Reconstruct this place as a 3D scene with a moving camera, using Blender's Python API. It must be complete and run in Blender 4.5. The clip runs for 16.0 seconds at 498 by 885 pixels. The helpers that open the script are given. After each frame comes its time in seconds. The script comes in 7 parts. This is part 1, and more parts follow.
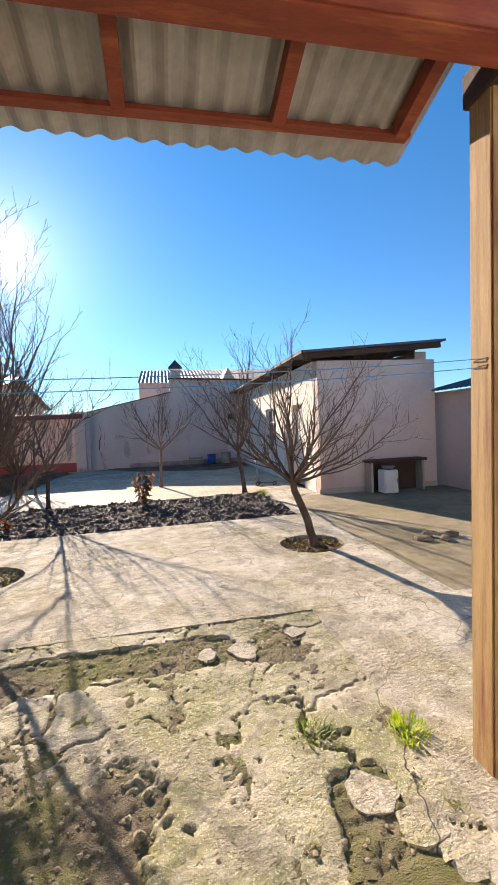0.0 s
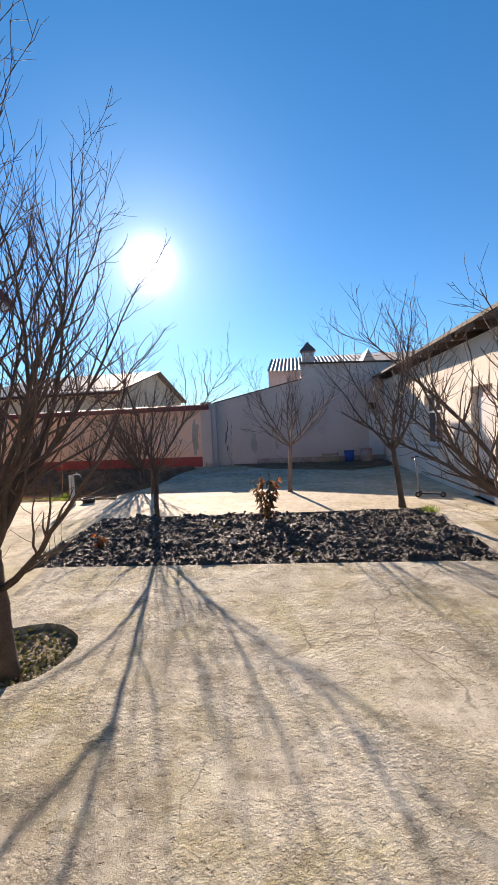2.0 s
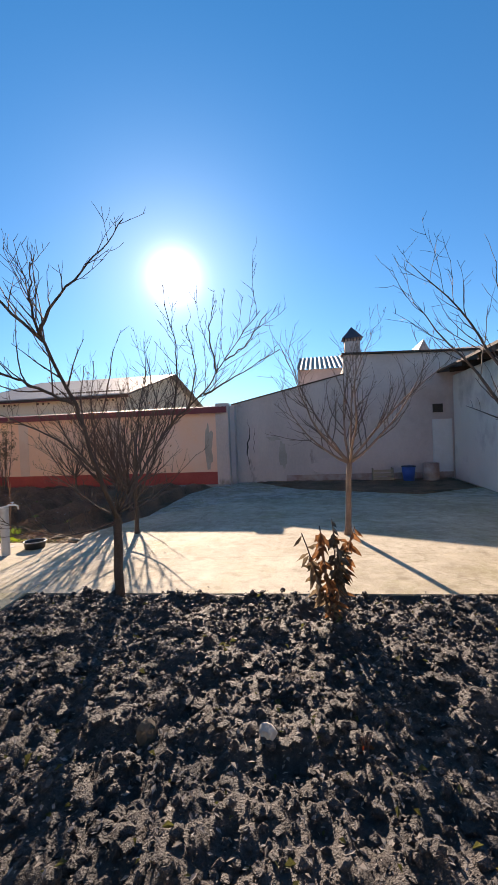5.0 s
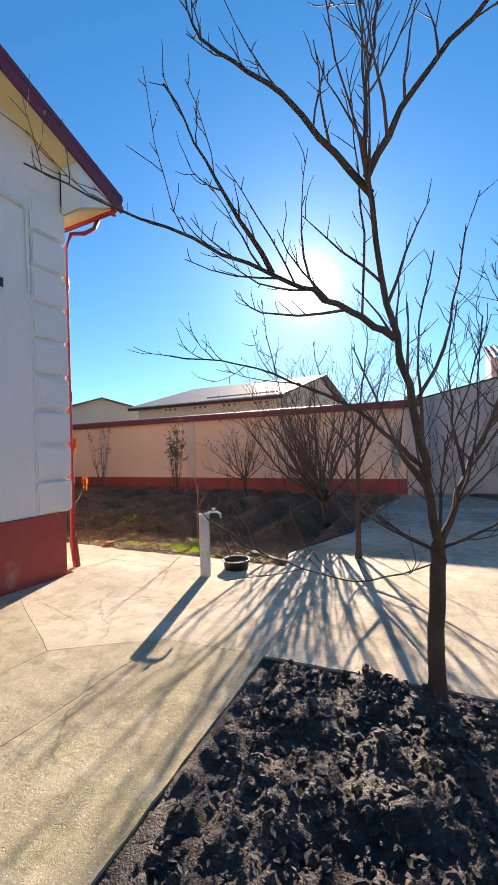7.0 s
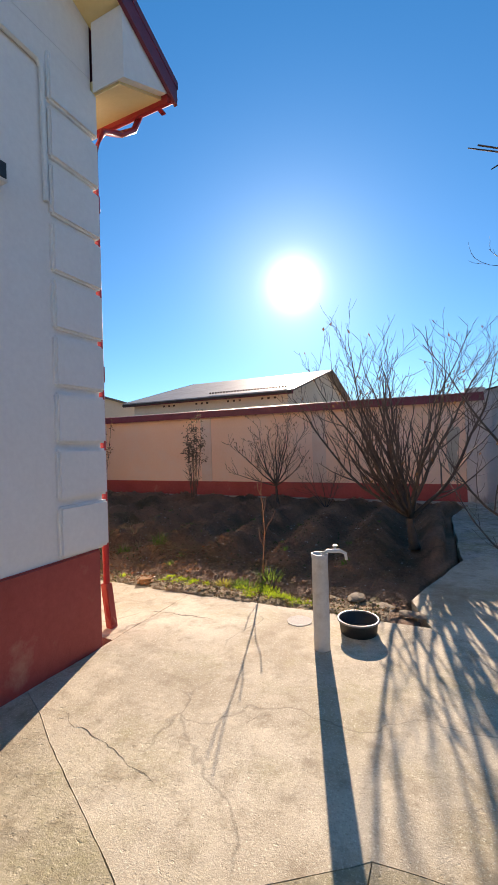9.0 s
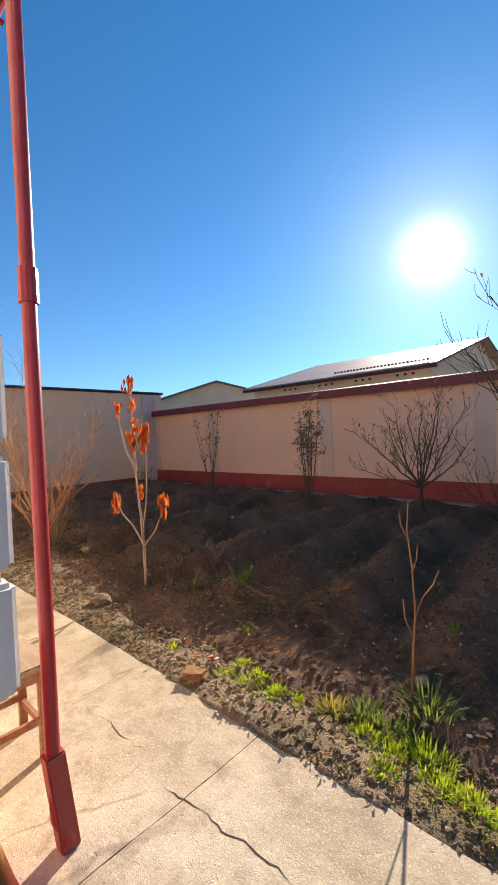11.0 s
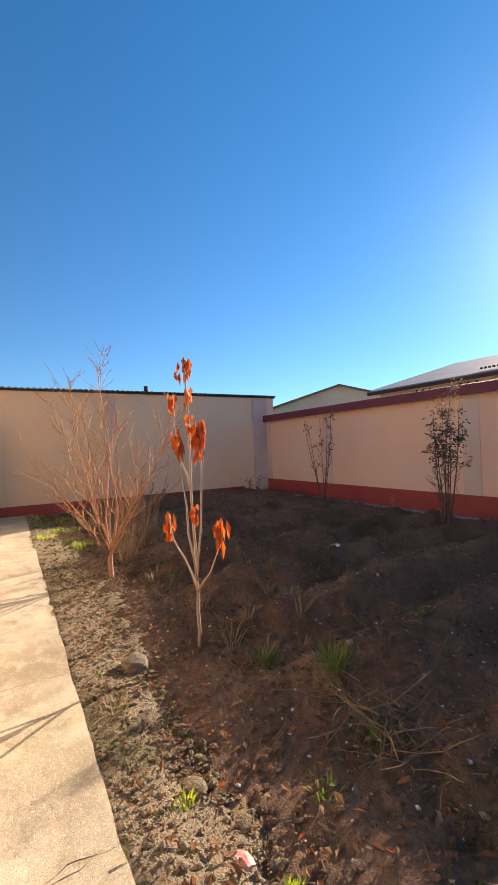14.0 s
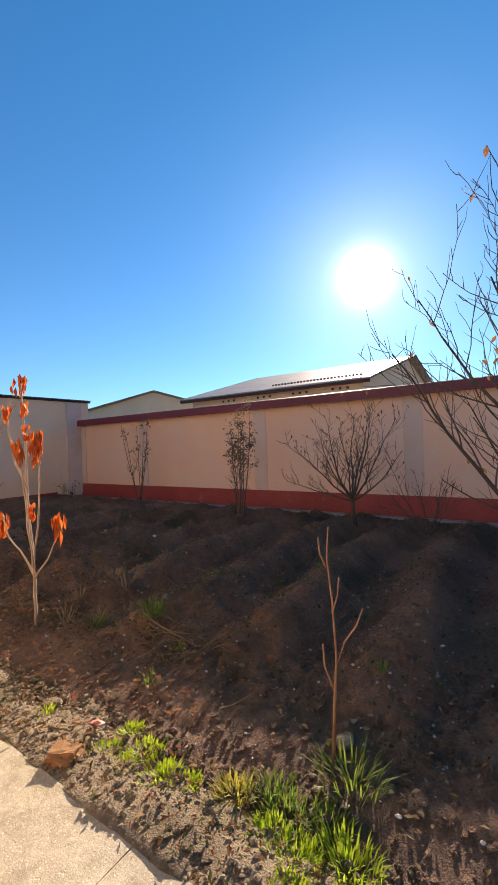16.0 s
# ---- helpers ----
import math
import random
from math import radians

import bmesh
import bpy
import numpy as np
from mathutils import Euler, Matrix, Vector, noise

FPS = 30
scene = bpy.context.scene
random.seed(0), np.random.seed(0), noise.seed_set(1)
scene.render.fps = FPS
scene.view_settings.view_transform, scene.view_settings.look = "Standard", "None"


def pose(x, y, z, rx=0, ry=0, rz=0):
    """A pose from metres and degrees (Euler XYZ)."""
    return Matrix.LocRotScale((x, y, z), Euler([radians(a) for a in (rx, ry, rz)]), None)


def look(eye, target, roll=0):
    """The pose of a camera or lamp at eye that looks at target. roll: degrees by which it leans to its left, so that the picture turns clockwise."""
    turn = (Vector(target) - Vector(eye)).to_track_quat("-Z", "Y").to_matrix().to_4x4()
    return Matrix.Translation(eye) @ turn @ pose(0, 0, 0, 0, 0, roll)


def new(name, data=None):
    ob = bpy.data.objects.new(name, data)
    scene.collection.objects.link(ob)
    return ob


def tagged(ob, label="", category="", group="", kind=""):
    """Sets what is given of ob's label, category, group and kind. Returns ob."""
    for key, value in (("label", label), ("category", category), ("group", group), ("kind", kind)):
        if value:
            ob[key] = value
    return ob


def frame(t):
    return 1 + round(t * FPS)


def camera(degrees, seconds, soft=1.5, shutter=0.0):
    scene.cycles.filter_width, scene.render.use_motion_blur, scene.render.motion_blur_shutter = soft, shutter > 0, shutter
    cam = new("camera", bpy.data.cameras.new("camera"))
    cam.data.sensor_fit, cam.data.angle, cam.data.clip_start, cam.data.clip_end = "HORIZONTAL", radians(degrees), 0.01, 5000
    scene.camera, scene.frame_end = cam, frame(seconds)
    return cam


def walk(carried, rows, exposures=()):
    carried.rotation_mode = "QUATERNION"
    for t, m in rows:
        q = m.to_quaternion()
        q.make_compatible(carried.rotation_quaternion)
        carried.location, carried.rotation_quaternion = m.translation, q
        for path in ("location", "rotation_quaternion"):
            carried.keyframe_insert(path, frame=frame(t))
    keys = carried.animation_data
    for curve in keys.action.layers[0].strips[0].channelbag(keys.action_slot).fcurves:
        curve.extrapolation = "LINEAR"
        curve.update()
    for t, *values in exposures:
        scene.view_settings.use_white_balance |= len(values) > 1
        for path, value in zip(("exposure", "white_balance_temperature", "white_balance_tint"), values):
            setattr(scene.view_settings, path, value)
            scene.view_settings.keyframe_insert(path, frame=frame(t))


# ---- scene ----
# camera and its walk
cam = camera(61.4, 16.0)
PATH = [
    (0, (3.224, 0.149, 1.583), (3.608, 2.111, 1.507), -2.5),
    (0.5, (3.223, 0.734, 1.564), (3.228, 2.733, 1.5), -2.8),
    (1, (3.202, 1.31, 1.546), (3.025, 3.301, 1.478), -2.8),
    (1.5, (3.219, 1.921, 1.544), (2.988, 3.906, 1.463), -2.6),
    (2, (3.226, 2.503, 1.582), (2.995, 4.488, 1.495), -2.6),
    (2.5, (3.237, 3.088, 1.603), (3.024, 5.075, 1.518), -2.4),
    (3, (3.222, 3.674, 1.627), (3.029, 5.663, 1.542), -2.1),
    (5.5, (2.345, 6.329, 1.482), (1.893, 8.277, 1.462), -2.3),
    (6, (1.971, 6.711, 1.476), (1.341, 8.609, 1.465), -2.3),
    (6.5, (1.421, 7.129, 1.378), (0.614, 8.959, 1.392), -2.6),
    (7, (0.879, 7.219, 1.357), (-0.04, 8.996, 1.376), -1.8),
    (7.5, (0.385, 7.337, 1.358), (-0.544, 9.109, 1.383), -1.8),
    (8, (-0.114, 7.485, 1.372), (-0.953, 9.3, 1.387), -1.7),
    (10.5, (-1.464, 9.636, 1.468), (-2.587, 11.29, 1.419), -2.2),
    (11, (-1.723, 10.085, 1.457), (-3.086, 11.548, 1.421), -2.5),
    (11.5, (-1.988, 10.462, 1.456), (-3.547, 11.715, 1.431), -2.2),
    (12, (-2.26, 10.708, 1.435), (-3.961, 11.76, 1.422), -2.3),
    (12.5, (-2.436, 10.959, 1.42), (-4.23, 11.842, 1.424), -2.3),
    (13, (-2.494, 11.204, 1.44), (-4.327, 12.005, 1.451), -2.1),
    (13.5, (-2.512, 11.302, 1.426), (-4.32, 12.158, 1.446), -2.3),
    (14, (-2.523, 11.234, 1.417), (-4.256, 12.234, 1.44), -2.1),
    (14.5, (-2.438, 11.087, 1.416), (-4.078, 12.231, 1.439), -1.9),
    (15, (-2.244, 10.921, 1.408), (-3.775, 12.208, 1.43), -1.9),
    (15.5, (-2.07, 10.729, 1.435), (-3.516, 12.11, 1.455), -1.8),
    (16, (-1.838, 10.565, 1.437), (-2.985, 12.203, 1.448), -2.1),
]
walk(cam, [(t, look(eye, target, roll)) for t, eye, target, roll in PATH],
     [(0, 1.22, 7400, 23), (2, 0.95, 7400, 23), (3, 0.95, 7400, 23), (5.5, 1.08, 7600, 23), (7, 1.25, 7600, 23), (8, 1.15, 7600, 23), (10.5, 0.95, 7500, 23), (11.5, 1.04, 7500, 23), (13.0, 1.08, 7500, 23), (14.2, 1.16, 7600, 23), (16, 1.08, 7700, 23)])

# light: low winter sun in a clear sky
SUN_AZ, SUN_EL = radians(-18.7), radians(20.6)
SUN_DIR = Vector((math.sin(SUN_AZ) * math.cos(SUN_EL), math.cos(SUN_AZ) * math.cos(SUN_EL), math.sin(SUN_EL)))
world = bpy.data.worlds.new("sky")
scene.world = world
world.use_nodes = True
wt = world.node_tree
wt.nodes.clear()
w_out = wt.nodes.new("ShaderNodeOutputWorld")
w_bg = wt.nodes.new("ShaderNodeBackground")
w_sky = wt.nodes.new("ShaderNodeTexSky")
w_sky.sky_type = "NISHITA"
w_sky.sun_disc = False
w_sky.sun_elevation = SUN_EL
w_sky.sun_rotation = SUN_AZ
w_sky.air_density, w_sky.dust_density, w_sky.ozone_density, w_sky.altitude = 1.0, 0.1, 3.2, 300
w_bg.inputs["Strength"].default_value = 0.081
# glare and lens bloom round the sun, painted into the sky as soft lobes
w_co = wt.nodes.new("ShaderNodeTexCoord")
w_dot = wt.nodes.new("ShaderNodeVectorMath")
w_dot.operation = "DOT_PRODUCT"
w_dot.inputs[1].default_value = SUN_DIR
wt.links.new(w_co.outputs["Generated"], w_dot.inputs[0])


def sun_bloom(power, amount):
    p = wt.nodes.new("ShaderNodeMath")
    p.operation = "POWER"
    p.use_clamp = False
    m0 = wt.nodes.new("ShaderNodeMath")
    m0.operation = "MAXIMUM"
    m0.inputs[1].default_value = 0.0
    wt.links.new(w_dot.outputs["Value"], m0.inputs[0])
    wt.links.new(m0.outputs[0], p.inputs[0])
    p.inputs[1].default_value = power
    m1 = wt.nodes.new("ShaderNodeMath")
    m1.operation = "MULTIPLY"
    m1.inputs[1].default_value = amount
    wt.links.new(p.outputs[0], m1.inputs[0])
    return m1.outputs[0]


w_a = wt.nodes.new("ShaderNodeMath")
w_a.operation = "ADD"
w_a0 = wt.nodes.new("ShaderNodeMath")
w_a0.operation = "ADD"
wt.links.new(sun_bloom(900, 9.0), w_a0.inputs[0])
wt.links.new(sun_bloom(120, 1.6), w_a0.inputs[1])
wt.links.new(w_a0.outputs[0], w_a.inputs[0])
wt.links.new(sun_bloom(30, 0.8), w_a.inputs[1])
w_mix = wt.nodes.new("ShaderNodeVectorMath")
w_mix.operation = "ADD"
w_tint = wt.nodes.new("ShaderNodeVectorMath")
w_tint.operation = "MULTIPLY"
# clear dry air: deep blue overhead, paler towards the horizon
w_sep = wt.nodes.new("ShaderNodeSeparateXYZ")
wt.links.new(w_co.outputs["Generated"], w_sep.inputs[0])
w_up = wt.nodes.new("ShaderNodeMapRange")
w_up.inputs["From Min"].default_value, w_up.inputs["From Max"].default_value = 0.05, 0.75
wt.links.new(w_sep.outputs["Z"], w_up.inputs["Value"])
w_hue = wt.nodes.new("ShaderNodeMix")
w_hue.data_type = "RGBA"
w_hue.inputs[6].default_value = (0.42, 0.77, 1.02, 1)
w_hue.inputs[7].default_value = (0.16, 0.88, 1.22, 1)
wt.links.new(w_up.outputs[0], w_hue.inputs["Factor"])
wt.links.new(w_hue.outputs[2], w_tint.inputs[1])
wt.links.new(w_sky.outputs[0], w_tint.inputs[0])
wt.links.new(w_tint.outputs[0], w_mix.inputs[0])
w_comb = wt.nodes.new("ShaderNodeVectorMath")
w_comb.operation = "SCALE"
w_comb.inputs[0].default_value = (1.0, 0.97, 0.92)
wt.links.new(w_a.outputs[0], w_comb.inputs["Scale"])
wt.links.new(w_comb.outputs[0], w_mix.inputs[1])
wt.links.new(w_mix.outputs[0], w_bg.inputs["Color"])
wt.links.new(w_bg.outputs[0], w_out.inputs["Surface"])

sun = new("sun", bpy.data.lights.new("sun", "SUN"))
sun.data.energy = 5.0
sun.data.angle = radians(0.5)
sun.data.color = (1.0, 0.92, 0.78)
sun.matrix_basis = look(SUN_DIR * 60, (0, 0, 0))

# materials
def material(name, low, high, scale=3.0, fine=40.0, rough=0.85, bump=0.3, stain=None, stain_scale=0.7, stain_at=0.55, metal=0.0, depth=0.01, vary=0.0, edge=0.1, stretch=(1, 1, 1)):
    """Two-scale noise between two colours, with an optional stain colour and relief."""
    m = bpy.data.materials.new(name)
    m.use_nodes = True
    nt = m.node_tree
    n, l = nt.nodes, nt.links
    bsdf = n["Principled BSDF"]
    geo = n.new("ShaderNodeNewGeometry")
    mp = n.new("ShaderNodeMapping")
    mp.inputs["Scale"].default_value = stretch
    l.new(geo.outputs["Position"], mp.inputs["Vector"])

    def nz(sc, detail=5.0, r=0.6):
        t = n.new("ShaderNodeTexNoise")
        t.inputs["Scale"].default_value = sc
        t.inputs["Detail"].default_value = detail
        t.inputs["Roughness"].default_value = r
        l.new(mp.outputs[0], t.inputs["Vector"])
        return t.outputs["Fac"]

    def mixc(fac, a, b):
        x = n.new("ShaderNodeMix")
        x.data_type = "RGBA"
        l.new(fac, x.inputs["Factor"])
        for v, s in ((a, x.inputs[6]), (b, x.inputs[7])):
            if isinstance(v, tuple):
                s.default_value = (*v, 1)
            else:
                l.new(v, s)
        return x.outputs[2]

    def ramp(fac, a, b):
        r = n.new("ShaderNodeMapRange")
        r.inputs["From Min"].default_value, r.inputs["From Max"].default_value = a, b
        l.new(fac, r.inputs["Value"])
        return r.outputs[0]

    big, small = nz(scale), nz(fine, 6.0, 0.7)
    mid = tuple((a + b) / 2 for a, b in zip(low, high))
    c1 = mixc(ramp(big, 0.35, 0.65), low, mid)
    c2 = mixc(ramp(big, 0.35, 0.65), mid, high)
    col = mixc(ramp(small, 0.3, 0.7), c1, c2)
    if stain:
        col = mixc(ramp(nz(stain_scale, 8.0, 0.65), stain_at - edge, stain_at + edge), col, stain)
    if vary:
        info = n.new("ShaderNodeObjectInfo")
        hsv = n.new("ShaderNodeHueSaturation")
        l.new(col, hsv.inputs["Color"])
        vv = n.new("ShaderNodeMapRange")
        vv.inputs["To Min"].default_value, vv.inputs["To Max"].default_value = 1 - vary, 1 + vary
        l.new(info.outputs["Random"], vv.inputs["Value"])
        l.new(vv.outputs[0], hsv.inputs["Value"])
        col = hsv.outputs["Color"]
    l.new(col, bsdf.inputs["Base Color"])
    bsdf.inputs["Roughness"].default_value = rough
    bsdf.inputs["Metallic"].default_value = metal
    if bump:
        b = n.new("ShaderNodeBump")
        b.inputs["Strength"].default_value = bump
        b.inputs["Distance"].default_value = depth
        ad = n.new("ShaderNodeMath")
        ad.operation = "ADD"
        l.new(small, ad.inputs[0])
        l.new(nz(fine * 4, 3.0), ad.inputs[1])
        l.new(ad.outputs[0], b.inputs["Height"])
        l.new(b.outputs[0], bsdf.inputs["Normal"])
    return m


def concrete(name, low, high, stain, moss=None, moss_at=0.55, crack=0.5, pit=0.5, stain_at=0.56, rough=0.4, coarse=0.6, blot=0.4, sheen=0.88):
    """Worn poured concrete: blotches, stains, speckle, wandering hair cracks and a pitted surface."""
    m = material(name, low, high, 1.6, 55, 0.92, 0.0, stain, 0.75, stain_at, edge=0.14, vary=0.05)
    nt = m.node_tree
    n, l = nt.nodes, nt.links
    bsdf = n["Principled BSDF"]
    col = bsdf.inputs["Base Color"].links[0].from_socket
    geo = n.new("ShaderNodeNewGeometry")

    def nz2(sc, det=4.0, r=0.6, off=0.0):
        t = n.new("ShaderNodeTexNoise")
        mp = n.new("ShaderNodeMapping")
        mp.inputs["Location"].default_value = (off, off * 0.7, 0)
        l.new(geo.outputs["Position"], mp.inputs["Vector"])
        l.new(mp.outputs[0], t.inputs["Vector"])
        t.inputs["Scale"].default_value, t.inputs["Detail"].default_value, t.inputs["Roughness"].default_value = sc, det, r
        return t

    def rng_(sock, a, b, lo=0.0, hi=1.0):
        r = n.new("ShaderNodeMapRange")
        r.inputs["From Min"].default_value, r.inputs["From Max"].default_value = a, b
        r.inputs["To Min"].default_value, r.inputs["To Max"].default_value = lo, hi
        l.new(sock, r.inputs["Value"])
        return r.outputs[0]

    def mul(a, b):
        x = n.new("ShaderNodeMath")
        x.operation = "MULTIPLY"
        l.new(a, x.inputs[0])
        if isinstance(b, float):
            x.inputs[1].default_value = b
        else:
            l.new(b, x.inputs[1])
        return x.outputs[0]

    def blend(fac, a, colour):
        x = n.new("ShaderNodeMix")
        x.data_type = "RGBA"
        l.new(fac, x.inputs["Factor"])
        l.new(a, x.inputs[6])
        x.inputs[7].default_value = (*colour, 1)
        return x.outputs[2]

    if moss:
        f = mul(rng_(nz2(1.3, 7.0, 0.65, 4.0).outputs["Fac"], moss_at - 0.1, moss_at + 0.1), rng_(nz2(19, 5.0, 0.7, 9.0).outputs["Fac"], 0.3, 0.6, 0.25, 0.95))
        col = blend(f, col, moss)
    spk = rng_(nz2(150, 2.0, 0.6, 2.0).outputs["Fac"], 0.57, 0.70, 0.0, 0.55)
    col = blend(spk, col, tuple(c * 0.35 for c in low))
    lit = rng_(nz2(95, 2.0, 0.6, 7.0).outputs["Fac"], 0.57, 0.68, 0.0, 0.6)
    col = blend(lit, col, tuple(min(0.8, c * 1.35) for c in high))
    pits = mul(rng_(nz2(40, 3.0, 0.65, 33.0).outputs["Fac"], 0.58, 0.67), pit * 0.6)
    col = blend(pits, col, tuple(c * 0.5 for c in stain))
    # worn blotches of a hand's width
    blo = mul(rng_(nz2(5.5, 9.0, 0.72, 15.0).outputs["Fac"], 0.50, 0.64), blot)
    col = blend(blo, col, tuple(c * 0.8 for c in stain))
    pal = mul(rng_(nz2(4.2, 10.0, 0.74, 25.0).outputs["Fac"], 0.50, 0.68), blot * 0.8)
    col = blend(pal, col, tuple(min(0.8, c * 1.15) for c in high))
    # hair cracks
    warp = nz2(2.2, 3.0, 0.55, 5.0)
    va = n.new("ShaderNodeVectorMath")
    va.operation = "MULTIPLY_ADD"
    va.inputs[1].default_value = (0.5, 0.5, 0.0)
    l.new(warp.outputs["Color"], va.inputs[0])
    l.new(geo.outputs["Position"], va.inputs[2])
    vo = n.new("ShaderNodeTexVoronoi")
    vo.feature = "DISTANCE_TO_EDGE"
    vo.inputs["Scale"].default_value = 0.55
    l.new(va.outputs[0], vo.inputs["Vector"])
    line = mul(rng_(vo.outputs["Distance"], 0.0012, 0.0045, 1.0, 0.0), rng_(nz2(0.9, 2.0, 0.5, 12.0).outputs["Fac"], 0.47, 0.56))
    line = mul(line, crack)
    col = blend(line, col, (0.05, 0.04, 0.025))
    l.new(col, bsdf.inputs["Base Color"])
    # relief: gentle unevenness, grain and sparse pits
    s1 = nz2(4, 4.0, 0.55, 1.0).outputs["Fac"]
    s2 = nz2(170, 3.0, 0.7, 3.0).outputs["Fac"]
    h = n.new("ShaderNodeMath")
    h.operation = "MULTIPLY_ADD"
    l.new(s1, h.inputs[0])
    h.inputs[1].default_value = 2.2
    s3 = n.new("ShaderNodeMath")
    s3.operation = "MULTIPLY_ADD"
    s3.inputs[1].default_value = coarse * 3.0
    worn = rng_(nz2(1.5, 7.0, 0.65, 41.0).outputs["Fac"], 0.42, 0.60, 0.12, 1.5)
    l.new(mul(nz2(34, 4.0, 0.65, 17.0).outputs["Fac"], worn), s3.inputs[0])
    l.new(s2, s3.inputs[2])
    l.new(s3.outputs[0], h.inputs[2])
    h2 = n.new("ShaderNodeMath")
    h2.operation = "SUBTRACT"
    l.new(h.outputs[0], h2.inputs[0])
    l.new(mul(rng_(nz2(28, 3.0, 0.6, 6.0).outputs["Fac"], 0.62, 0.70), pit * 2.0), h2.inputs[1])
    b = n.new("ShaderNodeBump")
    b.inputs["Strength"].default_value = rough
    b.inputs["Distance"].default_value = 0.009
    l.new(h2.outputs[0], b.inputs["Height"])
    l.new(b.outputs[0], bsdf.inputs["Normal"])
    bsdf.inputs["Roughness"].default_value = sheen
    return m


M_CONC = concrete("concrete", (0.37, 0.33, 0.25), (0.72, 0.665, 0.54), (0.25, 0.21, 0.135), (0.36, 0.315, 0.14), 0.56, 0.5, 1.0, 0.55, 0.8, 1.1, 0.75)
M_PATH = concrete("path_concrete", (0.42, 0.355, 0.25), (0.68, 0.60, 0.445), (0.31, 0.24, 0.145), (0.36, 0.31, 0.15), 0.60, 0.35, 0.4, 0.54, 0.3, 0.3, 0.6, 0.82)
M_OLDPATH = concrete("old_path_concrete", (0.35, 0.30, 0.20), (0.59, 0.52, 0.375), (0.27, 0.22, 0.125), (0.31, 0.285, 0.12), 0.55, 0.4, 0.5, 0.53, 0.35, 0.5, 0.65, 0.86)
M_MOSS = concrete("mossy_concrete", (0.37, 0.33, 0.235), (0.68, 0.61, 0.475), (0.28, 0.24, 0.15), (0.25, 0.26, 0.07), 0.48, 0.9, 0.9, 0.55, 0.7, 0.9, 0.7)
M_DAMP = material("damp_render", (0.50, 0.42, 0.37), (0.68, 0.57, 0.50), 0.8, 14, 0.92, 0.35, (0.26, 0.20, 0.16), 0.9, 0.60, depth=0.008, stretch=(1.5, 1.5, 0.6), edge=0.05)
M_FADED = material("faded_red", (0.30, 0.15, 0.12), (0.46, 0.32, 0.26), 2.0, 14, 0.9, 0.3, (0.48, 0.40, 0.34), 2.0, 0.52)
M_VERGE = material("verge_earth", (0.17, 0.12, 0.07), (0.51, 0.395, 0.245), 2.5, 30, 0.95, 1.0, (0.20, 0.17, 0.06), 1.6, 0.58, depth=0.025)
M_DIRT = material("dirt", (0.14, 0.105, 0.068), (0.40, 0.325, 0.215), 2.0, 34, 0.95, 1.0, (0.20, 0.205, 0.06), 1.3, 0.50, depth=0.02)
M_GROUND = material("earth", (0.12, 0.09, 0.06), (0.25, 0.2, 0.14), 0.05, 2, 0.95, 0.3)
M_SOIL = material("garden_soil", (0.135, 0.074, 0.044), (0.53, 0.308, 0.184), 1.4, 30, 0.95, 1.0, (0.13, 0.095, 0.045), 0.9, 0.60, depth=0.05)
M_BED = material("bed_soil", (0.026, 0.021, 0.019), (0.165, 0.137, 0.120), 2.0, 26, 0.62, 1.0, depth=0.03)
M_PINK = material("pink_render", (0.83, 0.515, 0.34), (0.90, 0.60, 0.42), 0.6, 18, 0.9, 0.25, (0.82, 0.61, 0.49), 0.35, 0.62, depth=0.006)
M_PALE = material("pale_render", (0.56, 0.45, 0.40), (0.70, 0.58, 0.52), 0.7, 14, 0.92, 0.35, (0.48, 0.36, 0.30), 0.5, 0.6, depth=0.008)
M_ORANGE = material("apricot_render", (0.82, 0.55, 0.33), (0.89, 0.65, 0.43), 0.6, 16, 0.9, 0.25, (0.76, 0.62, 0.51), 0.4, 0.58, depth=0.006)
M_WHITE = material("white_render", (0.70, 0.68, 0.66), (0.82, 0.80, 0.77), 0.8, 26, 0.85, 0.15, depth=0.004)
M_CREAM = material("cream_render", (0.47, 0.385, 0.25), (0.55, 0.465, 0.315), 0.8, 22, 0.85, 0.2, (0.42, 0.34, 0.225), 0.5, 0.64, depth=0.004)
# lighter cream for the shed's sunny side; part of the sunlight is in this colour
M_SHEDWALL = material("sunlit_cream_render", (0.78, 0.70, 0.59), (0.87, 0.80, 0.69), 0.8, 18, 0.9, 0.3, (0.50, 0.41, 0.33), 0.7, 0.62, depth=0.006)
M_CORD = material("blue_cord", (0.02, 0.20, 0.48), (0.04, 0.34, 0.66), 30, 300, 0.5, 0.5, depth=0.001)
M_EDGE = material("brown_trim", (0.13, 0.075, 0.055), (0.22, 0.14, 0.10), 2, 20, 0.7, 0.1)
M_CRACK = material("crack_shadow", (0.03, 0.024, 0.02), (0.08, 0.06, 0.05), 8, 40, 0.95, 0.3)
M_RED = material("red_paint", (0.29, 0.04, 0.035), (0.42, 0.075, 0.065), 1.2, 20, 0.6, 0.25, (0.42, 0.16, 0.12), 1.6, 0.66, depth=0.004, edge=0.05)
M_COPE = material("coping_metal", (0.13, 0.018, 0.03), (0.20, 0.03, 0.05), 1.5, 12, 0.5, 0.1)
M_GUTTER = material("red_gutter_paint", (0.28, 0.020, 0.026), (0.38, 0.036, 0.040), 2, 20, 0.35, 0.08)
M_SOFFIT = material("yellow_soffit", (0.72, 0.55, 0.26), (0.82, 0.65, 0.34), 0.8, 20, 0.8, 0.1)
M_CURB = material("curb_concrete", (0.34, 0.30, 0.24), (0.52, 0.46, 0.38), 2, 24, 0.9, 0.5)
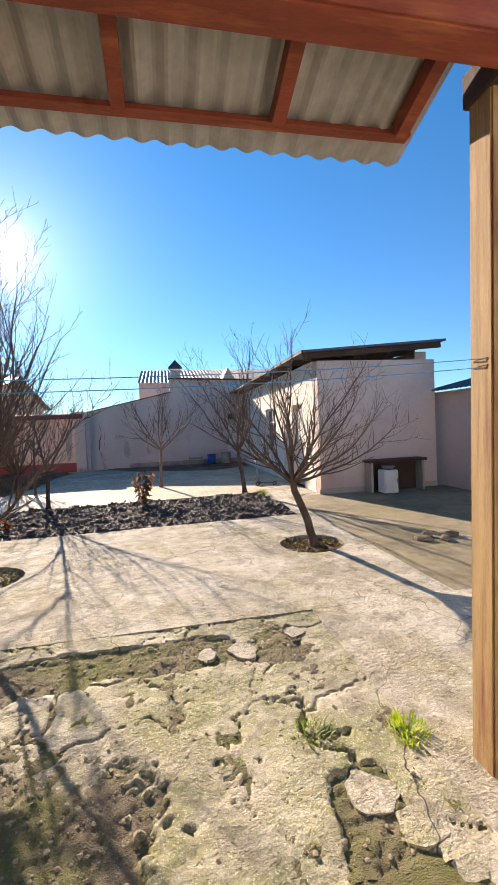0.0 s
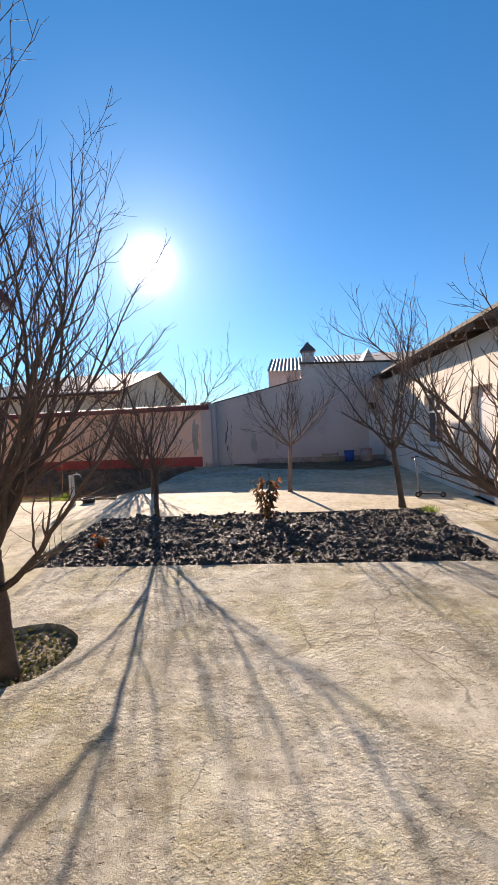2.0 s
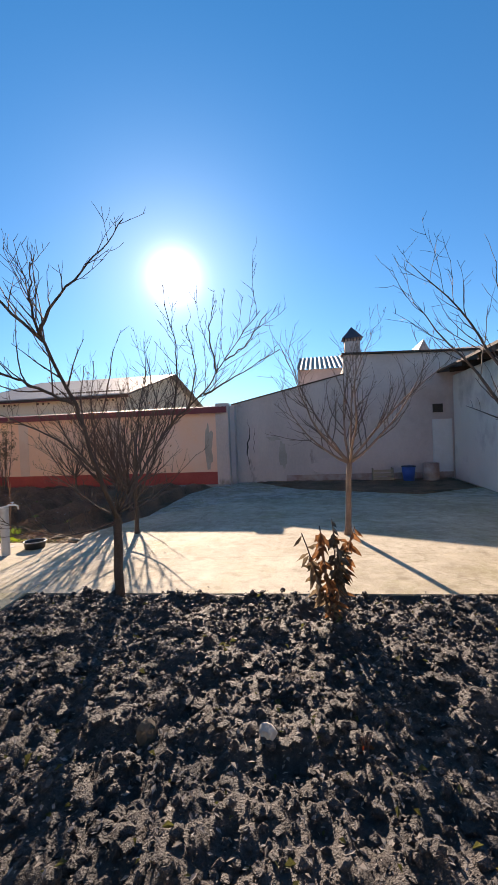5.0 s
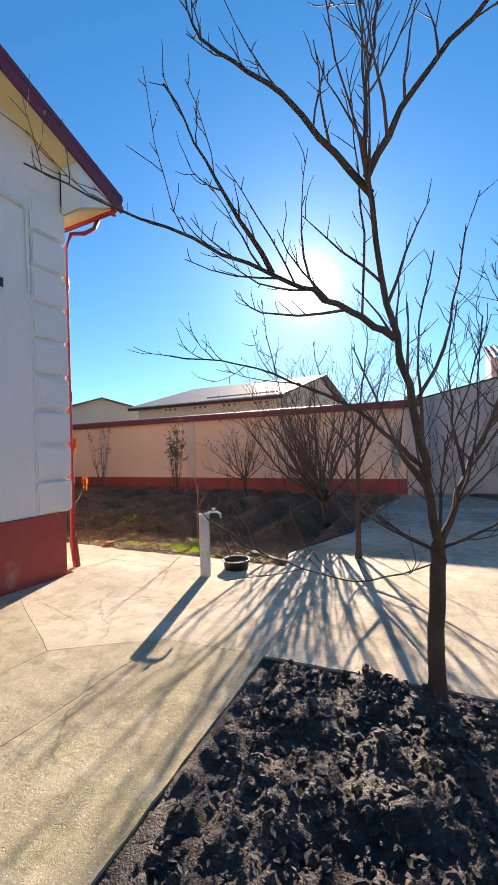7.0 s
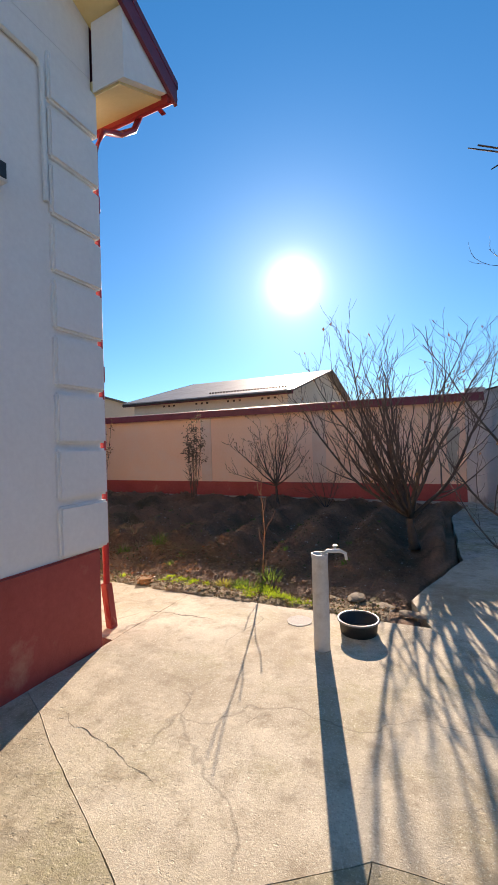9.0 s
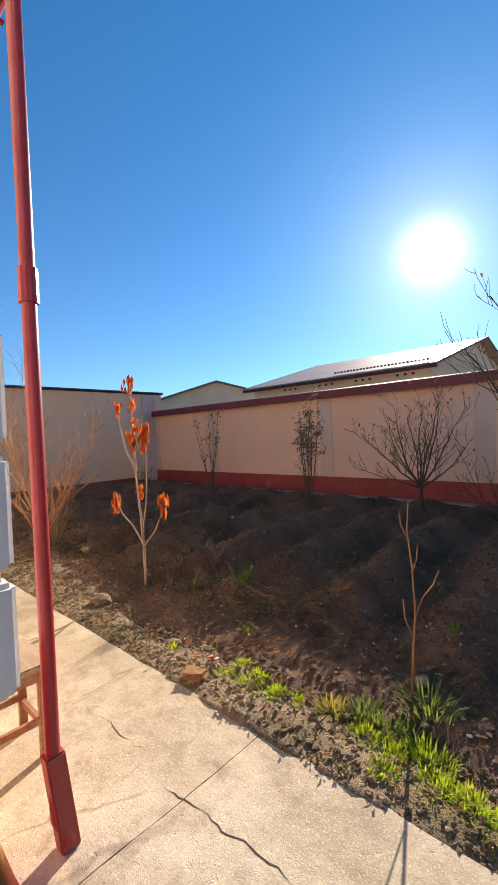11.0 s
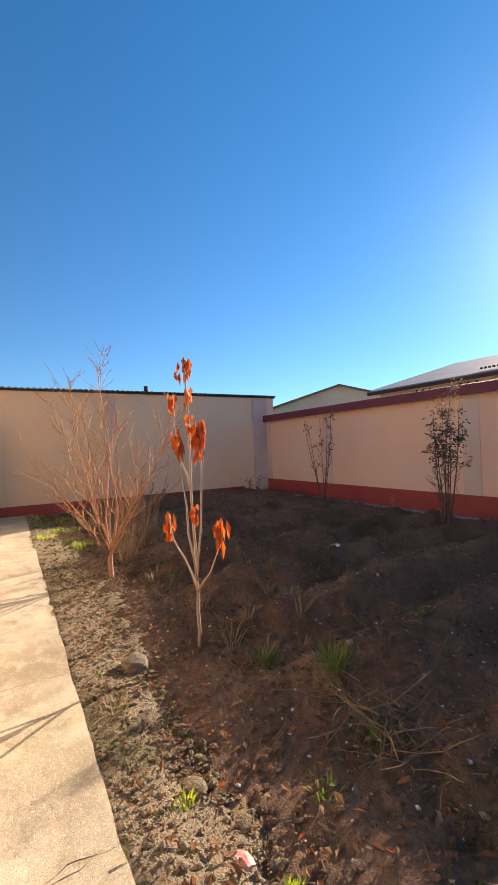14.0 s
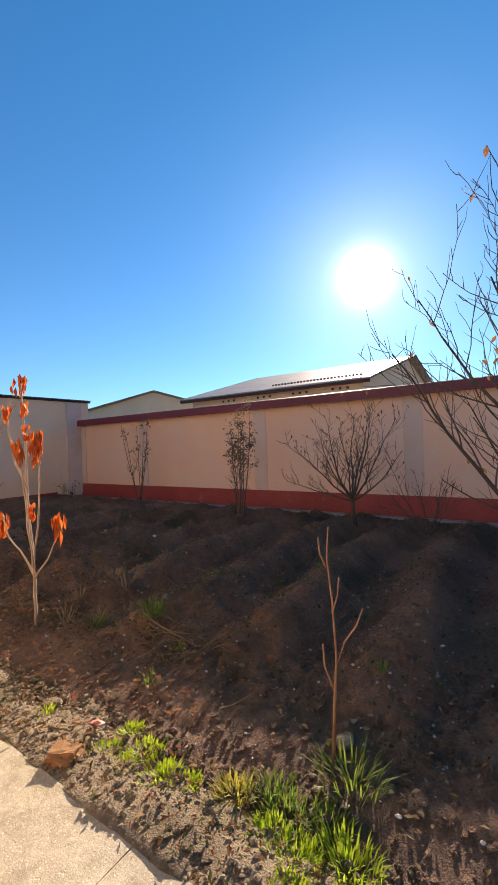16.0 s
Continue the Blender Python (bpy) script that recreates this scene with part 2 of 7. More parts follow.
M_WOODRED = material("red_stained_wood", (0.16, 0.028, 0.012), (0.32, 0.06, 0.025), 3, 30, 0.55, 0.4, (0.40, 0.12, 0.04), 2.5, 0.62, stretch=(1, 6, 6), depth=0.004)
M_POST = material("weathered_wood", (0.24, 0.14, 0.05), (0.46, 0.31, 0.13), 3, 40, 0.75, 0.4, (0.20, 0.06, 0.03), 2.0, 0.6, stretch=(8, 8, 0.6), depth=0.004)
M_SHEET = material("galvanised_sheet", (0.30, 0.29, 0.28), (0.44, 0.43, 0.41), 2, 16, 0.5, 0.1, (0.28, 0.2, 0.15), 1.2, 0.66, metal=0.3)
# dark timber, and the gloom of the room behind the windows
M_DARK = material("dark_timber_and_voids", (0.035, 0.022, 0.016), (0.09, 0.05, 0.03), 3, 30, 0.8, 0.3)
M_ROOF = material("grey_roofing", (0.22, 0.19, 0.17), (0.36, 0.32, 0.28), 1.2, 10, 0.6, 0.2)
M_ROOFDK = material("dark_roofing", (0.05, 0.045, 0.06), (0.10, 0.09, 0.11), 1.2, 10, 0.5, 0.15)
M_NEIGH = material("neighbour_render", (0.62, 0.50, 0.36), (0.74, 0.62, 0.46), 0.4, 8, 0.9, 0.1)
M_BARK = material("bark", (0.055, 0.038, 0.028), (0.15, 0.11, 0.085), 6, 60, 0.9, 0.8, depth=0.006)
M_TWIG = material("twig_bark", (0.075, 0.045, 0.035), (0.16, 0.11, 0.085), 6, 60, 0.8, 0.2)
M_PALEBARK = material("pale_bark", (0.30, 0.20, 0.14), (0.50, 0.38, 0.29), 6, 60, 0.8, 0.3)
M_GREYBARK = material("grey_bark", (0.16, 0.10, 0.075), (0.34, 0.235, 0.18), 6, 60, 0.8, 0.3)
M_PIER = material("faded_pier_render", (0.66, 0.46, 0.34), (0.75, 0.56, 0.44), 0.8, 16, 0.9, 0.25, (0.70, 0.58, 0.50), 0.8, 0.6, depth=0.006)
M_REDTWIG = material("reddish_twig", (0.28, 0.12, 0.06), (0.50, 0.27, 0.15), 6, 60, 0.8, 0.3)
M_BLACK = material("black_rubber", (0.015, 0.015, 0.016), (0.035, 0.035, 0.037), 8, 60, 0.55, 0.2)
M_PVC = material("grubby_white_pipe", (0.52, 0.50, 0.46), (0.70, 0.68, 0.63), 5, 40, 0.5, 0.15, (0.34, 0.27, 0.2), 3.5, 0.64)
M_STONE = material("stone", (0.16, 0.12, 0.08), (0.32, 0.26, 0.18), 6, 50, 0.9, 0.6, vary=0.25)
M_GRASS = material("grass", (0.28, 0.40, 0.015), (0.56, 0.68, 0.06), 4, 30, 0.6, 0.0)
M_STRAWGRASS = material("yellowing_grass", (0.34, 0.32, 0.04), (0.62, 0.54, 0.12), 4, 30, 0.7, 0.0)
M_DRYGRASS = material("dry_grass", (0.24, 0.17, 0.09), (0.44, 0.33, 0.19), 4, 30, 0.8, 0.0)
M_LEAFRED = material("rust_leaf", (0.42, 0.07, 0.012), (0.72, 0.19, 0.035), 9, 60, 0.6, 0.0)
M_LEAFBROWN = material("brown_leaf", (0.14, 0.06, 0.025), (0.34, 0.16, 0.07), 9, 60, 0.7, 0.0)
M_LEAFDARK = material("dark_leaf", (0.05, 0.04, 0.022), (0.13, 0.09, 0.05), 9, 60, 0.7, 0.0)
M_LEAFGREEN = material("dull_green_leaf", (0.06, 0.07, 0.02), (0.16, 0.15, 0.05), 9, 60, 0.6, 0.0)
M_LEAFDULL = material("brown_green_leaf", (0.10, 0.075, 0.045), (0.27, 0.20, 0.13), 9, 60, 0.7, 0.0)
M_BLUE = material("blue_plastic", (0.02, 0.07, 0.30), (0.03, 0.11, 0.42), 4, 30, 0.4, 0.05)
M_GLASS = bpy.data.materials.new("window_glass")
M_GLASS.use_nodes = True
g_b = M_GLASS.node_tree.nodes["Principled BSDF"]
g_b.inputs["Base Color"].default_value = (0.05, 0.06, 0.07, 1)
g_b.inputs["Roughness"].default_value = 0.06
M_METAL = material("dull_metal", (0.20, 0.20, 0.20), (0.34, 0.34, 0.33), 5, 40, 0.4, 0.05, metal=0.8)
M_WHITEPLASTIC = material("white_plastic", (0.62, 0.61, 0.58), (0.76, 0.75, 0.72), 4, 30, 0.45, 0.05)

M_LITTER = material("leaf_litter", (0.18, 0.155, 0.135), (0.60, 0.55, 0.50), 14, 60, 0.7, 0.0)
M_GRAVEL = material("gravel", (0.15, 0.115, 0.075), (0.46, 0.37, 0.25), 14, 60, 0.9, 0.3)
M_RUBBLE = material("rubble", (0.18, 0.14, 0.08), (0.46, 0.40, 0.29), 12, 60, 0.9, 0.3)
M_WEED = material("weed_green", (0.05, 0.065, 0.018), (0.14, 0.15, 0.05), 9, 60, 0.7, 0.0)
M_GRASS2 = material("dark_grass", (0.10, 0.17, 0.02), (0.26, 0.36, 0.06), 6, 30, 0.6, 0.0)
M_BRICK = material("broken_brick", (0.28, 0.13, 0.05), (0.44, 0.24, 0.10), 12, 60, 0.9, 0.5)
M_PALESTONE = material("pale_stone", (0.48, 0.44, 0.38), (0.66, 0.62, 0.55), 8, 50, 0.9, 0.4)
M_RUBBISH = material("wrapper_print", (0.55, 0.06, 0.04), (0.78, 0.70, 0.60), 22, 40, 0.4, 0.2)
M_STOOL = material("grey_board", (0.30, 0.22, 0.14), (0.50, 0.40, 0.28), 3, 40, 0.85, 0.4, stretch=(1, 8, 8))
M_STOOLRED = material("peeling_red_wood", (0.30, 0.10, 0.05), (0.46, 0.24, 0.14), 6, 40, 0.75, 0.3, (0.45, 0.33, 0.22), 8, 0.58)
M_MUD = concrete("muddy_concrete", (0.28, 0.23, 0.14), (0.46, 0.39, 0.26), (0.16, 0.13, 0.07), (0.24, 0.21, 0.07), 0.55, 0.6, 0.6, 0.5)


def let_light_through(m, share):
    """Thin leaves glow a little with the light behind them."""
    n, l = m.node_tree.nodes, m.node_tree.links
    bsdf, out = n["Principled BSDF"], n["Material Output"]
    col = bsdf.inputs["Base Color"].links[0].from_socket
    tr = n.new("ShaderNodeBsdfTranslucent")
    l.new(col, tr.inputs["Color"])
    mx = n.new("ShaderNodeMixShader")
    mx.inputs[0].default_value = share
    l.new(bsdf.outputs[0], mx.inputs[1])
    l.new(tr.outputs[0], mx.inputs[2])
    l.new(mx.outputs[0], out.inputs["Surface"])


for lm in (M_STRAWGRASS, M_GRASS, M_GRASS2, M_LEAFRED, M_LEAFBROWN, M_LEAFGREEN, M_LEAFDULL, M_LITTER, M_WEED, M_DRYGRASS):
    let_light_through(lm, 0.5)

# mesh helpers
def part(name, bm, mat, parent=None, label="", smooth=False):
    """Links a bmesh as one mesh object, under a thing or a part."""
    me = bpy.data.meshes.new(name)
    bm.to_mesh(me)
    bm.free()
    me.materials.append(mat)
    if smooth:
        for p in me.polygons:
            p.use_smooth = True
    ob = new(name, me)
    if parent is not None:
        ob.parent = parent
        ob.matrix_parent_inverse = parent.matrix_basis.inverted()
    if label:
        ob["label"] = label
    return ob


def thing(name, at, label, category, group="", kind=""):
    e = new(name)
    e.empty_display_size = 0.1
    e.matrix_basis = Matrix.Translation(at)
    return tagged(e, label, category, group, kind)


def add_box(bm, lo, hi, bevel=0.0):
    lo, hi = Vector(lo), Vector(hi)
    r = bmesh.ops.create_cube(bm, size=1.0, matrix=Matrix.Translation((lo + hi) / 2) @ Matrix.Diagonal((*(hi - lo), 1)))
    if bevel:
        es = list({e for v in r["verts"] for e in v.link_edges})
        bmesh.ops.bevel(bm, geom=es, offset=bevel, segments=2, affect="EDGES", clamp_overlap=True)
    return bm


def boxbm(lo, hi, bevel=0.0):
    return add_box(bmesh.new(), lo, hi, bevel)


def prism(bm, pts, z0, z1):
    """An upright prism over a polygon of plan points."""
    a = [bm.verts.new((x, y, z0)) for x, y in pts]
    b = [bm.verts.new((x, y, z1)) for x, y in pts]
    n = len(pts)
    bm.faces.new(b)
    bm.faces.new(a[::-1])
    for i in range(n):
        bm.faces.new((a[i], a[(i + 1) % n], b[(i + 1) % n], b[i]))
    return bm


def extrude_profile(bm, prof, m, length):
    """A closed profile of (u, v) points swept along the local x axis of m."""
    a = [bm.verts.new(m @ Vector((0, u, v))) for u, v in prof]
    b = [bm.verts.new(m @ Vector((length, u, v))) for u, v in prof]
    n = len(prof)
    bm.faces.new(a[::-1])
    bm.faces.new(b)
    for i in range(n):
        bm.faces.new((a[i], a[(i + 1) % n], b[(i + 1) % n], b[i]))
    bmesh.ops.recalc_face_normals(bm, faces=bm.faces)
    return bm


def tube(bm, pts, radii, sides=6, cap=True):
    """A tapering tube along points."""
    rings = []
    n = len(pts)
    up = Vector((0.31, 0.17, 0.94))
    for i, p in enumerate(pts):
        d = (pts[min(i + 1, n - 1)] - pts[max(i - 1, 0)])
        d = d.normalized() if d.length > 1e-6 else Vector((0, 0, 1))
        a = d.cross(up)
        if a.length < 1e-3:
            a = d.cross(Vector((1, 0, 0)))
        a.normalize()
        b = d.cross(a)
        r = radii[i]
        rings.append([bm.verts.new(p + (a * math.cos(k * math.tau / sides) + b * math.sin(k * math.tau / sides)) * r) for k in range(sides)])
    for r0, r1 in zip(rings, rings[1:]):
        for k in range(sides):
            bm.faces.new((r0[k], r0[(k + 1) % sides], r1[(k + 1) % sides], r1[k]))
    if cap:
        bm.faces.new(rings[-1])
        bm.faces.new(rings[0][::-1])
    return bm


def corrugated(bm, origin, along, down, n_waves, length, wave, amp, thick=0.004, per=8):
    """A corrugated sheet: waves repeat along one way, ridges run down the other."""
    o, a, d = Vector(origin), Vector(along).normalized(), Vector(down).normalized()
    nrm = a.cross(d).normalized()
    if nrm.z < 0:
        nrm = -nrm
    cols = []
    for i in range(n_waves * per + 1):
        s = i / per * wave
        h = amp * math.cos(i / per * math.tau)
        p = o + a * s + nrm * h
        cols.append([bm.verts.new(p), bm.verts.new(p + d * length), bm.verts.new(p + d * length - nrm * thick), bm.verts.new(p - nrm * thick)])
    for c0, c1 in zip(cols, cols[1:]):
        for k in range(4):
            bm.faces.new((c0[k], c0[(k + 1) % 4], c1[(k + 1) % 4], c1[k]))
    bm.faces.new(cols[0])
    bm.faces.new(cols[-1][::-1])
    bmesh.ops.recalc_face_normals(bm, faces=bm.faces)
    return bm


def struct(name, bm, mat, label, category, smooth=False):
    return tagged(part(name, bm, mat, None, label, smooth), label, category, kind="structure")


def grid_sheet(x0, x1, y0, y1, step, height, skirt=0.0):
    """A ground sheet of square cells whose height is a function of the plan; its rim hangs down."""
    nx, ny = max(2, int((x1 - x0) / step)), max(2, int((y1 - y0) / step))
    vs, fs = [], []
    for j in range(ny + 1):
        for i in range(nx + 1):
            x, y = x0 + (x1 - x0) * i / nx, y0 + (y1 - y0) * j / ny
            z = height(x, y)
            if skirt and (i in (0, nx) or j in (0, ny)):
                z -= skirt
            vs.append((x, y, z))
    for j in range(ny):
        for i in range(nx):
            a = j * (nx + 1) + i
            fs.append((a, a + 1, a + nx + 2, a + nx + 1))
    return vs, fs


def sheet_object(name, vs, fs, mat, smooth=True):
    me = bpy.data.meshes.new(name)
    me.from_pydata(vs, [], fs)
    me.materials.append(mat)
    if smooth:
        for p in me.polygons:
            p.use_smooth = True
    return new(name, me)


def nz(x, y, s, seed=0.0):
    return noise.noise(Vector((x * s + seed, y * s - seed * 0.7, seed)))


# ground sheet to the horizon
tagged(part("ground", boxbm((-400, -300, -0.6), (400, 500, -0.16)), M_GROUND), "bare brown earth reaching to the horizon", "ground", kind="structure")

# garden wall with its coping, base band and curb
WY = 18.45
WX0, WX1 = -13.9, -0.1
wall = struct("wall_north", boxbm((WX0, WY, -0.3), (WX1, WY + 0.25, 2.37)), M_PINK, "apricot pink rendered garden wall with pale patches", "wall")
struct("wall_base_band", boxbm((WX0, WY - 0.03, 0.025), (WX1, WY + 0.01, 0.41), 0.006), M_RED, "worn red painted band along the foot of the garden wall", "wall band")
struct("wall_curb", boxbm((WX0, WY - 0.16, -0.3), (WX1, WY + 0.005, 0.02), 0.012), M_CURB, "pale concrete curb under the garden wall", "curb")
cop = bmesh.new()
n_w = int((WX1 - WX0) / 0.13)
corrugated(cop, (WX0, WY + 0.34, 2.445), (1, 0, 0), (0, -1, -0.12), n_w, 0.50, (WX1 - WX0) / n_w, 0.014)
struct("wall_coping", cop, M_COPE, "dark maroon ribbed metal coping on the garden wall", "coping")
struct("coping_fascia", boxbm((WX0, WY - 0.155, 2.21), (WX1, WY - 0.125, 2.39), 0.004), M_COPE, "dark maroon fascia strip under the coping", "coping")
for px in (-10.95, -7.05, -3.75):
    struct("wall_pier", boxbm((px - 0.17, WY - 0.012, 0.41), (px + 0.17, WY + 0.01, 2.2), 0.004), M_PIER, "pale painted pier of the garden wall", "pier")
struct("wall_pier", boxbm((WX0 - 0.02, WY - 0.02, 0.0), (WX0 + 0.28, WY + 0.01, 2.2), 0.004), M_PIER, "pale painted pier in the corner of the garden", "pier")
# short stained end stretch of the garden wall
struct("wall_pier", boxbm((-0.46, WY - 0.06, -0.3), (-0.06, WY + 0.26, 2.50), 0.01), M_DAMP, "stained pale pier at the end of the garden wall", "pier")

# wall of the neighbouring shed that closes the garden
LX = -13.9
struct("wall_west", boxbm((LX - 0.3, 9.6, -0.3), (LX, 18.75, 2.98)), M_ORANGE, "tall apricot rendered wall of a neighbouring shed", "wall")
struct("wall_west_band", boxbm((LX - 0.01, 10.9, -0.2), (LX + 0.03, 17.6, 0.22), 0.006), M_RED, "flaking red band at the foot of the shed wall", "wall band")
for py in (13.6,):
    struct("wall_pier", boxbm((LX - 0.01, py - 0.16, 0.22), (LX + 0.014, py + 0.16, 2.9), 0.004), M_PIER, "pale patched strip on the apricot shed wall", "pier")
struct("wall_pier", boxbm((LX - 0.01, 17.95, 0.1), (LX + 0.06, 18.46, 2.95), 0.006), M_PALE, "pale corner pier of the shed wall", "pier")
rf = bmesh.new()
corrugated(rf, (LX + 0.12, 9.6, 3.03), (0, 1, 0), (-1, 0, 0.10), 70, 3.0, 9.2 / 70, 0.02)
shed_w = thing("shed_roof", (LX - 1.4, 14.2, 3.0), "thin dark corrugated shed roof edge above the apricot wall", "roof")
part("roof_sheet", rf, M_ROOFDK, shed_w)
part("fascia", boxbm((LX + 0.02, 9.6, 2.97), (LX + 0.05, 18.8, 3.02)), M_DARK, shed_w)

bm = bmesh.new()
tube(bm, [Vector((LX - 0.25, 14.66, 3.0)), Vector((LX - 0.25, 14.66, 3.24))], [0.06, 0.06], 12)
tagged(part("vent_pipe", bm, M_DARK), "short dark vent pipe standing on the shed roof", "vent pipe")

# back wall of the yard with its raking top, and the taller wall of the house behind it
bw = bmesh.new()
BY = 19.0
prof = [(-0.08, -0.3), (3.45, -0.3), (3.45, 3.22), (-0.08, 2.46)]
a = [bw.verts.new((x, BY, z)) for x, z in prof]
b = [bw.verts.new((x, BY + 0.3, z)) for x, z in prof]
bw.faces.new(a)
bw.faces.new(b[::-1])
for i in range(4):
    bw.faces.new((a[i], b[i], b[(i + 1) % 4], a[(i + 1) % 4]))
bmesh.ops.recalc_face_normals(bw, faces=bw.faces)
struct("wall_back", bw, M_DAMP, "grey-pink rendered yard wall with a raking top and damp stains", "wall")
rk = bmesh.new()
extrude_profile(rk, [(-0.05, 0), (0.35, 0), (0.35, 0.035), (-0.05, 0.035)], Matrix.Translation((-0.08, BY, 2.46)) @ Matrix.Rotation(-math.atan2(0.76, 3.53), 4, "Y"), 3.61)
struct("wall_back_cap", rk, M_DARK, "thin dark capping on the raking wall top", "coping")
struct("wall_back_band", boxbm((1.6, BY - 0.03, -0.2), (6.5, BY + 0.01, 0.2), 0.01), M_FADED, "faded red band at the foot of the yard wall", "wall band")
struct("wall_return", boxbm((-0.09, WY + 0.2, -0.3), (0.07, BY + 0.2, 2.43)), M_PALE, "stained return of the yard wall", "wall")


# cracks and bare patches in the old render
def wall_blot(name, x, z, w, h, y, mat, label, seed, proud):
    """A thin ragged skin of another surface on a wall that faces the yard."""
    bm = bmesh.new()
    n = 26
    rim = []
    for k in range(n):
        a = k * math.tau / n
        q = 1 + 0.5 * nz(math.cos(a) * 1.5, math.sin(a) * 1.5, 1.0, seed) + 0.35 * nz(math.cos(a) * 5, math.sin(a) * 5, 1.0, seed + 3)
        rim.append((x + 0.5 * w * q * math.cos(a), z + 0.5 * h * q * math.sin(a)))
    a = [bm.verts.new((p, y - proud, q)) for p, q in rim]
    b = [bm.verts.new((p, y + 0.01, q)) for p, q in rim]
    bm.faces.new(a)
    for i in range(n):
        bm.faces.new((a[i], b[i], b[(i + 1) % n], a[(i + 1) % n]))
    bmesh.ops.recalc_face_normals(bm, faces=bm.faces)
    struct(name, bm, mat, label, "wall patch")


def wall_crack(x, z0, z1, width, y, seed):
    """A wandering open crack of uneven width down a wall."""
    bm = bmesh.new()
    n = 22
    lf, rt = [], []
    for k in range(n + 1):
        z = z0 + (z1 - z0) * k / n
        c = x + 0.10 * nz(z, 0.0, 1.6, seed) + 0.05 * nz(z, 0.0, 6.0, seed + 1)
        w = width * (0.25 + 1.5 * abs(nz(z, 1.0, 3.0, seed + 2))) * min(1, 4 * k / n, 4 * (n - k) / n + 0.1)
        lf.append(bm.verts.new((c - w, y - 0.003, z)))
        rt.append(bm.verts.new((c + w, y - 0.003, z)))
    for k in range(n):
        bm.faces.new((lf[k], rt[k], rt[k + 1], lf[k + 1]))
    struct("wall_crack", bm, M_CRACK, "dark open crack running down the old render", "wall crack")


wall_crack(0.42, 0.45, 2.05, 0.026, BY, 3)
wall_crack(0.62, 0.9, 1.7, 0.012, BY, 9)
wall_blot("wall_patch", 0.62, 1.2, 0.30, 1.3, BY, M_PALE, "pale patch of newer render round a crack", 5, 0.002)
wall_blot("wall_patch", 1.24, 1.36, 0.42, 0.14, BY, M_CURB, "grey smear of bare mortar", 7, 0.003)
wall_blot("wall_patch", 1.5, 0.85, 0.30, 0.75, BY, M_CURB, "grey patch of bare mortar", 11, 0.003)
wall_blot("wall_patch", -0.72, 1.2, 0.26, 1.25, WY, M_CURB, "grey stained patch on the pink wall", 13, 0.004)
wall_blot("wall_patch", 2.9, 0.45, 1.1, 0.5, BY, M_PALE, "pale patch low on the yard wall", 19, 0.002)


# distant neighbouring houses
def gable_house(name, x0, x1, y0, y1, eave, ridge, wallmat, roofmat, label, overhang=0.4, hip=0.0):
    """A house with its ridge along x; hip: how far the ridge is cut back at the x0 end."""
    h = thing(name, ((x0 + x1) / 2, (y0 + y1) / 2, 0), label, "house")
    ym = (y0 + y1) / 2
    w = bmesh.new()
    if hip:
        prism(w, [(x0, y0), (x1, y0), (x1, y1), (x0, y1)], -0.3, eave)
        for sx in (x1,):
            v = [w.verts.new(p) for p in ((sx, y0, eave), (sx, y1, eave), (sx, ym, ridge - 0.05), (sx - 0.2, y0, eave), (sx - 0.2, y1, eave), (sx - 0.2, ym, ridge - 0.05))]
            for f in ((0, 1, 2), (5, 4, 3), (0, 2, 5, 3), (1, 4, 5, 2), (0, 3, 4, 1)):
                w.faces.new([v[k] for k in f])
    else:
        pf = [(y0, -0.3), (y1, -0.3), (y1, eave), (ym, ridge - 0.05), (y0, eave)]
        extrude_profile(w, pf, Matrix.Translation((x0, 0, 0)), x1 - x0)
    bmesh.ops.recalc_face_normals(w, faces=w.faces)
    part("wall", w, wallmat, h)
    r = bmesh.new()
    k = (ridge - eave) / (ym - y0)
    o = overhang
    for ya, sg in ((y0 - o, 1), (y1 + o, -1)):
        za = eave - o * k
        top = [(x0 - o, ya, za), (x1 + o, ya, za), (x1 + o, ym, ridge), (x0 - o + hip, ym, ridge)]
        tv = [r.verts.new(p) for p in top]
        bv = [r.verts.new((p[0], p[1], p[2] - 0.10)) for p in top]
        r.faces.new(tv)
        r.faces.new(bv[::-1])
        for i in range(4):
            r.faces.new((tv[i], tv[(i + 1) % 4], bv[(i + 1) % 4], bv[i]))
    if hip:
        top = [(x0 - o, y0 - o, eave - o * k), (x0 - o + hip, ym, ridge), (x0 - o, y1 + o, eave - o * k)]
        r.faces.new([r.verts.new(p) for p in top])
    bmesh.ops.recalc_face_normals(r, faces=r.faces)
    part("roof", r, roofmat, h)
    for xe in (x0 - o - 0.03, x1 + o):
        if hip and xe < x0:
            continue
        for ya in (y0 - o, y1 + o):
            vb = bmesh.new()
            za = eave - o * k
            q = [(xe, ya, za - 0.08), (xe, ym, ridge - 0.08), (xe, ym, ridge + 0.015), (xe, ya, za + 0.015)]
            lo_ = [vb.verts.new(p) for p in q]
            hi_ = [vb.verts.new((p[0] + 0.03, p[1], p[2])) for p in q]
            vb.faces.new(lo_)
            vb.faces.new(hi_[::-1])
            for i in range(4):
                vb.faces.new((lo_[i], hi_[i], hi_[(i + 1) % 4], lo_[(i + 1) % 4]))
            bmesh.ops.recalc_face_normals(vb, faces=vb.faces)
            part("bargeboard", vb, M_EDGE, h)
    part("fascia", boxbm((x0 - o, y0 - o - 0.03, eave - o * k - 0.22), (x1 + o, y0 - o, eave - o * k - 0.06)), M_COPE, h)
    return h


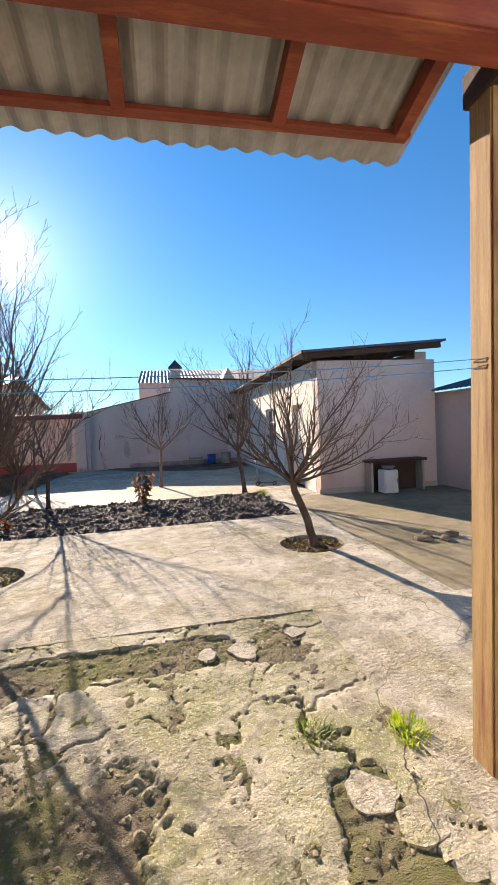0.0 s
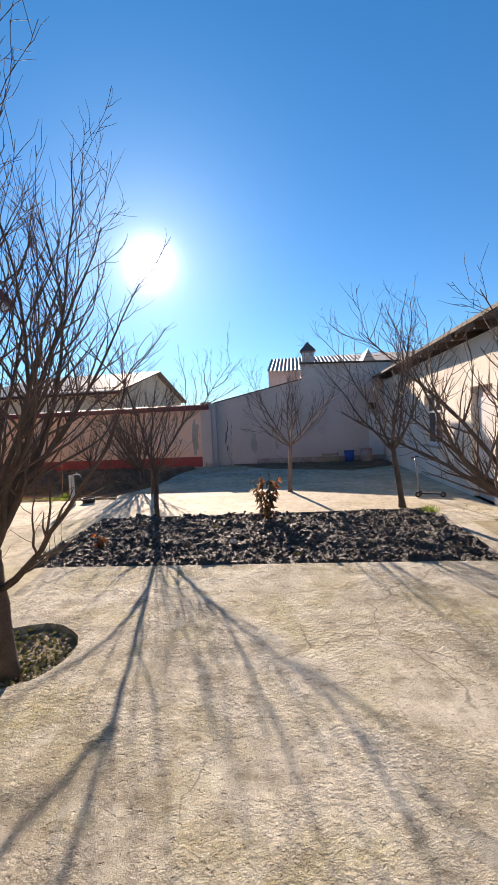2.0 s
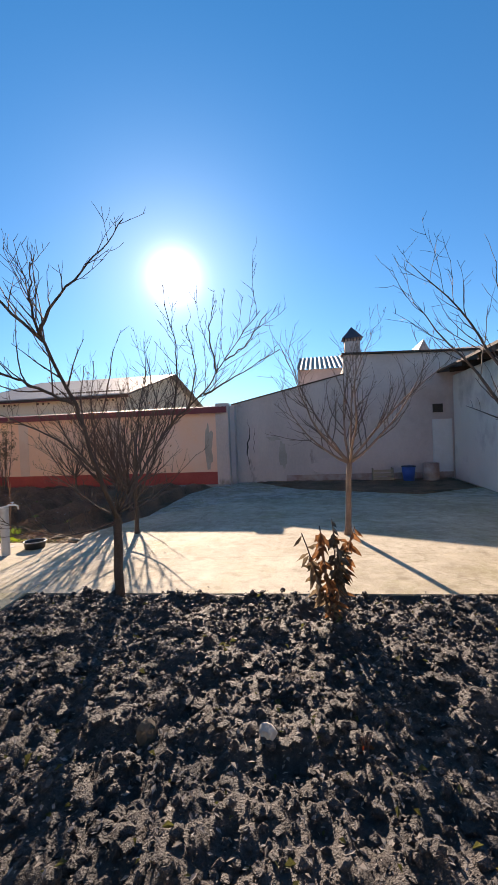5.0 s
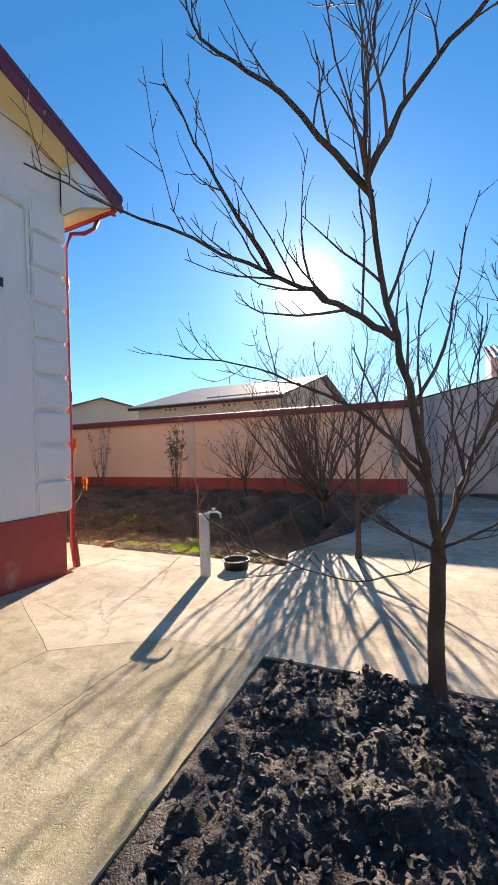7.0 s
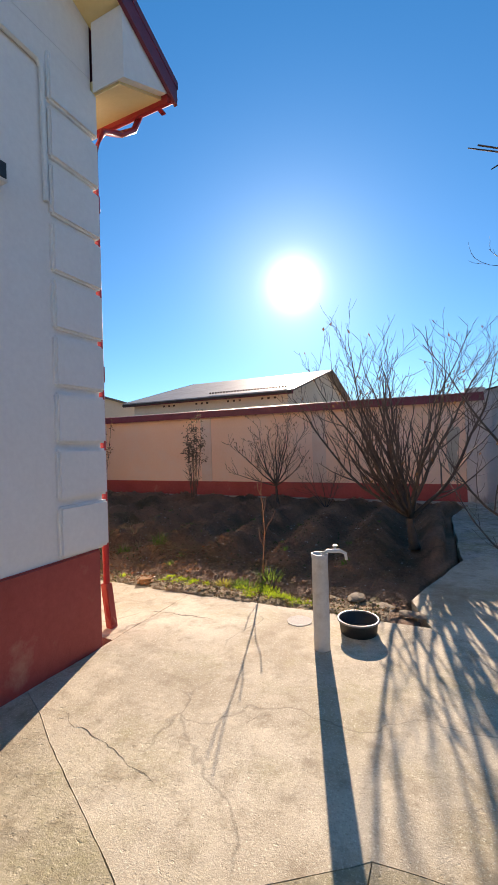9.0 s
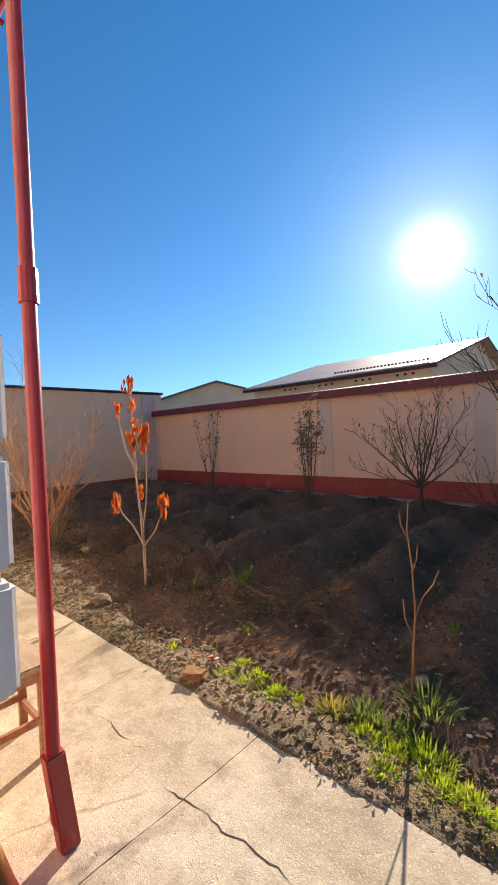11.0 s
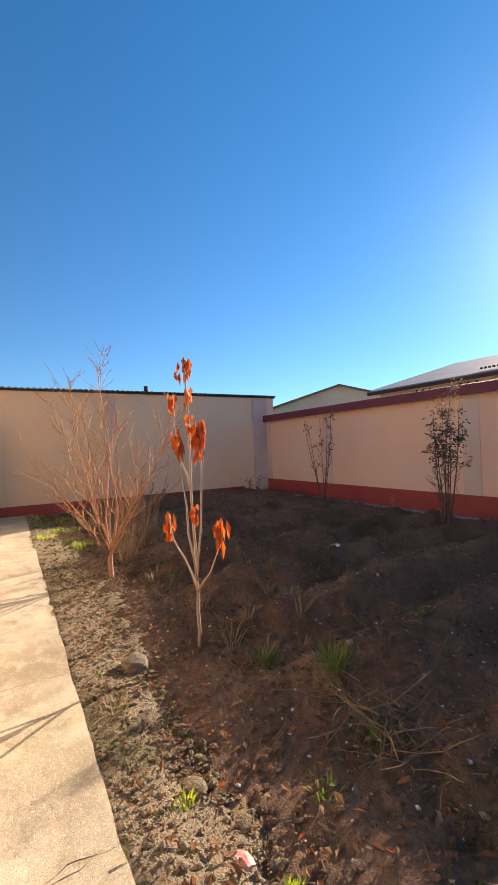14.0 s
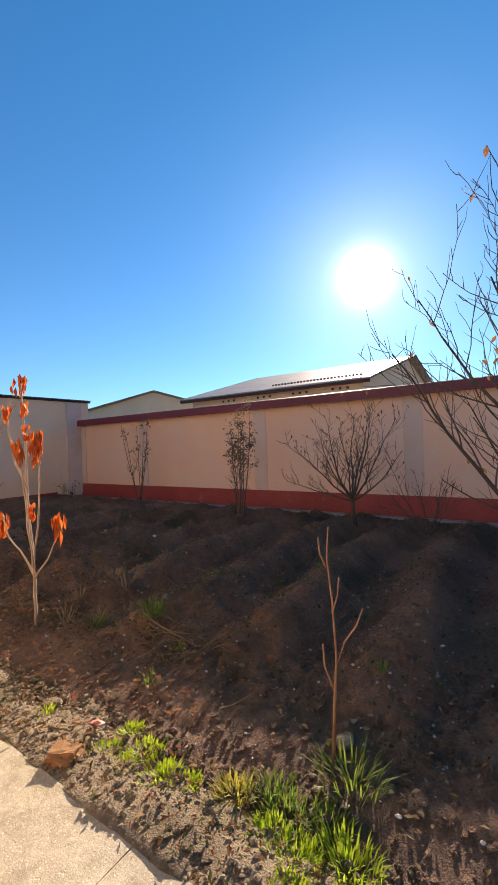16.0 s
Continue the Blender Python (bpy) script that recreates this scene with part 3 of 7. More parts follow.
big = gable_house("neighbour_house", -17.8, -8.0, 28.0, 42.8, 4.18, 6.15, M_NEIGH, M_ROOF, "large cream house with a grey gabled roof beyond the wall", 0.45)
for k, vx in enumerate((-15.6, -13.4, -11.4, -9.4)):
    for j in range(3):
        part("vent_hole", boxbm((vx + j * 0.35 - 0.06, 27.985, 3.72), (vx + j * 0.35 + 0.06, 28.02, 3.82)), M_DARK, big)
part("gutter", boxbm((-18.2, 27.42, 3.88), (-7.6, 27.50, 3.98)), M_DARK, big)
for k in range(27):
    part("snow_guard", boxbm((-12.6 + k * 0.17, 28.1, 4.26), (-12.5 + k * 0.17, 28.14, 4.34)), M_DARK, big)
sm = gable_house("neighbour_house", -33.9, -23.9, 30.4, 40.4, 4.25, 5.66, M_NEIGH, M_ROOF, "small cream house with a low gabled roof", 0.4)
part("window", boxbm((-33.94, 35.0, 3.1), (-33.88, 35.7, 3.7)), M_GLASS, sm)
sm.matrix_basis = sm.matrix_basis @ Matrix.Rotation(2.39, 4, "Z")

# taller house behind the yard wall
th = thing("neighbour_house", (6.5, 24, 0), "tall grey-pink house with a pale corrugated roof and a hooded chimney", "house")
hw = bmesh.new()
extrude_profile(hw, [(BY + 0.05, -0.3), (30.0, -0.3), (30.0, 3.5), (BY + 0.05, 3.5)], Matrix.Translation((3.45, 0, 0)), 9.0)
part("wall", hw, M_PALE, th)
tp = bmesh.new()
v = [tp.verts.new(p) for p in ((3.45, BY + 0.05, 3.5), (12.45, BY + 0.05, 3.5), (12.45, BY + 0.05, 3.52), (3.45, BY + 0.05, 3.82), (3.45, BY + 0.35, 3.5), (12.45, BY + 0.35, 3.5), (12.45, BY + 0.35, 3.52), (3.45, BY + 0.35, 3.82))]
for f in ((0, 1, 2, 3), (7, 6, 5, 4), (3, 2, 6, 7), (0, 4, 5, 1), (0, 3, 7, 4), (1, 5, 6, 2)):
    tp.faces.new([v[k] for k in f])
bmesh.ops.recalc_face_normals(tp, faces=tp.faces)
part("parapet", tp, M_PALE, th)
cp = bmesh.new()
extrude_profile(cp, [(-0.06, 0), (0.42, 0), (0.42, 0.05), (-0.06, 0.05)], Matrix.Translation((3.4, BY, 3.825)) @ Matrix.Rotation(math.atan2(0.3, 9.0), 4, "Y"), 9.05)
part("parapet_cap", cp, M_DARK, th)
ns = bmesh.new()
corrugated(ns, (1.75, 25.0, 4.35), (1, 0, 0), (0, 1, 0.28), 48, 5.0, 0.22, 0.03)
part("roof", ns, M_ROOF, th, "pale sunlit corrugated roofing sheets")
gd = bmesh.new()
vv = [gd.verts.new(p) for p in ((1.8, 25.3, 4.3), (1.8, 29.9, 4.3), (1.8, 29.9, 5.6), (1.95, 25.3, 4.3), (1.95, 29.9, 4.3), (1.95, 29.9, 5.6))]
for f in ((0, 1, 2), (5, 4, 3), (0, 3, 4, 1), (1, 4, 5, 2), (2, 5, 3, 0)):
    gd.faces.new([vv[k] for k in f])
add_box(gd, (1.8, 25.2, -0.3), (12.4, 29.9, 4.36))
bmesh.ops.recalc_face_normals(gd, faces=gd.faces)
part("gable", gd, M_PALE, th)
ch = part("chimney", boxbm((3.52, BY + 0.12, 3.7), (3.98, BY + 0.55, 4.24), 0.01), M_PALE, th, "rendered chimney under a pitched metal hood")
hd = bmesh.new()
for s in range(6):
    z0 = 4.24 + s * 0.012
    add_box(hd, (3.50, BY + 0.10 + s * 0.075, 4.24), (3.53, BY + 0.13 + s * 0.075, 4.34))
    add_box(hd, (3.50 + s * 0.088, BY + 0.10, 4.24), (3.53 + s * 0.088, BY + 0.13, 4.34))
pv = [hd.verts.new(p) for p in ((3.44, BY + 0.04, 4.33), (4.06, BY + 0.04, 4.33), (4.06, BY + 0.63, 4.33), (3.44, BY + 0.63, 4.33), (3.75, BY + 0.34, 4.72))]
for f in ((0, 1, 4), (1, 2, 4), (2, 3, 4), (3, 0, 4), (3, 2, 1, 0)):
    hd.faces.new([pv[k] for k in f])
part("hood", hd, M_ROOFDK, ch, "grey pitched hood with louvres")
dm = bmesh.new()
pv = [dm.verts.new(p) for p in ((6.2, 22.4, 4.0), (7.0, 22.4, 4.0), (6.6, 22.4, 4.80), (6.2, 24.2, 4.0), (7.0, 24.2, 4.0), (6.6, 24.2, 4.80))]
for f in ((0, 1, 2), (5, 4, 3), (0, 2, 5, 3), (1, 4, 5, 2), (0, 3, 4, 1)):
    dm.faces.new([pv[k] for k in f])
bmesh.ops.recalc_face_normals(dm, faces=dm.faces)
part("dormer", dm, M_ROOF, th)

# shed building beside the yard
SX, SY = 6.55, 9.3
shed = thing("shed_building", (9.5, 14, 0), "grey-pink rendered outbuilding with a dark mono-pitch roof", "outbuilding")


def wall_with_holes(u0, u1, z0, z1, holes, place, thick):
    """A wall panel in (u, z) with rectangular holes that go through; place maps (u, depth, z) to the world."""
    us = sorted({u0, u1, *[h[0] for h in holes], *[h[1] for h in holes]})
    zs = sorted({z0, z1, *[h[2] for h in holes], *[h[3] for h in holes]})
    bm = bmesh.new()

    def solid(i, j):
        if not (0 <= i < len(us) - 1 and 0 <= j < len(zs) - 1):
            return False
        cu, cz = (us[i] + us[i + 1]) / 2, (zs[j] + zs[j + 1]) / 2
        return not any(h[0] < cu < h[1] and h[2] < cz < h[3] for h in holes)

    def quad(*ps):
        bm.faces.new([bm.verts.new(place(*p)) for p in ps])

    for i in range(len(us) - 1):
        for j in range(len(zs) - 1):
            if not solid(i, j):
                continue
            a0, a1, c0, c1 = us[i], us[i + 1], zs[j], zs[j + 1]
            quad((a0, 0, c0), (a1, 0, c0), (a1, 0, c1), (a0, 0, c1))
            quad((a0, thick, c1), (a1, thick, c1), (a1, thick, c0), (a0, thick, c0))
            if not solid(i - 1, j):
                quad((a0, 0, c0), (a0, 0, c1), (a0, thick, c1), (a0, thick, c0))
            if not solid(i + 1, j):
                quad((a1, 0, c1), (a1, 0, c0), (a1, thick, c0), (a1, thick, c1))
            if not solid(i, j - 1):
                quad((a0, 0, c0), (a0, thick, c0), (a1, thick, c0), (a1, 0, c0))
            if not solid(i, j + 1):
                quad((a0, 0, c1), (a1, 0, c1), (a1, thick, c1), (a0, thick, c1))
    bmesh.ops.remove_doubles(bm, verts=bm.verts, dist=0.0005)
    bmesh.ops.recalc_face_normals(bm, faces=bm.faces)
    return bm


# side wall is coloured brighter than the front to carry the sun on it
part("wall", wall_with_holes(SY, 19.0, -0.3, 3.0, [(12.75, 13.95, 0.86, 2.12), (10.1, 11.0, 0.0, 2.1)], lambda u, d, z: (SX + d, u, z), 0.3), M_SHEDWALL, shed, "rendered side wall in a lighter sunlit cream tone with damp at its foot")
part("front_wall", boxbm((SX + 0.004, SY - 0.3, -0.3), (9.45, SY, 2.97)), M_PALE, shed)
part("back_wall", boxbm((9.15, SY + 0.004, -0.3), (9.45, 19.0, 3.2)), M_PALE, shed)
part("plinth", boxbm((SX - 0.03, SY - 0.33, -0.3), (9.45, SY - 0.296, 0.12), 0.01), M_CURB, shed)
rb = bmesh.new()
kr = 0.07
for (x0, x1, y0, y1) in ((6.15, 9.6, 8.75, 20.6),):
    tv = [rb.verts.new((x, y, 3.16 + (x - 6.15) * kr)) for x, y in ((x0, y0), (x1, y0), (x1, y1), (x0, y1))]
    bv = [rb.verts.new((w.co.x, w.co.y, w.co.z - 0.05)) for w in tv]
    rb.faces.new(tv)
    rb.faces.new(bv[::-1])
    for i in range(4):
        rb.faces.new((tv[i], tv[(i + 1) % 4], bv[(i + 1) % 4], bv[i]))
bmesh.ops.recalc_face_normals(rb, faces=rb.faces)
part("roof", rb, M_ROOFDK, shed, "dark sheet roof with an open eave")
for i in range(12):
    ry = 8.9 + i * 1.02
    rr = bmesh.new()
    extrude_profile(rr, [(-0.03, -0.12), (0.03, -0.12), (0.03, 0), (-0.03, 0)], Matrix.Translation((6.2, ry, 3.11)) @ Matrix.Rotation(-math.atan(kr), 4, "Y"), 3.35)
    part("rafter", rr, M_DARK, shed)
part("eave_board", boxbm((6.13, 8.75, 3.10), (6.16, 20.6, 3.165)), M_DARK, shed)
wf = bmesh.new()
for lo, hi in (((SX + 0.08, 12.75, 0.86), (SX + 0.14, 12.82, 2.12)), ((SX + 0.08, 13.88, 0.86), (SX + 0.14, 13.95, 2.12)), ((SX + 0.08, 12.82, 0.86), (SX + 0.14, 13.88, 0.93)), ((SX + 0.08, 12.82, 2.05), (SX + 0.14, 13.88, 2.12)), ((SX + 0.08, 13.32, 0.93), (SX + 0.14, 13.38, 2.05)), ((SX + 0.08, 12.82, 1.66), (SX + 0.14, 13.32, 1.71)), ((SX + 0.08, 13.38, 1.66), (SX + 0.14, 13.88, 1.71))):
    add_box(wf, lo, hi)
win = part("window", wf, M_WHITEPLASTIC, shed, "white-framed casement window")
for y0, y1, z0, z1 in ((12.82, 13.32, 0.93, 1.66), (13.38, 13.88, 0.93, 1.66), (12.82, 13.32, 1.71, 2.05), (13.38, 13.88, 1.71, 2.05)):
    part("pane", boxbm((SX + 0.10, y0, z0), (SX + 0.108, y1, z1)), M_GLASS, win)
part("sill", boxbm((SX - 0.05, 12.7, 0.80), (SX + 0.08, 14.0, 0.855), 0.008), M_CURB, shed)
dr = part("door", boxbm((SX + 0.10, 10.1, 0.0), (SX + 0.15, 11.0, 2.1)), M_PALE, shed, "pale timber door set back in its opening")
for z0 in (0.15, 1.1):
    part("door_panel", boxbm((SX + 0.085, 10.2, z0), (SX + 0.10, 10.9, z0 + 0.8), 0.01), M_WHITEPLASTIC, dr)
part("floor_slab", boxbm((SX, SY, -0.3), (9.45, 19.0, 0.0)), M_CURB, shed)

# lower wall and roof to the side of the shed
struct("wall_east", boxbm((9.6, -6.0, -0.3), (9.9, 9.25, 2.2)), M_PALE, "grey-pink rendered boundary wall", "wall")
lr = bmesh.new()
corrugated(lr, (9.35, -6.0, 2.23), (0, 1, 0), (1, 0, 0.22), 100, 3.0, 0.153, 0.02)
struct("east_roof", lr, M_ROOFDK, "dark blue-grey corrugated lean-to roof above the boundary wall", "roof")

# porch: post, beam, rafters, battens, sheet roof
porch = thing("porch", (4.6, 1.85, 0), "timber porch with red stained beam and corrugated sheet roof", "porch")
PX, PY = 4.62, 1.765
for dx in (0.0, -3.9):
    pb = boxbm((PX + dx - 0.068, PY - 0.068, -0.05), (PX + dx + 0.068, PY + 0.068, 2.96), 0.008)
    for v in pb.verts:
        v.co.x += 0.06 * v.co.z / 2.96
    p = part("post", pb, M_POST, porch, "weathered timber post with peeling varnish")
    part("collar", boxbm((PX + dx - 0.025, 1.625, 2.95), (PX + dx + 0.145, PY + 0.085, 3.10), 0.006), M_DARK, porch)
part("beam", boxbm((0.2, 1.47, 2.935), (4.77, 1.62, 3.115), 0.01), M_WOODRED, porch, "heavy red stained beam")
KP = 0.30
def porch_z(y):
    return 3.0 + (2.29 - y) * KP
ang = math.atan(KP)
for rx in (0.12, 0.86, 1.6, 2.34, 3.09, 3.80, 4.42):
    rr = bmesh.new()
    extrude_profile(rr, [(-0.03, -0.105), (0.03, -0.105), (0.03, -0.022), (-0.03, -0.022)], Matrix.Translation((rx, 2.09, porch_z(2.09))) @ Matrix.Rotation(-math.pi / 2, 4, "Z") @ Matrix.Rotation(-ang, 4, "Y"), 4.4)
    part("rafter", rr, M_WOODRED, porch)
for by in (2.13, 1.0, -0.2, -1.4):
    part("batten", boxbm((0.1, by - 0.03, porch_z(by) - 0.045), (4.5, by + 0.03, porch_z(by) - 0.021)), M_WOODRED, porch)
ps = bmesh.new()
corrugated(ps, (0.0, -2.2, porch_z(-2.2) + 0.035), (1, 0, -0.012), (0, 1, -KP), 35, 4.69, 4.54 / 35, 0.014)
part("roof_sheet", ps, M_SHEET, porch, "grey corrugated sheet roofing")
struct("wall_south", boxbm((-4.0, -2.6, -0.3), (9.6, -2.3, 4.2)), M_WHITE, "plain rendered house wall behind the porch", "wall")

# main house
HX, HY = -3.12, 10.48
house = thing("house", (-8, 6, 0), "white rendered house with red plinth, quoins and deep yellow eaves", "house")
part("gable_wall", boxbm((HX - 0.3, -2.29, 0.70), (HX, HY - 0.004, 4.15)), M_WHITE, house)
part("long_wall", wall_with_holes(-13.85, HX - 0.004, 0.70, 4.15, [(-12.4, -9.75, 1.72, 3.2), (-7.2, -5.2, 1.72, 3.2)], lambda u, d, z: (u, HY - d, z), 0.3), M_CREAM, house, "cream rendered long wall along the path")
part("gable_plinth", boxbm((HX - 0.3, -2.29, -0.3), (HX + 0.02, HY - 0.05, 0.70), 0.01), M_RED, house, "dark red painted plinth")
part("plinth", boxbm((-13.85, HY - 0.3, -0.3), (HX - 0.304, HY - 0.0, 0.70), 0.01), M_ORANGE, house, "apricot painted plinth")
for k in range(9):
    z0 = 0.715 + k * 0.375
    part("quoin", boxbm((HX - 0.30, HY - 0.40, z0), (HX + 0.035, HY + 0.03, z0 + 0.335), 0.016), M_WHITE, house)
# eaves: soffit, fascia and gutter along the path side, raking verge on the gable
EY, EZ = 11.02, 4.33
so = bmesh.new()
extrude_profile(so, [(HY + 0.002, 4.02), (EY - 0.04, EZ - 0.06), (EY - 0.04, EZ), (HY + 0.002, 4.14)], Matrix.Translation((-13.4, 0, 0)), 10.55)
part("soffit", so, M_SOFFIT, house, "yellow painted sloping soffit")
part("fascia", boxbm((-13.42, EY - 0.04, EZ - 0.10), (-2.79, EY - 0.01, EZ + 0.08)), M_GUTTER, house)
gt = bmesh.new()
gp = [(0.065 * math.cos(a), 0.065 * math.sin(a)) for a in [math.pi + k * math.pi / 8 for k in range(9)]] + [(0.058 * math.cos(a), 0.058 * math.sin(a)) for a in [2 * math.pi - k * math.pi / 8 for k in range(9)]]
extrude_profile(gt, gp, Matrix.Translation((-13.45, EY + 0.06, EZ + 0.05)), 10.65)
part("gutter", gt, M_GUTTER, house, "half-round red painted gutter")
for k in range(12):
    part("gutter_bracket", boxbm((-13.2 + k * 0.93, EY - 0.012, EZ - 0.03), (-13.16 + k * 0.93, EY + 0.13, EZ - 0.018)), M_GUTTER, house)
kh = 0.42
hr = bmesh.new()
ZR = EZ + 0.12
tops = [(-13.6, EY + 0.06, ZR), (-2.75, EY + 0.06, ZR), (-2.75, 4.2, ZR + (EY - 4.2) * kh), (-13.6, 4.2, ZR + (EY - 4.2) * kh)]
tops2 = [(-13.6, 4.2, ZR + (EY - 4.2) * kh), (-2.75, 4.2, ZR + (EY - 4.2) * kh), (-2.75, -3.0, ZR - 0.1), (-13.6, -3.0, ZR - 0.1)]
for tp_ in (tops, tops2):
    tv = [hr.verts.new(p) for p in tp_]
    bv = [hr.verts.new((p[0], p[1], p[2] - 0.06)) for p in tp_]
    hr.faces.new(tv)
    hr.faces.new(bv[::-1])
    for i in range(4):
        hr.faces.new((tv[i], tv[(i + 1) % 4], bv[(i + 1) % 4], bv[i]))
bmesh.ops.recalc_face_normals(hr, faces=hr.faces)
part("roof", hr, M_COPE, house, "dark maroon metal roof")
# gable triangle and its boxed verge
gt2 = bmesh.new()
gz = lambda y: ZR - 0.08 + (EY - y) * kh
pr = [(HY - 0.004, 4.152), (HY - 0.004, gz(HY)), (4.2, gz(4.2)), (-2.29, 4.152)]
a = [gt2.verts.new((HX, y, z)) for y, z in pr]
b = [gt2.verts.new((HX - 0.25, y, z)) for y, z in pr]
gt2.faces.new(a)
gt2.faces.new(b[::-1])
for i in range(4):
    gt2.faces.new((a[i], b[i], b[(i + 1) % 4], a[(i + 1) % 4]))
bmesh.ops.recalc_face_normals(gt2, faces=gt2.faces)
part("gable", gt2, M_WHITE, house)
vg = bmesh.new()
prv = [(EY, gz(EY) - 0.0), (4.2, gz(4.2)), (4.2, gz(4.2) - 0.05), (EY, gz(EY) - 0.05)]
extrude_profile(vg, prv, Matrix.Translation((HX + 0.001, 0, 0)), 0.33)
part("verge_soffit", vg, M_SOFFIT, house, "cream boxed verge")
vf = bmesh.new()
prv = [(EY + 0.05, gz(EY) + 0.06), (4.2, gz(4.2) + 0.06), (4.2, gz(4.2) - 0.12), (EY + 0.05, gz(EY) - 0.12)]
extrude_profile(vf, prv, Matrix.Translation((HX + 0.335, 0, 0)), 0.03)
part("bargeboard", vf, M_COPE, house)
ret = bmesh.new()
prv = [(HY - 0.02, 4.03), (EY - 0.05, EZ - 0.04), (EY - 0.05, gz(EY) - 0.052), (HY - 0.02, gz(HY) - 0.052)]
extrude_profile(ret, prv, Matrix.Translation((HX + 0.04, 0, 0)), 0.292)
part("eave_return", ret, M_WHITE, house)
# downpipe at the corner
dp = bmesh.new()
DX, DY = -3.275, 10.655
tube(dp, [Vector(p) for p in ((-3.12, 11.04, 4.28), (-3.14, 10.98, 4.12), (-3.18, 10.86, 4.02), (-3.22, 10.70, 3.95), (DX, DY, 3.78), (DX, DY, 2.2), (DX, DY, 0.32), (DX + 0.005, DY + 0.005, 0.12), (DX + 0.03, DY + 0.03, 0.035))], [0.026] * 9, 12)
boot = bmesh.new()
add_box(boot, (DX - 0.034, DY - 0.034, 0.0), (DX + 0.030, DY + 0.034, 0.36), 0.006)
for v in boot.verts:
    if v.co.z < 0.1:
        v.co += Vector((0.012, 0.035, 0))
down = part("downpipe", dp, M_GUTTER, house, "round red painted downpipe", True)
part("pipe_boot", boot, M_RED, down, "square dark red boot at the pipe foot")
for z in (1.95, 3.3):
    cb = bmesh.new()
    tube(cb, [Vector((DX, DY, z)), Vector((DX, DY, z + 0.12))], [0.034, 0.034], 12)
    part("pipe_socket", cb, M_GUTTER, down)
dp = bmesh.new()
tube(dp, [Vector(p) for p in ((-13.1, 11.0, 4.2), (-13.1, 10.7, 4.0), (-13.1, 10.6, 3.7), (-13.1, 10.6, 0.1))], [0.045] * 4, 10)
part("downpipe", dp, M_GUTTER, house, "round red painted downpipe", True)
# windows on the path side
for wx0, wx1 in ((-12.4, -9.75), (-7.2, -5.2)):
    wf = bmesh.new()
    for lo, hi in (((wx0, HY - 0.14, 1.72), (wx0 + 0.07, HY - 0.08, 3.2)), ((wx1 - 0.07, HY - 0.14, 1.72), (wx1, HY - 0.08, 3.2)), ((wx0 + 0.07, HY - 0.14, 1.72), (wx1 - 0.07, HY - 0.08, 1.79)), ((wx0 + 0.07, HY - 0.14, 3.13), (wx1 - 0.07, HY - 0.08, 3.2)), (((wx0 + wx1) / 2 - 0.03, HY - 0.14, 1.79), ((wx0 + wx1) / 2 + 0.03, HY - 0.08, 3.13))):
        add_box(wf, lo, hi)
    wo = part("window", wf, M_DARK, house, "dark-framed window behind iron bars")
    part("pane", boxbm((wx0 + 0.07, HY - 0.115, 1.79), ((wx0 + wx1) / 2 - 0.03, HY - 0.105, 3.13)), M_GLASS, wo)
    part("pane", boxbm(((wx0 + wx1) / 2 + 0.03, HY - 0.115, 1.79), (wx1 - 0.07, HY - 0.105, 3.13)), M_GLASS, wo)
    n = 9
    for k in range(n):
        xx = wx0 + (k + 0.5) * (wx1 - wx0) / n
        part("bar", boxbm((xx - 0.008, HY - 0.03, 1.72), (xx + 0.008, HY - 0.014, 3.2)), M_BLACK, wo)
# added unseen sheet behind the windows; its dark colour stands for the unlit room
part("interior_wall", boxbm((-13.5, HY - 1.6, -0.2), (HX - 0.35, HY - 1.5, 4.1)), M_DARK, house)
# things on the walls
cd = bmesh.new()
tube(cd, [Vector(p) for p in ((HX + 0.02, 2.0, 3.93), (HX + 0.02, 6.0, 3.93), (HX + 0.02, 10.0, 3.92), (HX + 0.02, 10.04, 3.88), (HX + 0.02, 10.05, 3.03))], [0.018] * 5, 6)
tagged(part("conduit", cd, M_WHITEPLASTIC), "white cable conduit running down the gable wall", "conduit")
cam_box = thing("security_light", (HX, 9.72, 3.0), "small dark lamp with a pale backplate on the wall", "wall lamp")
part("backplate", boxbm((HX, 9.62, 2.93), (HX + 0.03, 9.74, 3.12), 0.006), M_WHITEPLASTIC, cam_box)
lh = part("head", boxbm((HX + 0.03, 9.63, 2.94), (HX + 0.11, 9.73, 3.06), 0.006), M_WHITEPLASTIC, cam_box)
part("lens", boxbm((HX + 0.108, 9.645, 2.955), (HX + 0.116, 9.715, 3.045), 0.002), M_BLACK, lh, "dark lamp glass")
ac = thing("air_conditioner", (-13.1, 10.8, 1.4), "white outdoor air conditioning unit with a slatted grille", "air conditioner")
part("casing", boxbm((-13.82, 10.66, 1.10), (-13.02, 10.95, 1.68), 0.02), M_WHITEPLASTIC, ac)
gr = part("grille", boxbm((-13.022, 10.69, 1.16), (-13.016, 10.93, 1.62)), M_BLACK, ac)
for k in range(7):
    part("slat", boxbm((-13.016, 10.69, 1.17 + k * 0.065), (-13.0, 10.93, 1.182 + k * 0.065)), M_WHITEPLASTIC, gr)
part("bracket", boxbm((-13.82, 10.61, 1.04), (-13.05, 10.92, 1.09)), M_METAL, ac)

# paved yard: slabs with open joints, cut round the tree pits and the bed
pavement = tagged(new("pavement"), "worn pale concrete paving with cracks and stains", "pavement", kind="structure")
pavement.empty_display_size = 0.1
RNG = random.Random(7)


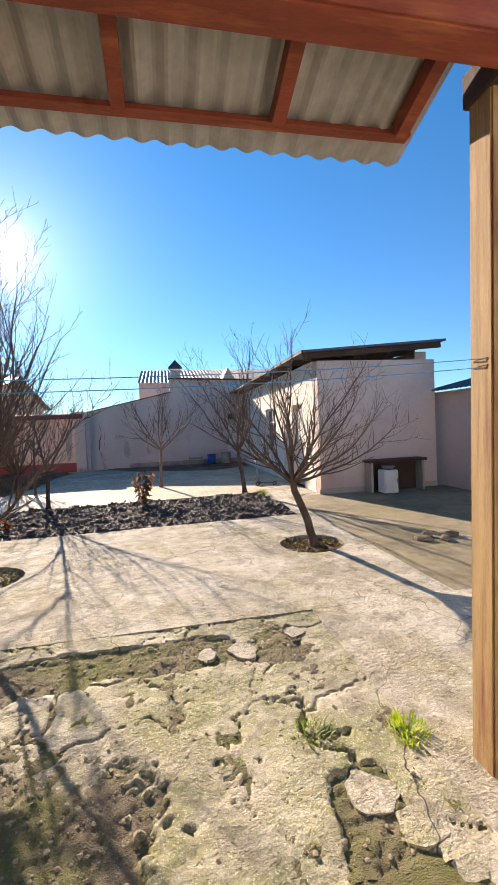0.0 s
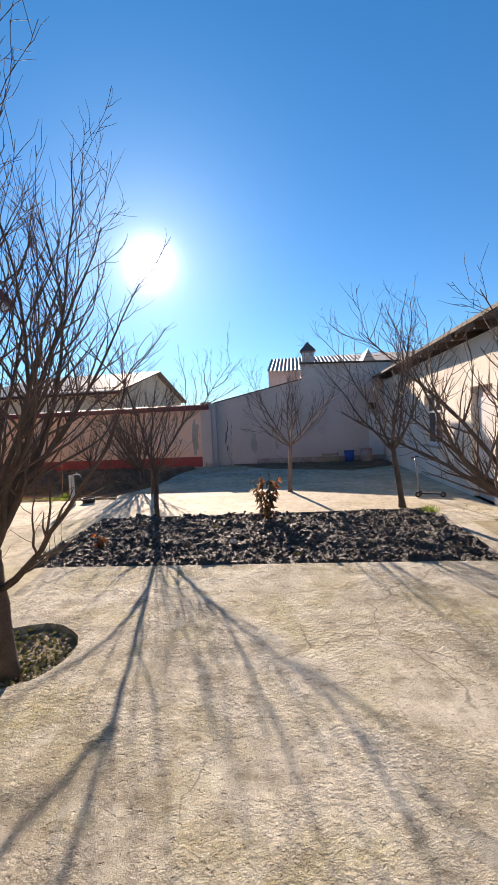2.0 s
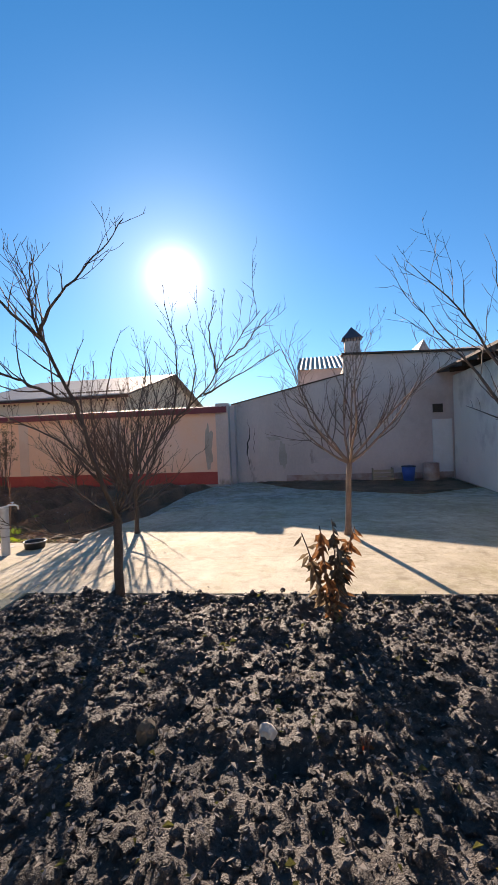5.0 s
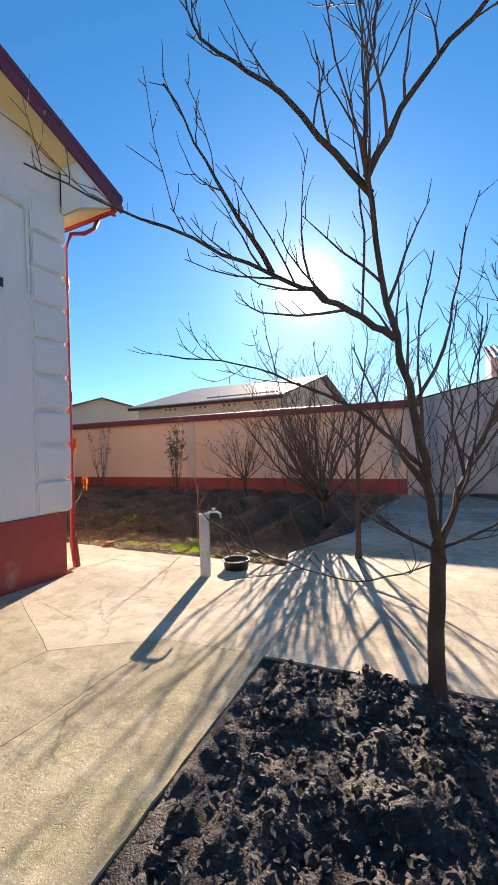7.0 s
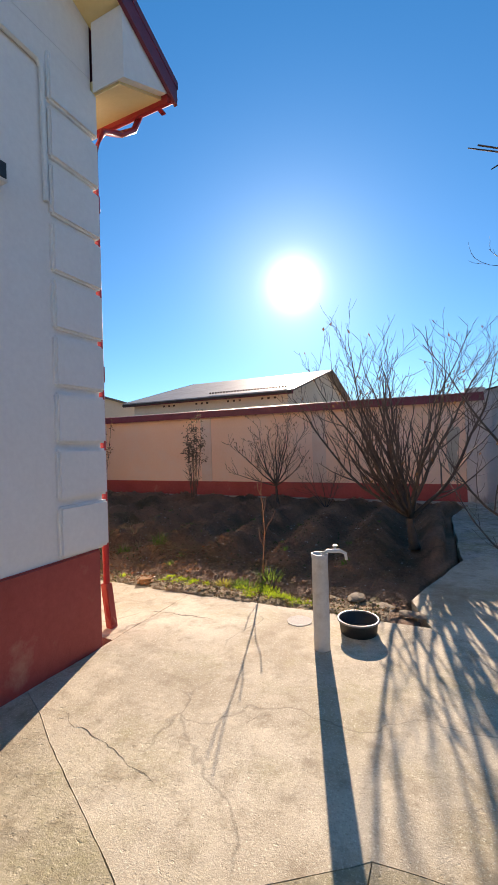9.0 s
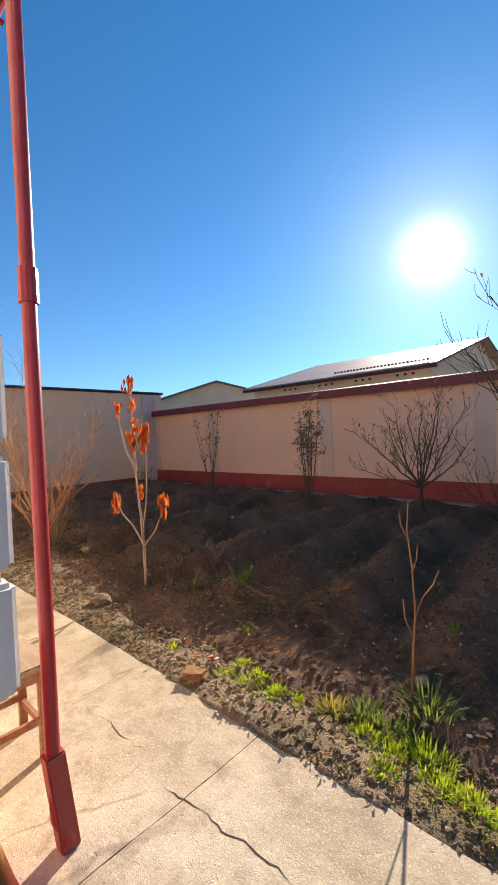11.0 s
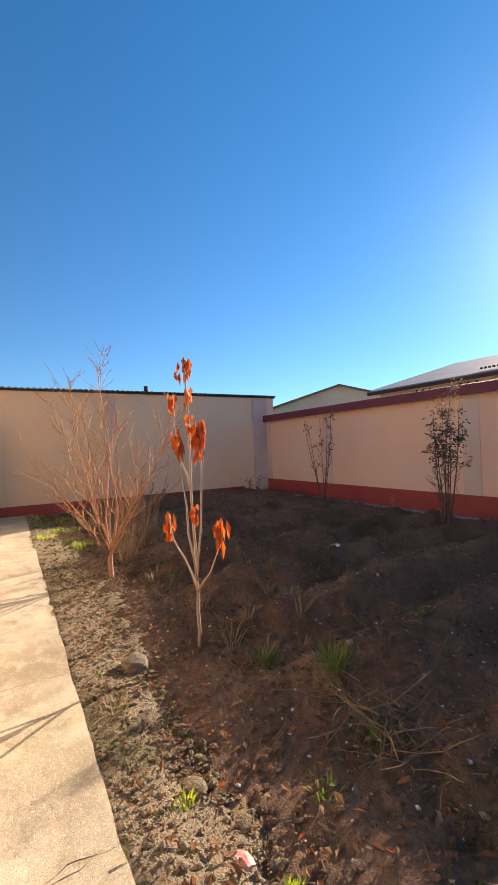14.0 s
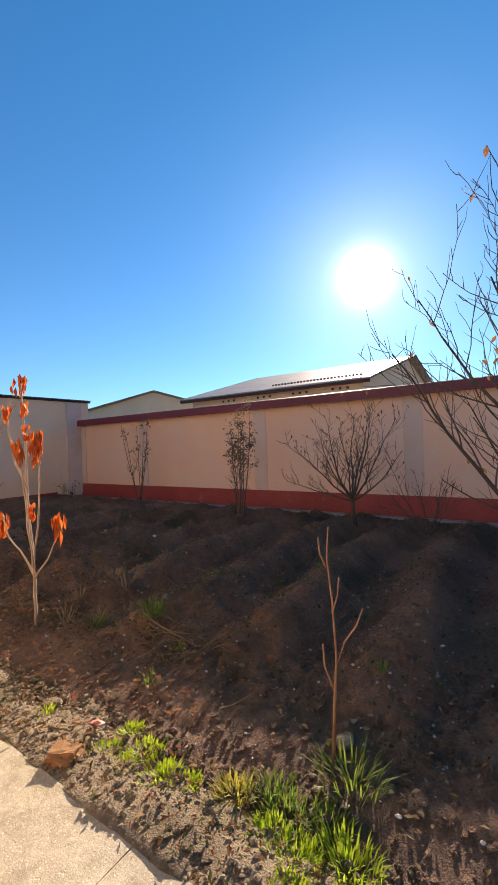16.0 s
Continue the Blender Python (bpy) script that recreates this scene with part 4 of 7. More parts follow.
def warp(x, y, amp):
    return (x + (nz(x, y, 2.3, 3) + 0.5 * nz(x, y, 7.1, 5) + 0.3 * nz(x, y, 21, 2)) * amp, y + (nz(x, y, 2.3, 9) + 0.5 * nz(x, y, 7.1, 1) + 0.3 * nz(x, y, 21, 7)) * amp)


def jag(pts, step=0.07, amp=0.012):
    """A polygon with uneven edges; neighbours that share an edge keep it in common."""
    out = []
    n = len(pts)
    for i in range(n):
        (x0, y0), (x1, y1) = pts[i], pts[(i + 1) % n]
        d = math.hypot(x1 - x0, y1 - y0)
        k = max(1, int(d / step))
        for j in range(k):
            t = j / k
            out.append(warp(x0 + (x1 - x0) * t, y0 + (y1 - y0) * t, amp))
    return out


def slab(pts, top=0.0, mat=None, bottom=-0.2, amp=0.012, tilt=(0, 0), e=0.0022, deep=0.012):
    pts = jag(pts, amp=amp)
    area = sum(p[0] * q[1] - q[0] * p[1] for p, q in zip(pts, pts[1:] + pts[:1]))
    if area < 0:
        pts = pts[::-1]
    bm = bmesh.new()
    n = len(pts)
    cx, cy = sum(p[0] for p in pts) / n, sum(p[1] for p in pts) / n
    hz = lambda x, y: top + (x - cx) * tilt[0] + (y - cy) * tilt[1]
    a = [bm.verts.new((x, y, bottom)) for x, y in pts]
    b = [bm.verts.new((x, y, hz(x, y) - deep)) for x, y in pts]
    c = []
    for i, (x, y) in enumerate(pts):
        (px_, py_), (qx, qy) = pts[i - 1], pts[(i + 1) % n]
        tx, ty = qx - px_, qy - py_
        d = math.hypot(tx, ty) or 1
        w = e * (0.6 + 0.8 * abs(nz(x, y, 5.0, 4)) * 2)
        c.append(bm.verts.new((x - ty / d * w, y + tx / d * w, hz(x, y))))
    bm.faces.new(c)
    for i in range(n):
        j = (i + 1) % n
        bm.faces.new((a[i], a[j], b[j], b[i]))
        bm.faces.new((b[i], b[j], c[j], c[i]))
    part("slab", bm, mat or M_CONC, pavement)


def rect(x0, y0, x1, y1):
    return [(x0, y0), (x1, y0), (x1, y1), (x0, y1)]


def yard_slab(x0, y0, x1, y1, pits, mat):
    """One large pour of paving with round holes, built in strips that lie flush."""
    n = 20
    bm = bmesh.new()
    cuts = [x0] + [0.5 * (p[0] + q[0]) for p, q in zip(pits, pits[1:])] + [x1]
    for (cx, cy, r), xa, xb in zip(pits, cuts, cuts[1:]):
        for s in (0, 1):
            arc = []
            for k in range(n // 2 + 1):
                t = math.pi / 2 + s * math.pi + k * math.tau / n
                rr = r * (1 + 0.06 * nz(math.cos(t) * 2, math.sin(t) * 2, 1.0, cx))
                arc.append((cx + rr * math.cos(t), cy + rr * math.sin(t)))
            side = [(xa, y1(xa)), (xa, y0), (cx, y0)] if s == 0 else [(xb, y0), (xb, y1(xb)), (cx, y1(cx))]
            poly = [(cx, y1(cx)) if s == 0 else (cx, y0)] + side + arc[::-1]
            prism(bm, [warp(x, y, 0.012) for x, y in poly], -0.2, 0.0)
    bm.normal_update()
    bmesh.ops.triangulate(bm, faces=[f for f in bm.faces if len(f.verts) > 4], ngon_method="EAR_CLIP")
    bmesh.ops.recalc_face_normals(bm, faces=bm.faces)
    part("slab", bm, mat, pavement)


TA, TF = (1.10, 5.25), (5.05, 5.42)
JA, JB, JC, JD = (-1.72, 9.13), (-1.08, 9.60), (-0.33, 9.67), (5.48, 9.98)
slab([(-3.1, -2.3), (-1.72, -2.3), JA, (-3.1, 9.83)], mat=M_OLDPATH)
slab([(-1.72, 3.54), (-1.08, 3.54), JB, JA], mat=M_OLDPATH)
slab([(-1.08, 3.52), (0.35, 3.52), (0.35, 7.07), (-0.11, 7.06), JC, JB], mat=M_OLDPATH)
yard_slab(0.35, 3.52, 5.75, lambda x: 7.08 + 0.027 * x, ((TA[0], TA[1], 0.46), (TF[0], TF[1], 0.42)), M_CONC)
slab([(5.75, 3.52), (9.6, 3.52), (9.6, 9.0), (5.75, 9.0)], mat=M_MUD)
slab([(4.37, -2.3), (9.6, -2.3), (9.6, 3.52), (4.37, 3.52)])
slab([(5.48, 7.22), (5.75, 7.22), (5.75, 9.0), (5.75, 9.98), JD])
slab([(5.75, 9.0), (6.55, 9.0), (6.55, 11.42), (5.75, 11.35), (5.75, 9.98)])
slab([JC, JD, (5.75, 9.98), (5.75, 11.35), (-0.36, 10.77)], mat=M_PATH)
slab([(-0.36, 10.77), (5.75, 11.35), (6.55, 11.42), (6.55, 15.4), (1.0, 15.6), (-0.7, 13.6), (-1.15, 12.1), (-0.95, 11.57)], mat=M_PATH)
slab([(-0.7, 13.6), (1.0, 15.6), (6.55, 15.4), (6.55, 17.0), (4.9, 15.9), (2.0, 17.2), (0.6, 18.95), (-0.3, 18.95), (-0.8, 16.5), (-0.72, 14.2)], amp=0.03)
slab([JA, JB, JC, (-0.36, 10.77), (-0.95, 11.57), (-3.1, 11.57), (-3.1, 9.83)], mat=M_PATH)
CRACKS = ((-3.24, 11.07, -2.55, 11.12, 0.007), (-4.04, 11.10, -3.42, 11.13, 0.005), (-4.05, 11.00, -4.13, 11.50, 0.004), (-4.08, 11.11, -4.11, 11.56, 0.005), (-7.08, 11.05, -5.07, 11.14, 0.003), (-2.87, 9.78, -1.97, 9.54, 0.005), (-1.77, 10.06, -1.69, 10.22, 0.004), (-0.99, 8.15, -1.02, 8.77, 0.004), (1.99, 4.41, 2.21, 4.50, 0.006), (2.68, 5.52, 3.18, 5.75, 0.005), (2.34, 5.38, 2.48, 5.49, 0.006))


def paving_crack(xa, ya, xb, yb, width, seed):
    """A ragged dark crack across the paving, open at the top."""
    bm = bmesh.new()
    d = Vector((xb - xa, yb - ya, 0))
    n = max(8, int(d.length / 0.03))
    s = Vector((-d.y, d.x, 0)).normalized()
    lf, rt = [], []
    for k in range(n + 1):
        t = k / n
        c = Vector((xa, ya, 0.0012)) + d * t + s * (0.05 * nz(t * d.length, 0, 1.6, seed) + 0.03 * nz(t * d.length, 0, 9.0, seed + 1) + 0.012 * nz(t * d.length, 0, 31.0, seed + 4))
        w = width * (0.2 + 1.6 * abs(nz(t * d.length, 1, 4.0, seed + 2))) * min(1, 5 * t + 0.1, 5 * (1 - t) + 0.1)
        lf.append(bm.verts.new(c - s * w))
        rt.append(bm.verts.new(c + s * w))
    for k in range(n):
        bm.faces.new((lf[k], rt[k], rt[k + 1], lf[k + 1]))
    part("crack", bm, M_CRACK, pavement, "dark ragged crack in the concrete")


for k, (xa, ya, xb, yb, w) in enumerate(CRACKS):
    paving_crack(xa, ya, xb, yb, w * 0.5, 60 + k)
# path beside the house
px = [-13.8, -11.9, -9.6, -7.3, -5.5, -3.1]
for x0, x1 in zip(px, px[1:]):
    slab(rect(x0, HY + 0.04, x1, 11.56), mat=M_PATH, tilt=(0, RNG.uniform(-0.004, 0.004)))


# broken mossy slab in front of the porch: a worn crust with eroded edges over crumbled dirt
def step_up(v, a, b):
    t = min(1.0, max(0.0, (v - a) / (b - a)))
    return t * t * (3 - 2 * t)


def crust(x, y):
    """Above zero where the crust is still there."""
    m = 0.25 + 0.36 * nz(x, y, 1.2, 21) + 0.30 * nz(x, y, 3.1, 22) + 0.13 * nz(x, y, 8.5, 23) + 0.075 * nz(x, y, 21, 24) + 0.05 * nz(x, y, 47, 26)
    m -= 0.42 * step_up(y, 2.72, 3.0) * (1 - step_up(y, 3.26, 3.36)) * step_up(x, 1.6, 2.4)
    m -= 0.16 * (1 - step_up(x, 2.8, 3.3)) * (1 - step_up(y, 2.6, 3.0))
    m -= 0.20 * (1 - step_up(y, 1.9, 2.3))
    m += 0.22 * step_up(x, 3.0, 3.3) * (1 - step_up(y, 2.6, 2.8)) + 0.55 * step_up(x, 4.05, 4.3)
    m += 0.50 * step_up(y, 3.30, 3.40) * (1 - step_up(x, 3.2, 3.5)) + 0.20 * step_up(y, 3.30, 3.40) * step_up(x, 3.2, 3.5)
    m -= 0.55 * step_up(x, 3.72, 3.9) * (1 - step_up(y, 1.85, 2.05)) + 0.5 * step_up(x, 3.75, 4.0) * (1 - abs(y - 2.14) / 0.14 if abs(y - 2.14) < 0.14 else 0)
    wx, wy = 0.34 * nz(x, y, 2.9, 3) + 0.14 * nz(x, y, 11, 5), 0.34 * nz(x, y, 2.9, 8) + 0.14 * nz(x, y, 11, 9)
    d, _ = noise.voronoi(Vector((x * 1.25 + wx, y * 1.25 + wy, 0.5)))
    gap = d[1] - d[0]
    wide = 0.026 + 0.05 * nz(x, y, 1.6, 31)
    if gap < wide + 0.03:
        m = min(m, (gap - wide * 0.6) * 5)
    return m


def crust_z(x, y):
    k = step_up(crust(x, y), -0.025, 0.035)
    return -0.040 + 0.032 * k + k * (0.014 * nz(x, y, 1.7, 12) + 0.008 * nz(x, y, 5, 14) + 0.0045 * nz(x, y, 13, 16) + 0.003 * nz(x, y, 31, 15))


def rubble_z(x, y):
    return -0.019 + 0.018 * nz(x, y, 2.1, 2) + 0.016 * nz(x, y, 8, 4) + 0.010 * nz(x, y, 21, 6) + 0.008 * nz(x, y, 52, 8)


for x0, x1, y0, y1, st in ((-0.4, 4.42, 1.45, 3.545, 0.0135), (-1.75, -0.4, 1.45, 3.545, 0.04), (-1.75, 4.42, -2.35, 1.45, 0.05)):
    vs, fs = grid_sheet(x0, x1, y0, y1, st, crust_z)
    tagged(sheet_object("broken_slab", vs, fs, M_MOSS), "mossy broken concrete slab worn away to crumbled dirt", "slab", kind="structure")
    vs, fs = grid_sheet(x0, x1, y0, y1, st, rubble_z)
    tagged(sheet_object("dirt_fill", vs, fs, M_DIRT), "crumbled dirt and rubble in the broken slab", "dirt", kind="structure")

# soil of the garden with furrows
GB = ((-1.0, 11.4), (-1.0, 11.57), (-1.17, 12.1), (-0.75, 13.55), (-0.8, 16.5), (-0.38, 18.5))


def garden_z(x, y):
    dug = 0.3 + 0.7 * step_up(y, 12.2, 12.7)
    z = -0.05 + 0.05 * nz(x, y, 0.5) + dug * (0.05 * nz(x, y, 2.2, 3) + 0.05 * nz(x, y, 6.5, 5) + 0.036 * nz(x, y, 14, 8) + 0.012 * nz(x, y, 27, 9))
    k = min(1.0, max(0.0, (y - 12.6) / 0.6)) * min(1.0, max(0.0, (18.2 - y) / 0.5))
    z += (0.13 + 0.06 * nz(x, y, 0.8, 41)) * k * math.cos((x + 0.12 * math.sin(y * 1.3)) * math.tau / 0.92)
    z = max(z + 0.06 * k, -0.11 + 0.02 * nz(x, y, 9, 43)) + 0.03
    if y < 12.3:
        z -= 0.05 * max(0.0, 1 - abs(y - 12.0) / 0.3)
    for (xa, ya), (xb, yb) in zip(GB, GB[1:]):
        if ya <= y <= yb:
            xe = xa + (xb - xa) * (y - ya) / (yb - ya)
            if x > xe - 0.12:
                z = min(z, 0.02) if x < xe else -0.14
    return z


vs, fs = grid_sheet(-13.9, -1.25, 11.50, 12.75, 0.05, lambda x, y: garden_z(x, y) + 0.014 + 0.012 * nz(x, y, 9, 53) - 0.07 * step_up(y + 0.3 * nz(x, y, 1.1, 51) + 0.2 * nz(x, y, 4, 52), 11.92, 12.16), 0.05)
tagged(sheet_object("verge_soil", vs, fs, M_VERGE), "trodden pale brown earth along the path edge", "soil", kind="structure")
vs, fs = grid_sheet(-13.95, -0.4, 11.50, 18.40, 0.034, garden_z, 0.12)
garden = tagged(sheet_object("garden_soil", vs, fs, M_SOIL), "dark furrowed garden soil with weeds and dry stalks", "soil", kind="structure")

# dug bed in the yard with its thin concrete edging
def bed_z(x, y):
    return -0.015 + 0.05 * nz(x, y, 1.2) + 0.075 * nz(x, y, 4.5, 2) + 0.045 * nz(x, y, 11, 5) + 0.025 * nz(x, y, 26, 7)


def in_bed(x, y):
    return -0.2 + (9.65 - y) * 0.05 < x < 5.42 and 7.12 + max(0, x) * 0.028 < y < 9.66 + max(0, x) * 0.055


nx, ny = 190, 88
vs, fs = [], []
for j in range(ny + 1):
    for i in range(nx + 1):
        u, v = i / nx, j / ny
        x = (-0.13 - 0.20 * v) * (1 - u) + 5.46 * u
        y = (7.06 + 0.18 * u) * (1 - v) + (9.66 + 0.32 * u) * v
        z = bed_z(x, y)
        e = min(u * 5.5, (1 - u) * 5.5, v * 2.6, (1 - v) * 2.6)
        if e < 0.05:
            z = z * e / 0.05 - 0.012 * (1 - e / 0.05)
        vs.append((x, y, z))
for j in range(ny):
    for i in range(nx):
        a = j * (nx + 1) + i
        fs.append((a, a + 1, a + nx + 2, a + nx + 1))
tagged(sheet_object("bed_soil", vs, fs, M_BED), "freshly dug dark clods in a sunken bed", "soil", kind="structure")
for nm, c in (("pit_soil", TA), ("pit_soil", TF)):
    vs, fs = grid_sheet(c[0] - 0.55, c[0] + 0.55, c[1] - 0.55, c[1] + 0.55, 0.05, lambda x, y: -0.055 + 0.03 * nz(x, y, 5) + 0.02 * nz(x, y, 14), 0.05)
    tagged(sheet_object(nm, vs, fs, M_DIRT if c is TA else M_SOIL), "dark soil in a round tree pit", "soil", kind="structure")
# strip of soil along the back wall
def BSL(x):
    for (xa, ya), (xb, yb) in zip(((0.0, 19.2), (0.6, 18.95), (2.0, 17.2), (4.9, 15.9), (6.6, 17.0)), ((0.6, 18.95), (2.0, 17.2), (4.9, 15.9), (6.6, 17.0), (9, 19))):
        if xa <= x <= xb:
            return ya + (yb - ya) * (x - xa) / (xb - xa)
    return 99


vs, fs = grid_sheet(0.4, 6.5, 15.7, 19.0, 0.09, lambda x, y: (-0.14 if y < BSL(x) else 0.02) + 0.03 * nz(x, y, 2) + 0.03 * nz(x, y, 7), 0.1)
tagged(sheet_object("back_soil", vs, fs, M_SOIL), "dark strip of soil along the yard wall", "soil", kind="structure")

# bare trees
def bend(p, d, length, n, rng, wig, lift):
    """Points along a wandering shoot."""
    pts = [p.copy()]
    d = d.normalized()
    for _ in range(n):
        d = (d + Vector((rng.uniform(-wig, wig), rng.uniform(-wig, wig), rng.uniform(-wig, wig) * 0.6 + lift))).normalized()
        pts.append(pts[-1] + d * (length / n))
    return pts, d


def along(pts, t):
    k = t * (len(pts) - 1)
    i = min(int(k), len(pts) - 2)
    return pts[i].lerp(pts[i + 1], k - i), (pts[i + 1] - pts[i]).normalized()


def side_way(d, ang, rng, up=0.25):
    a = d.orthogonal().normalized()
    a.rotate(Matrix.Rotation(rng.uniform(0, math.tau), 3, d))
    w = d * math.cos(ang) + a * math.sin(ang)
    w.z += up
    return w.normalized()


def add_leaf(bm, at, d, length, width, rng, droop=0.0, fold=0.25):
    """A folded pointed leaf of six faces."""
    d = (d + Vector((0, 0, -droop))).normalized()
    s = d.cross(Vector((rng.uniform(-1, 1), rng.uniform(-1, 1), rng.uniform(-1, 1))))
    if s.length < 1e-3:
        s = d.orthogonal()
    s.normalize()
    n = d.cross(s)
    c = [at, at + d * length * 0.45 + n * fold * width * 0.6, at + d * length]
    l1, r1 = at + d * length * 0.4 + s * width * 0.5 - n * width * fold, at + d * length * 0.4 - s * width * 0.5 - n * width * fold
    l2, r2 = at + d * length * 0.75 + s * width * 0.3, at + d * length * 0.75 - s * width * 0.3
    v = [bm.verts.new(q) for q in (c[0], c[1], c[2], l1, r1, l2, r2)]
    for f in ((0, 1, 3), (0, 4, 1), (1, 5, 3), (1, 4, 6), (1, 2, 5), (1, 6, 2)):
        bm.faces.new([v[k] for k in f])


def rounded(pts, per, rng, wig):
    """A smooth line through a few bends, with a little waver."""
    ext = [pts[0] * 2 - pts[1]] + pts + [pts[-1] * 2 - pts[-2]]
    out = []
    for a, b, c, d in zip(ext, ext[1:], ext[2:], ext[3:]):
        for k in range(per):
            t = k / per
            q = 0.5 * (2 * b + (c - a) * t + (2 * a - 5 * b + 4 * c - d) * t * t + (3 * b - a - 3 * c + d) * t ** 3)
            out.append(q + Vector((rng.uniform(-wig, wig), rng.uniform(-wig, wig), rng.uniform(-wig, wig))) * (1 if out else 0))
    out.append(pts[-1])
    return out


def bare_tree(at, seed, trunk, radius, limbs, label, bark=None, twig=None, dens=1.0, l2=0.55, l3=0.30, leaves=None, group="bare fruit trees", twig_r=0.0034, limb_r=0.50, taper=0.35, shaped=()):
    """trunk: points from the foot; limbs: (start 0-1 on the trunk, azimuth, elevation, length, lift); shaped: (radius, bends from the foot)."""
    rng = random.Random(seed)
    bark, twig = bark or M_BARK, twig or M_TWIG
    t = thing("tree", at, label, "tree", group)
    o = Vector(at)
    tp = [o + Vector(q) for q in trunk]
    n = len(tp)
    bm = bmesh.new()
    fine = []
    for i in range(n - 1):
        for k in range(3):
            q = tp[i].lerp(tp[i + 1], k / 3)
            fine.append(q + Vector((rng.uniform(-1, 1), rng.uniform(-1, 1), 0)) * radius * 0.12)
    fine.append(tp[-1])
    rad = [radius * (1.35 if i == 0 else 1.0 - taper * i / len(fine)) for i in range(len(fine))]
    tube(bm, fine, rad, 9)
    part("trunk", bm, bark, t, "", True)
    tw = bmesh.new()
    lf = bmesh.new() if leaves else None
    shoots = []
    for (s, az, el, ln, lift) in limbs:
        p, _ = along(fine, s)
        d = Vector((math.sin(radians(az)) * math.cos(radians(el)), math.cos(radians(az)) * math.cos(radians(el)), math.sin(radians(el))))
        pts, _ = bend(p, d, ln, max(6, int(ln / 0.17)), rng, 0.17, lift + 0.025)
        shoots.append((pts, ln, radius * limb_r * min(1.0, 0.45 + ln / 3.2)))
    for r0, bends in shaped:
        pts = rounded([o + Vector(q) for q in bends], 5, rng, 0.012)
        shoots.append((pts, sum((b - a).length for a, b in zip(pts, pts[1:])), r0))
    for pts, ln, r0 in shoots:
        m = len(pts)
        lb = bmesh.new()
        tube(lb, pts, [max(0.004, r0 * (1 - 0.88 * (i / (m - 1)) ** 0.8)) for i in range(m)], 6)
        part("limb", lb, bark, t, "", True)
        n2 = int(dens * ln / 0.15)
        for k in range(n2):
            u = 0.12 + 0.88 * (k + rng.random()) / n2
            q, dd = along(pts, min(u, 0.995))
            L = l2 * ln * rng.uniform(0.25, 1.0) * (1.15 - 0.65 * u)
            w = side_way(dd, radians(rng.uniform(25, 60)), rng, 0.22)
            b2, _ = bend(q, w, L, max(4, int(L / 0.10)), rng, 0.22, 0.11)
            rr = max(twig_r, r0 * (1 - 0.88 * u) * 0.5)
            tube(tw, b2, [max(twig_r * 0.62, rr * (1 - 0.75 * i / (len(b2) - 1))) for i in range(len(b2))], 4, False)
            n3 = int(dens * L / 0.13)
            for j in range(n3):
                v = 0.15 + 0.85 * (j + rng.random()) / max(1, n3)
                q3, d3 = along(b2, min(v, 0.99))
                L3 = l3 * rng.uniform(0.2, 1.0)
                b3, _ = bend(q3, side_way(d3, radians(rng.uniform(25, 65)), rng, 0.2), L3, 3, rng, 0.30, 0.12)
                tube(tw, b3, [twig_r * 0.8, twig_r * 0.7, twig_r * 0.6, twig_r * 0.4], 3, False)
                if lf is not None and rng.random() < leaves[1]:
                    add_leaf(lf, b3[-1], Vector((rng.uniform(-1, 1), rng.uniform(-1, 1), -0.6)), leaves[2] * rng.uniform(0.7, 1.3), leaves[2] * 0.4, rng, 0.5)
    part("crown", tw, twig, t, "crown of thin bare twigs")
    if lf is not None:
        part("foliage", lf, leaves[0], t, "few dry leaves")
    return t


bare_tree((1.23, 5.05, -0.08), 11, [(0, 0, 0), (-0.02, 0.0, 0.4), (-0.06, 0.02, 0.78), (-0.08, 0.02, 0.92)], 0.065,
          [(0.92, -70, 52, 2.4, 0.05), (0.95, 68, 48, 2.2, 0.05), (0.93, 40, 56, 2.4, 0.03), (0.9, 105, 40, 1.9, 0.06), (0.97, -120, 66, 2.9, 0.03), (0.98, 30, 70, 3.0, 0.02), (0.94, 140, 58, 2.3, 0.05), (0.9, -30, 60, 2.7, 0.04), (0.85, -95, 35, 1.6, 0.05), (0.99, 10, 82, 2.9, 0.0), (0.52, 92, 34, 1.8, 0.05), (0.5, 150, 40, 1.7, 0.05), (0.56, -150, 46, 1.8, 0.04), (0.96, 85, 62, 2.5, 0.02)],
          "bare fruit tree with upright branches in a round pit", dens=1.3, twig_r=0.0028, limb_r=0.44)
bare_tree((5.09, 5.42, -0.08), 12, [(0, 0, 0), (-0.06, 0.05, 0.35), (-0.22, 0.1, 0.78), (-0.24, 0.1, 0.92)], 0.06,
          [(0.9, -80, 46, 1.6, 0.02), (0.95, -60, 58, 1.9, 0.0), (0.97, 60, 38, 1.9, 0.0), (0.98, 95, 24, 2.0, 0.02), (0.92, 110, 14, 1.7, 0.04), (0.99, 20, 64, 1.9, -0.02), (0.93, 130, 34, 1.6, 0.02), (0.96, -150, 48, 1.8, 0.0), (0.95, 170, 38, 1.5, 0.02), (0.98, 75, 52, 2.0, -0.01), (0.97, -100, 30, 1.6, 0.03), (0.98, -20, 74, 1.8, -0.02), (0.94, -45, 36, 1.5, 0.02)],
          "bare fruit tree with a leaning trunk in a round pit", dens=1.5, twig_r=0.003, limb_r=0.44)
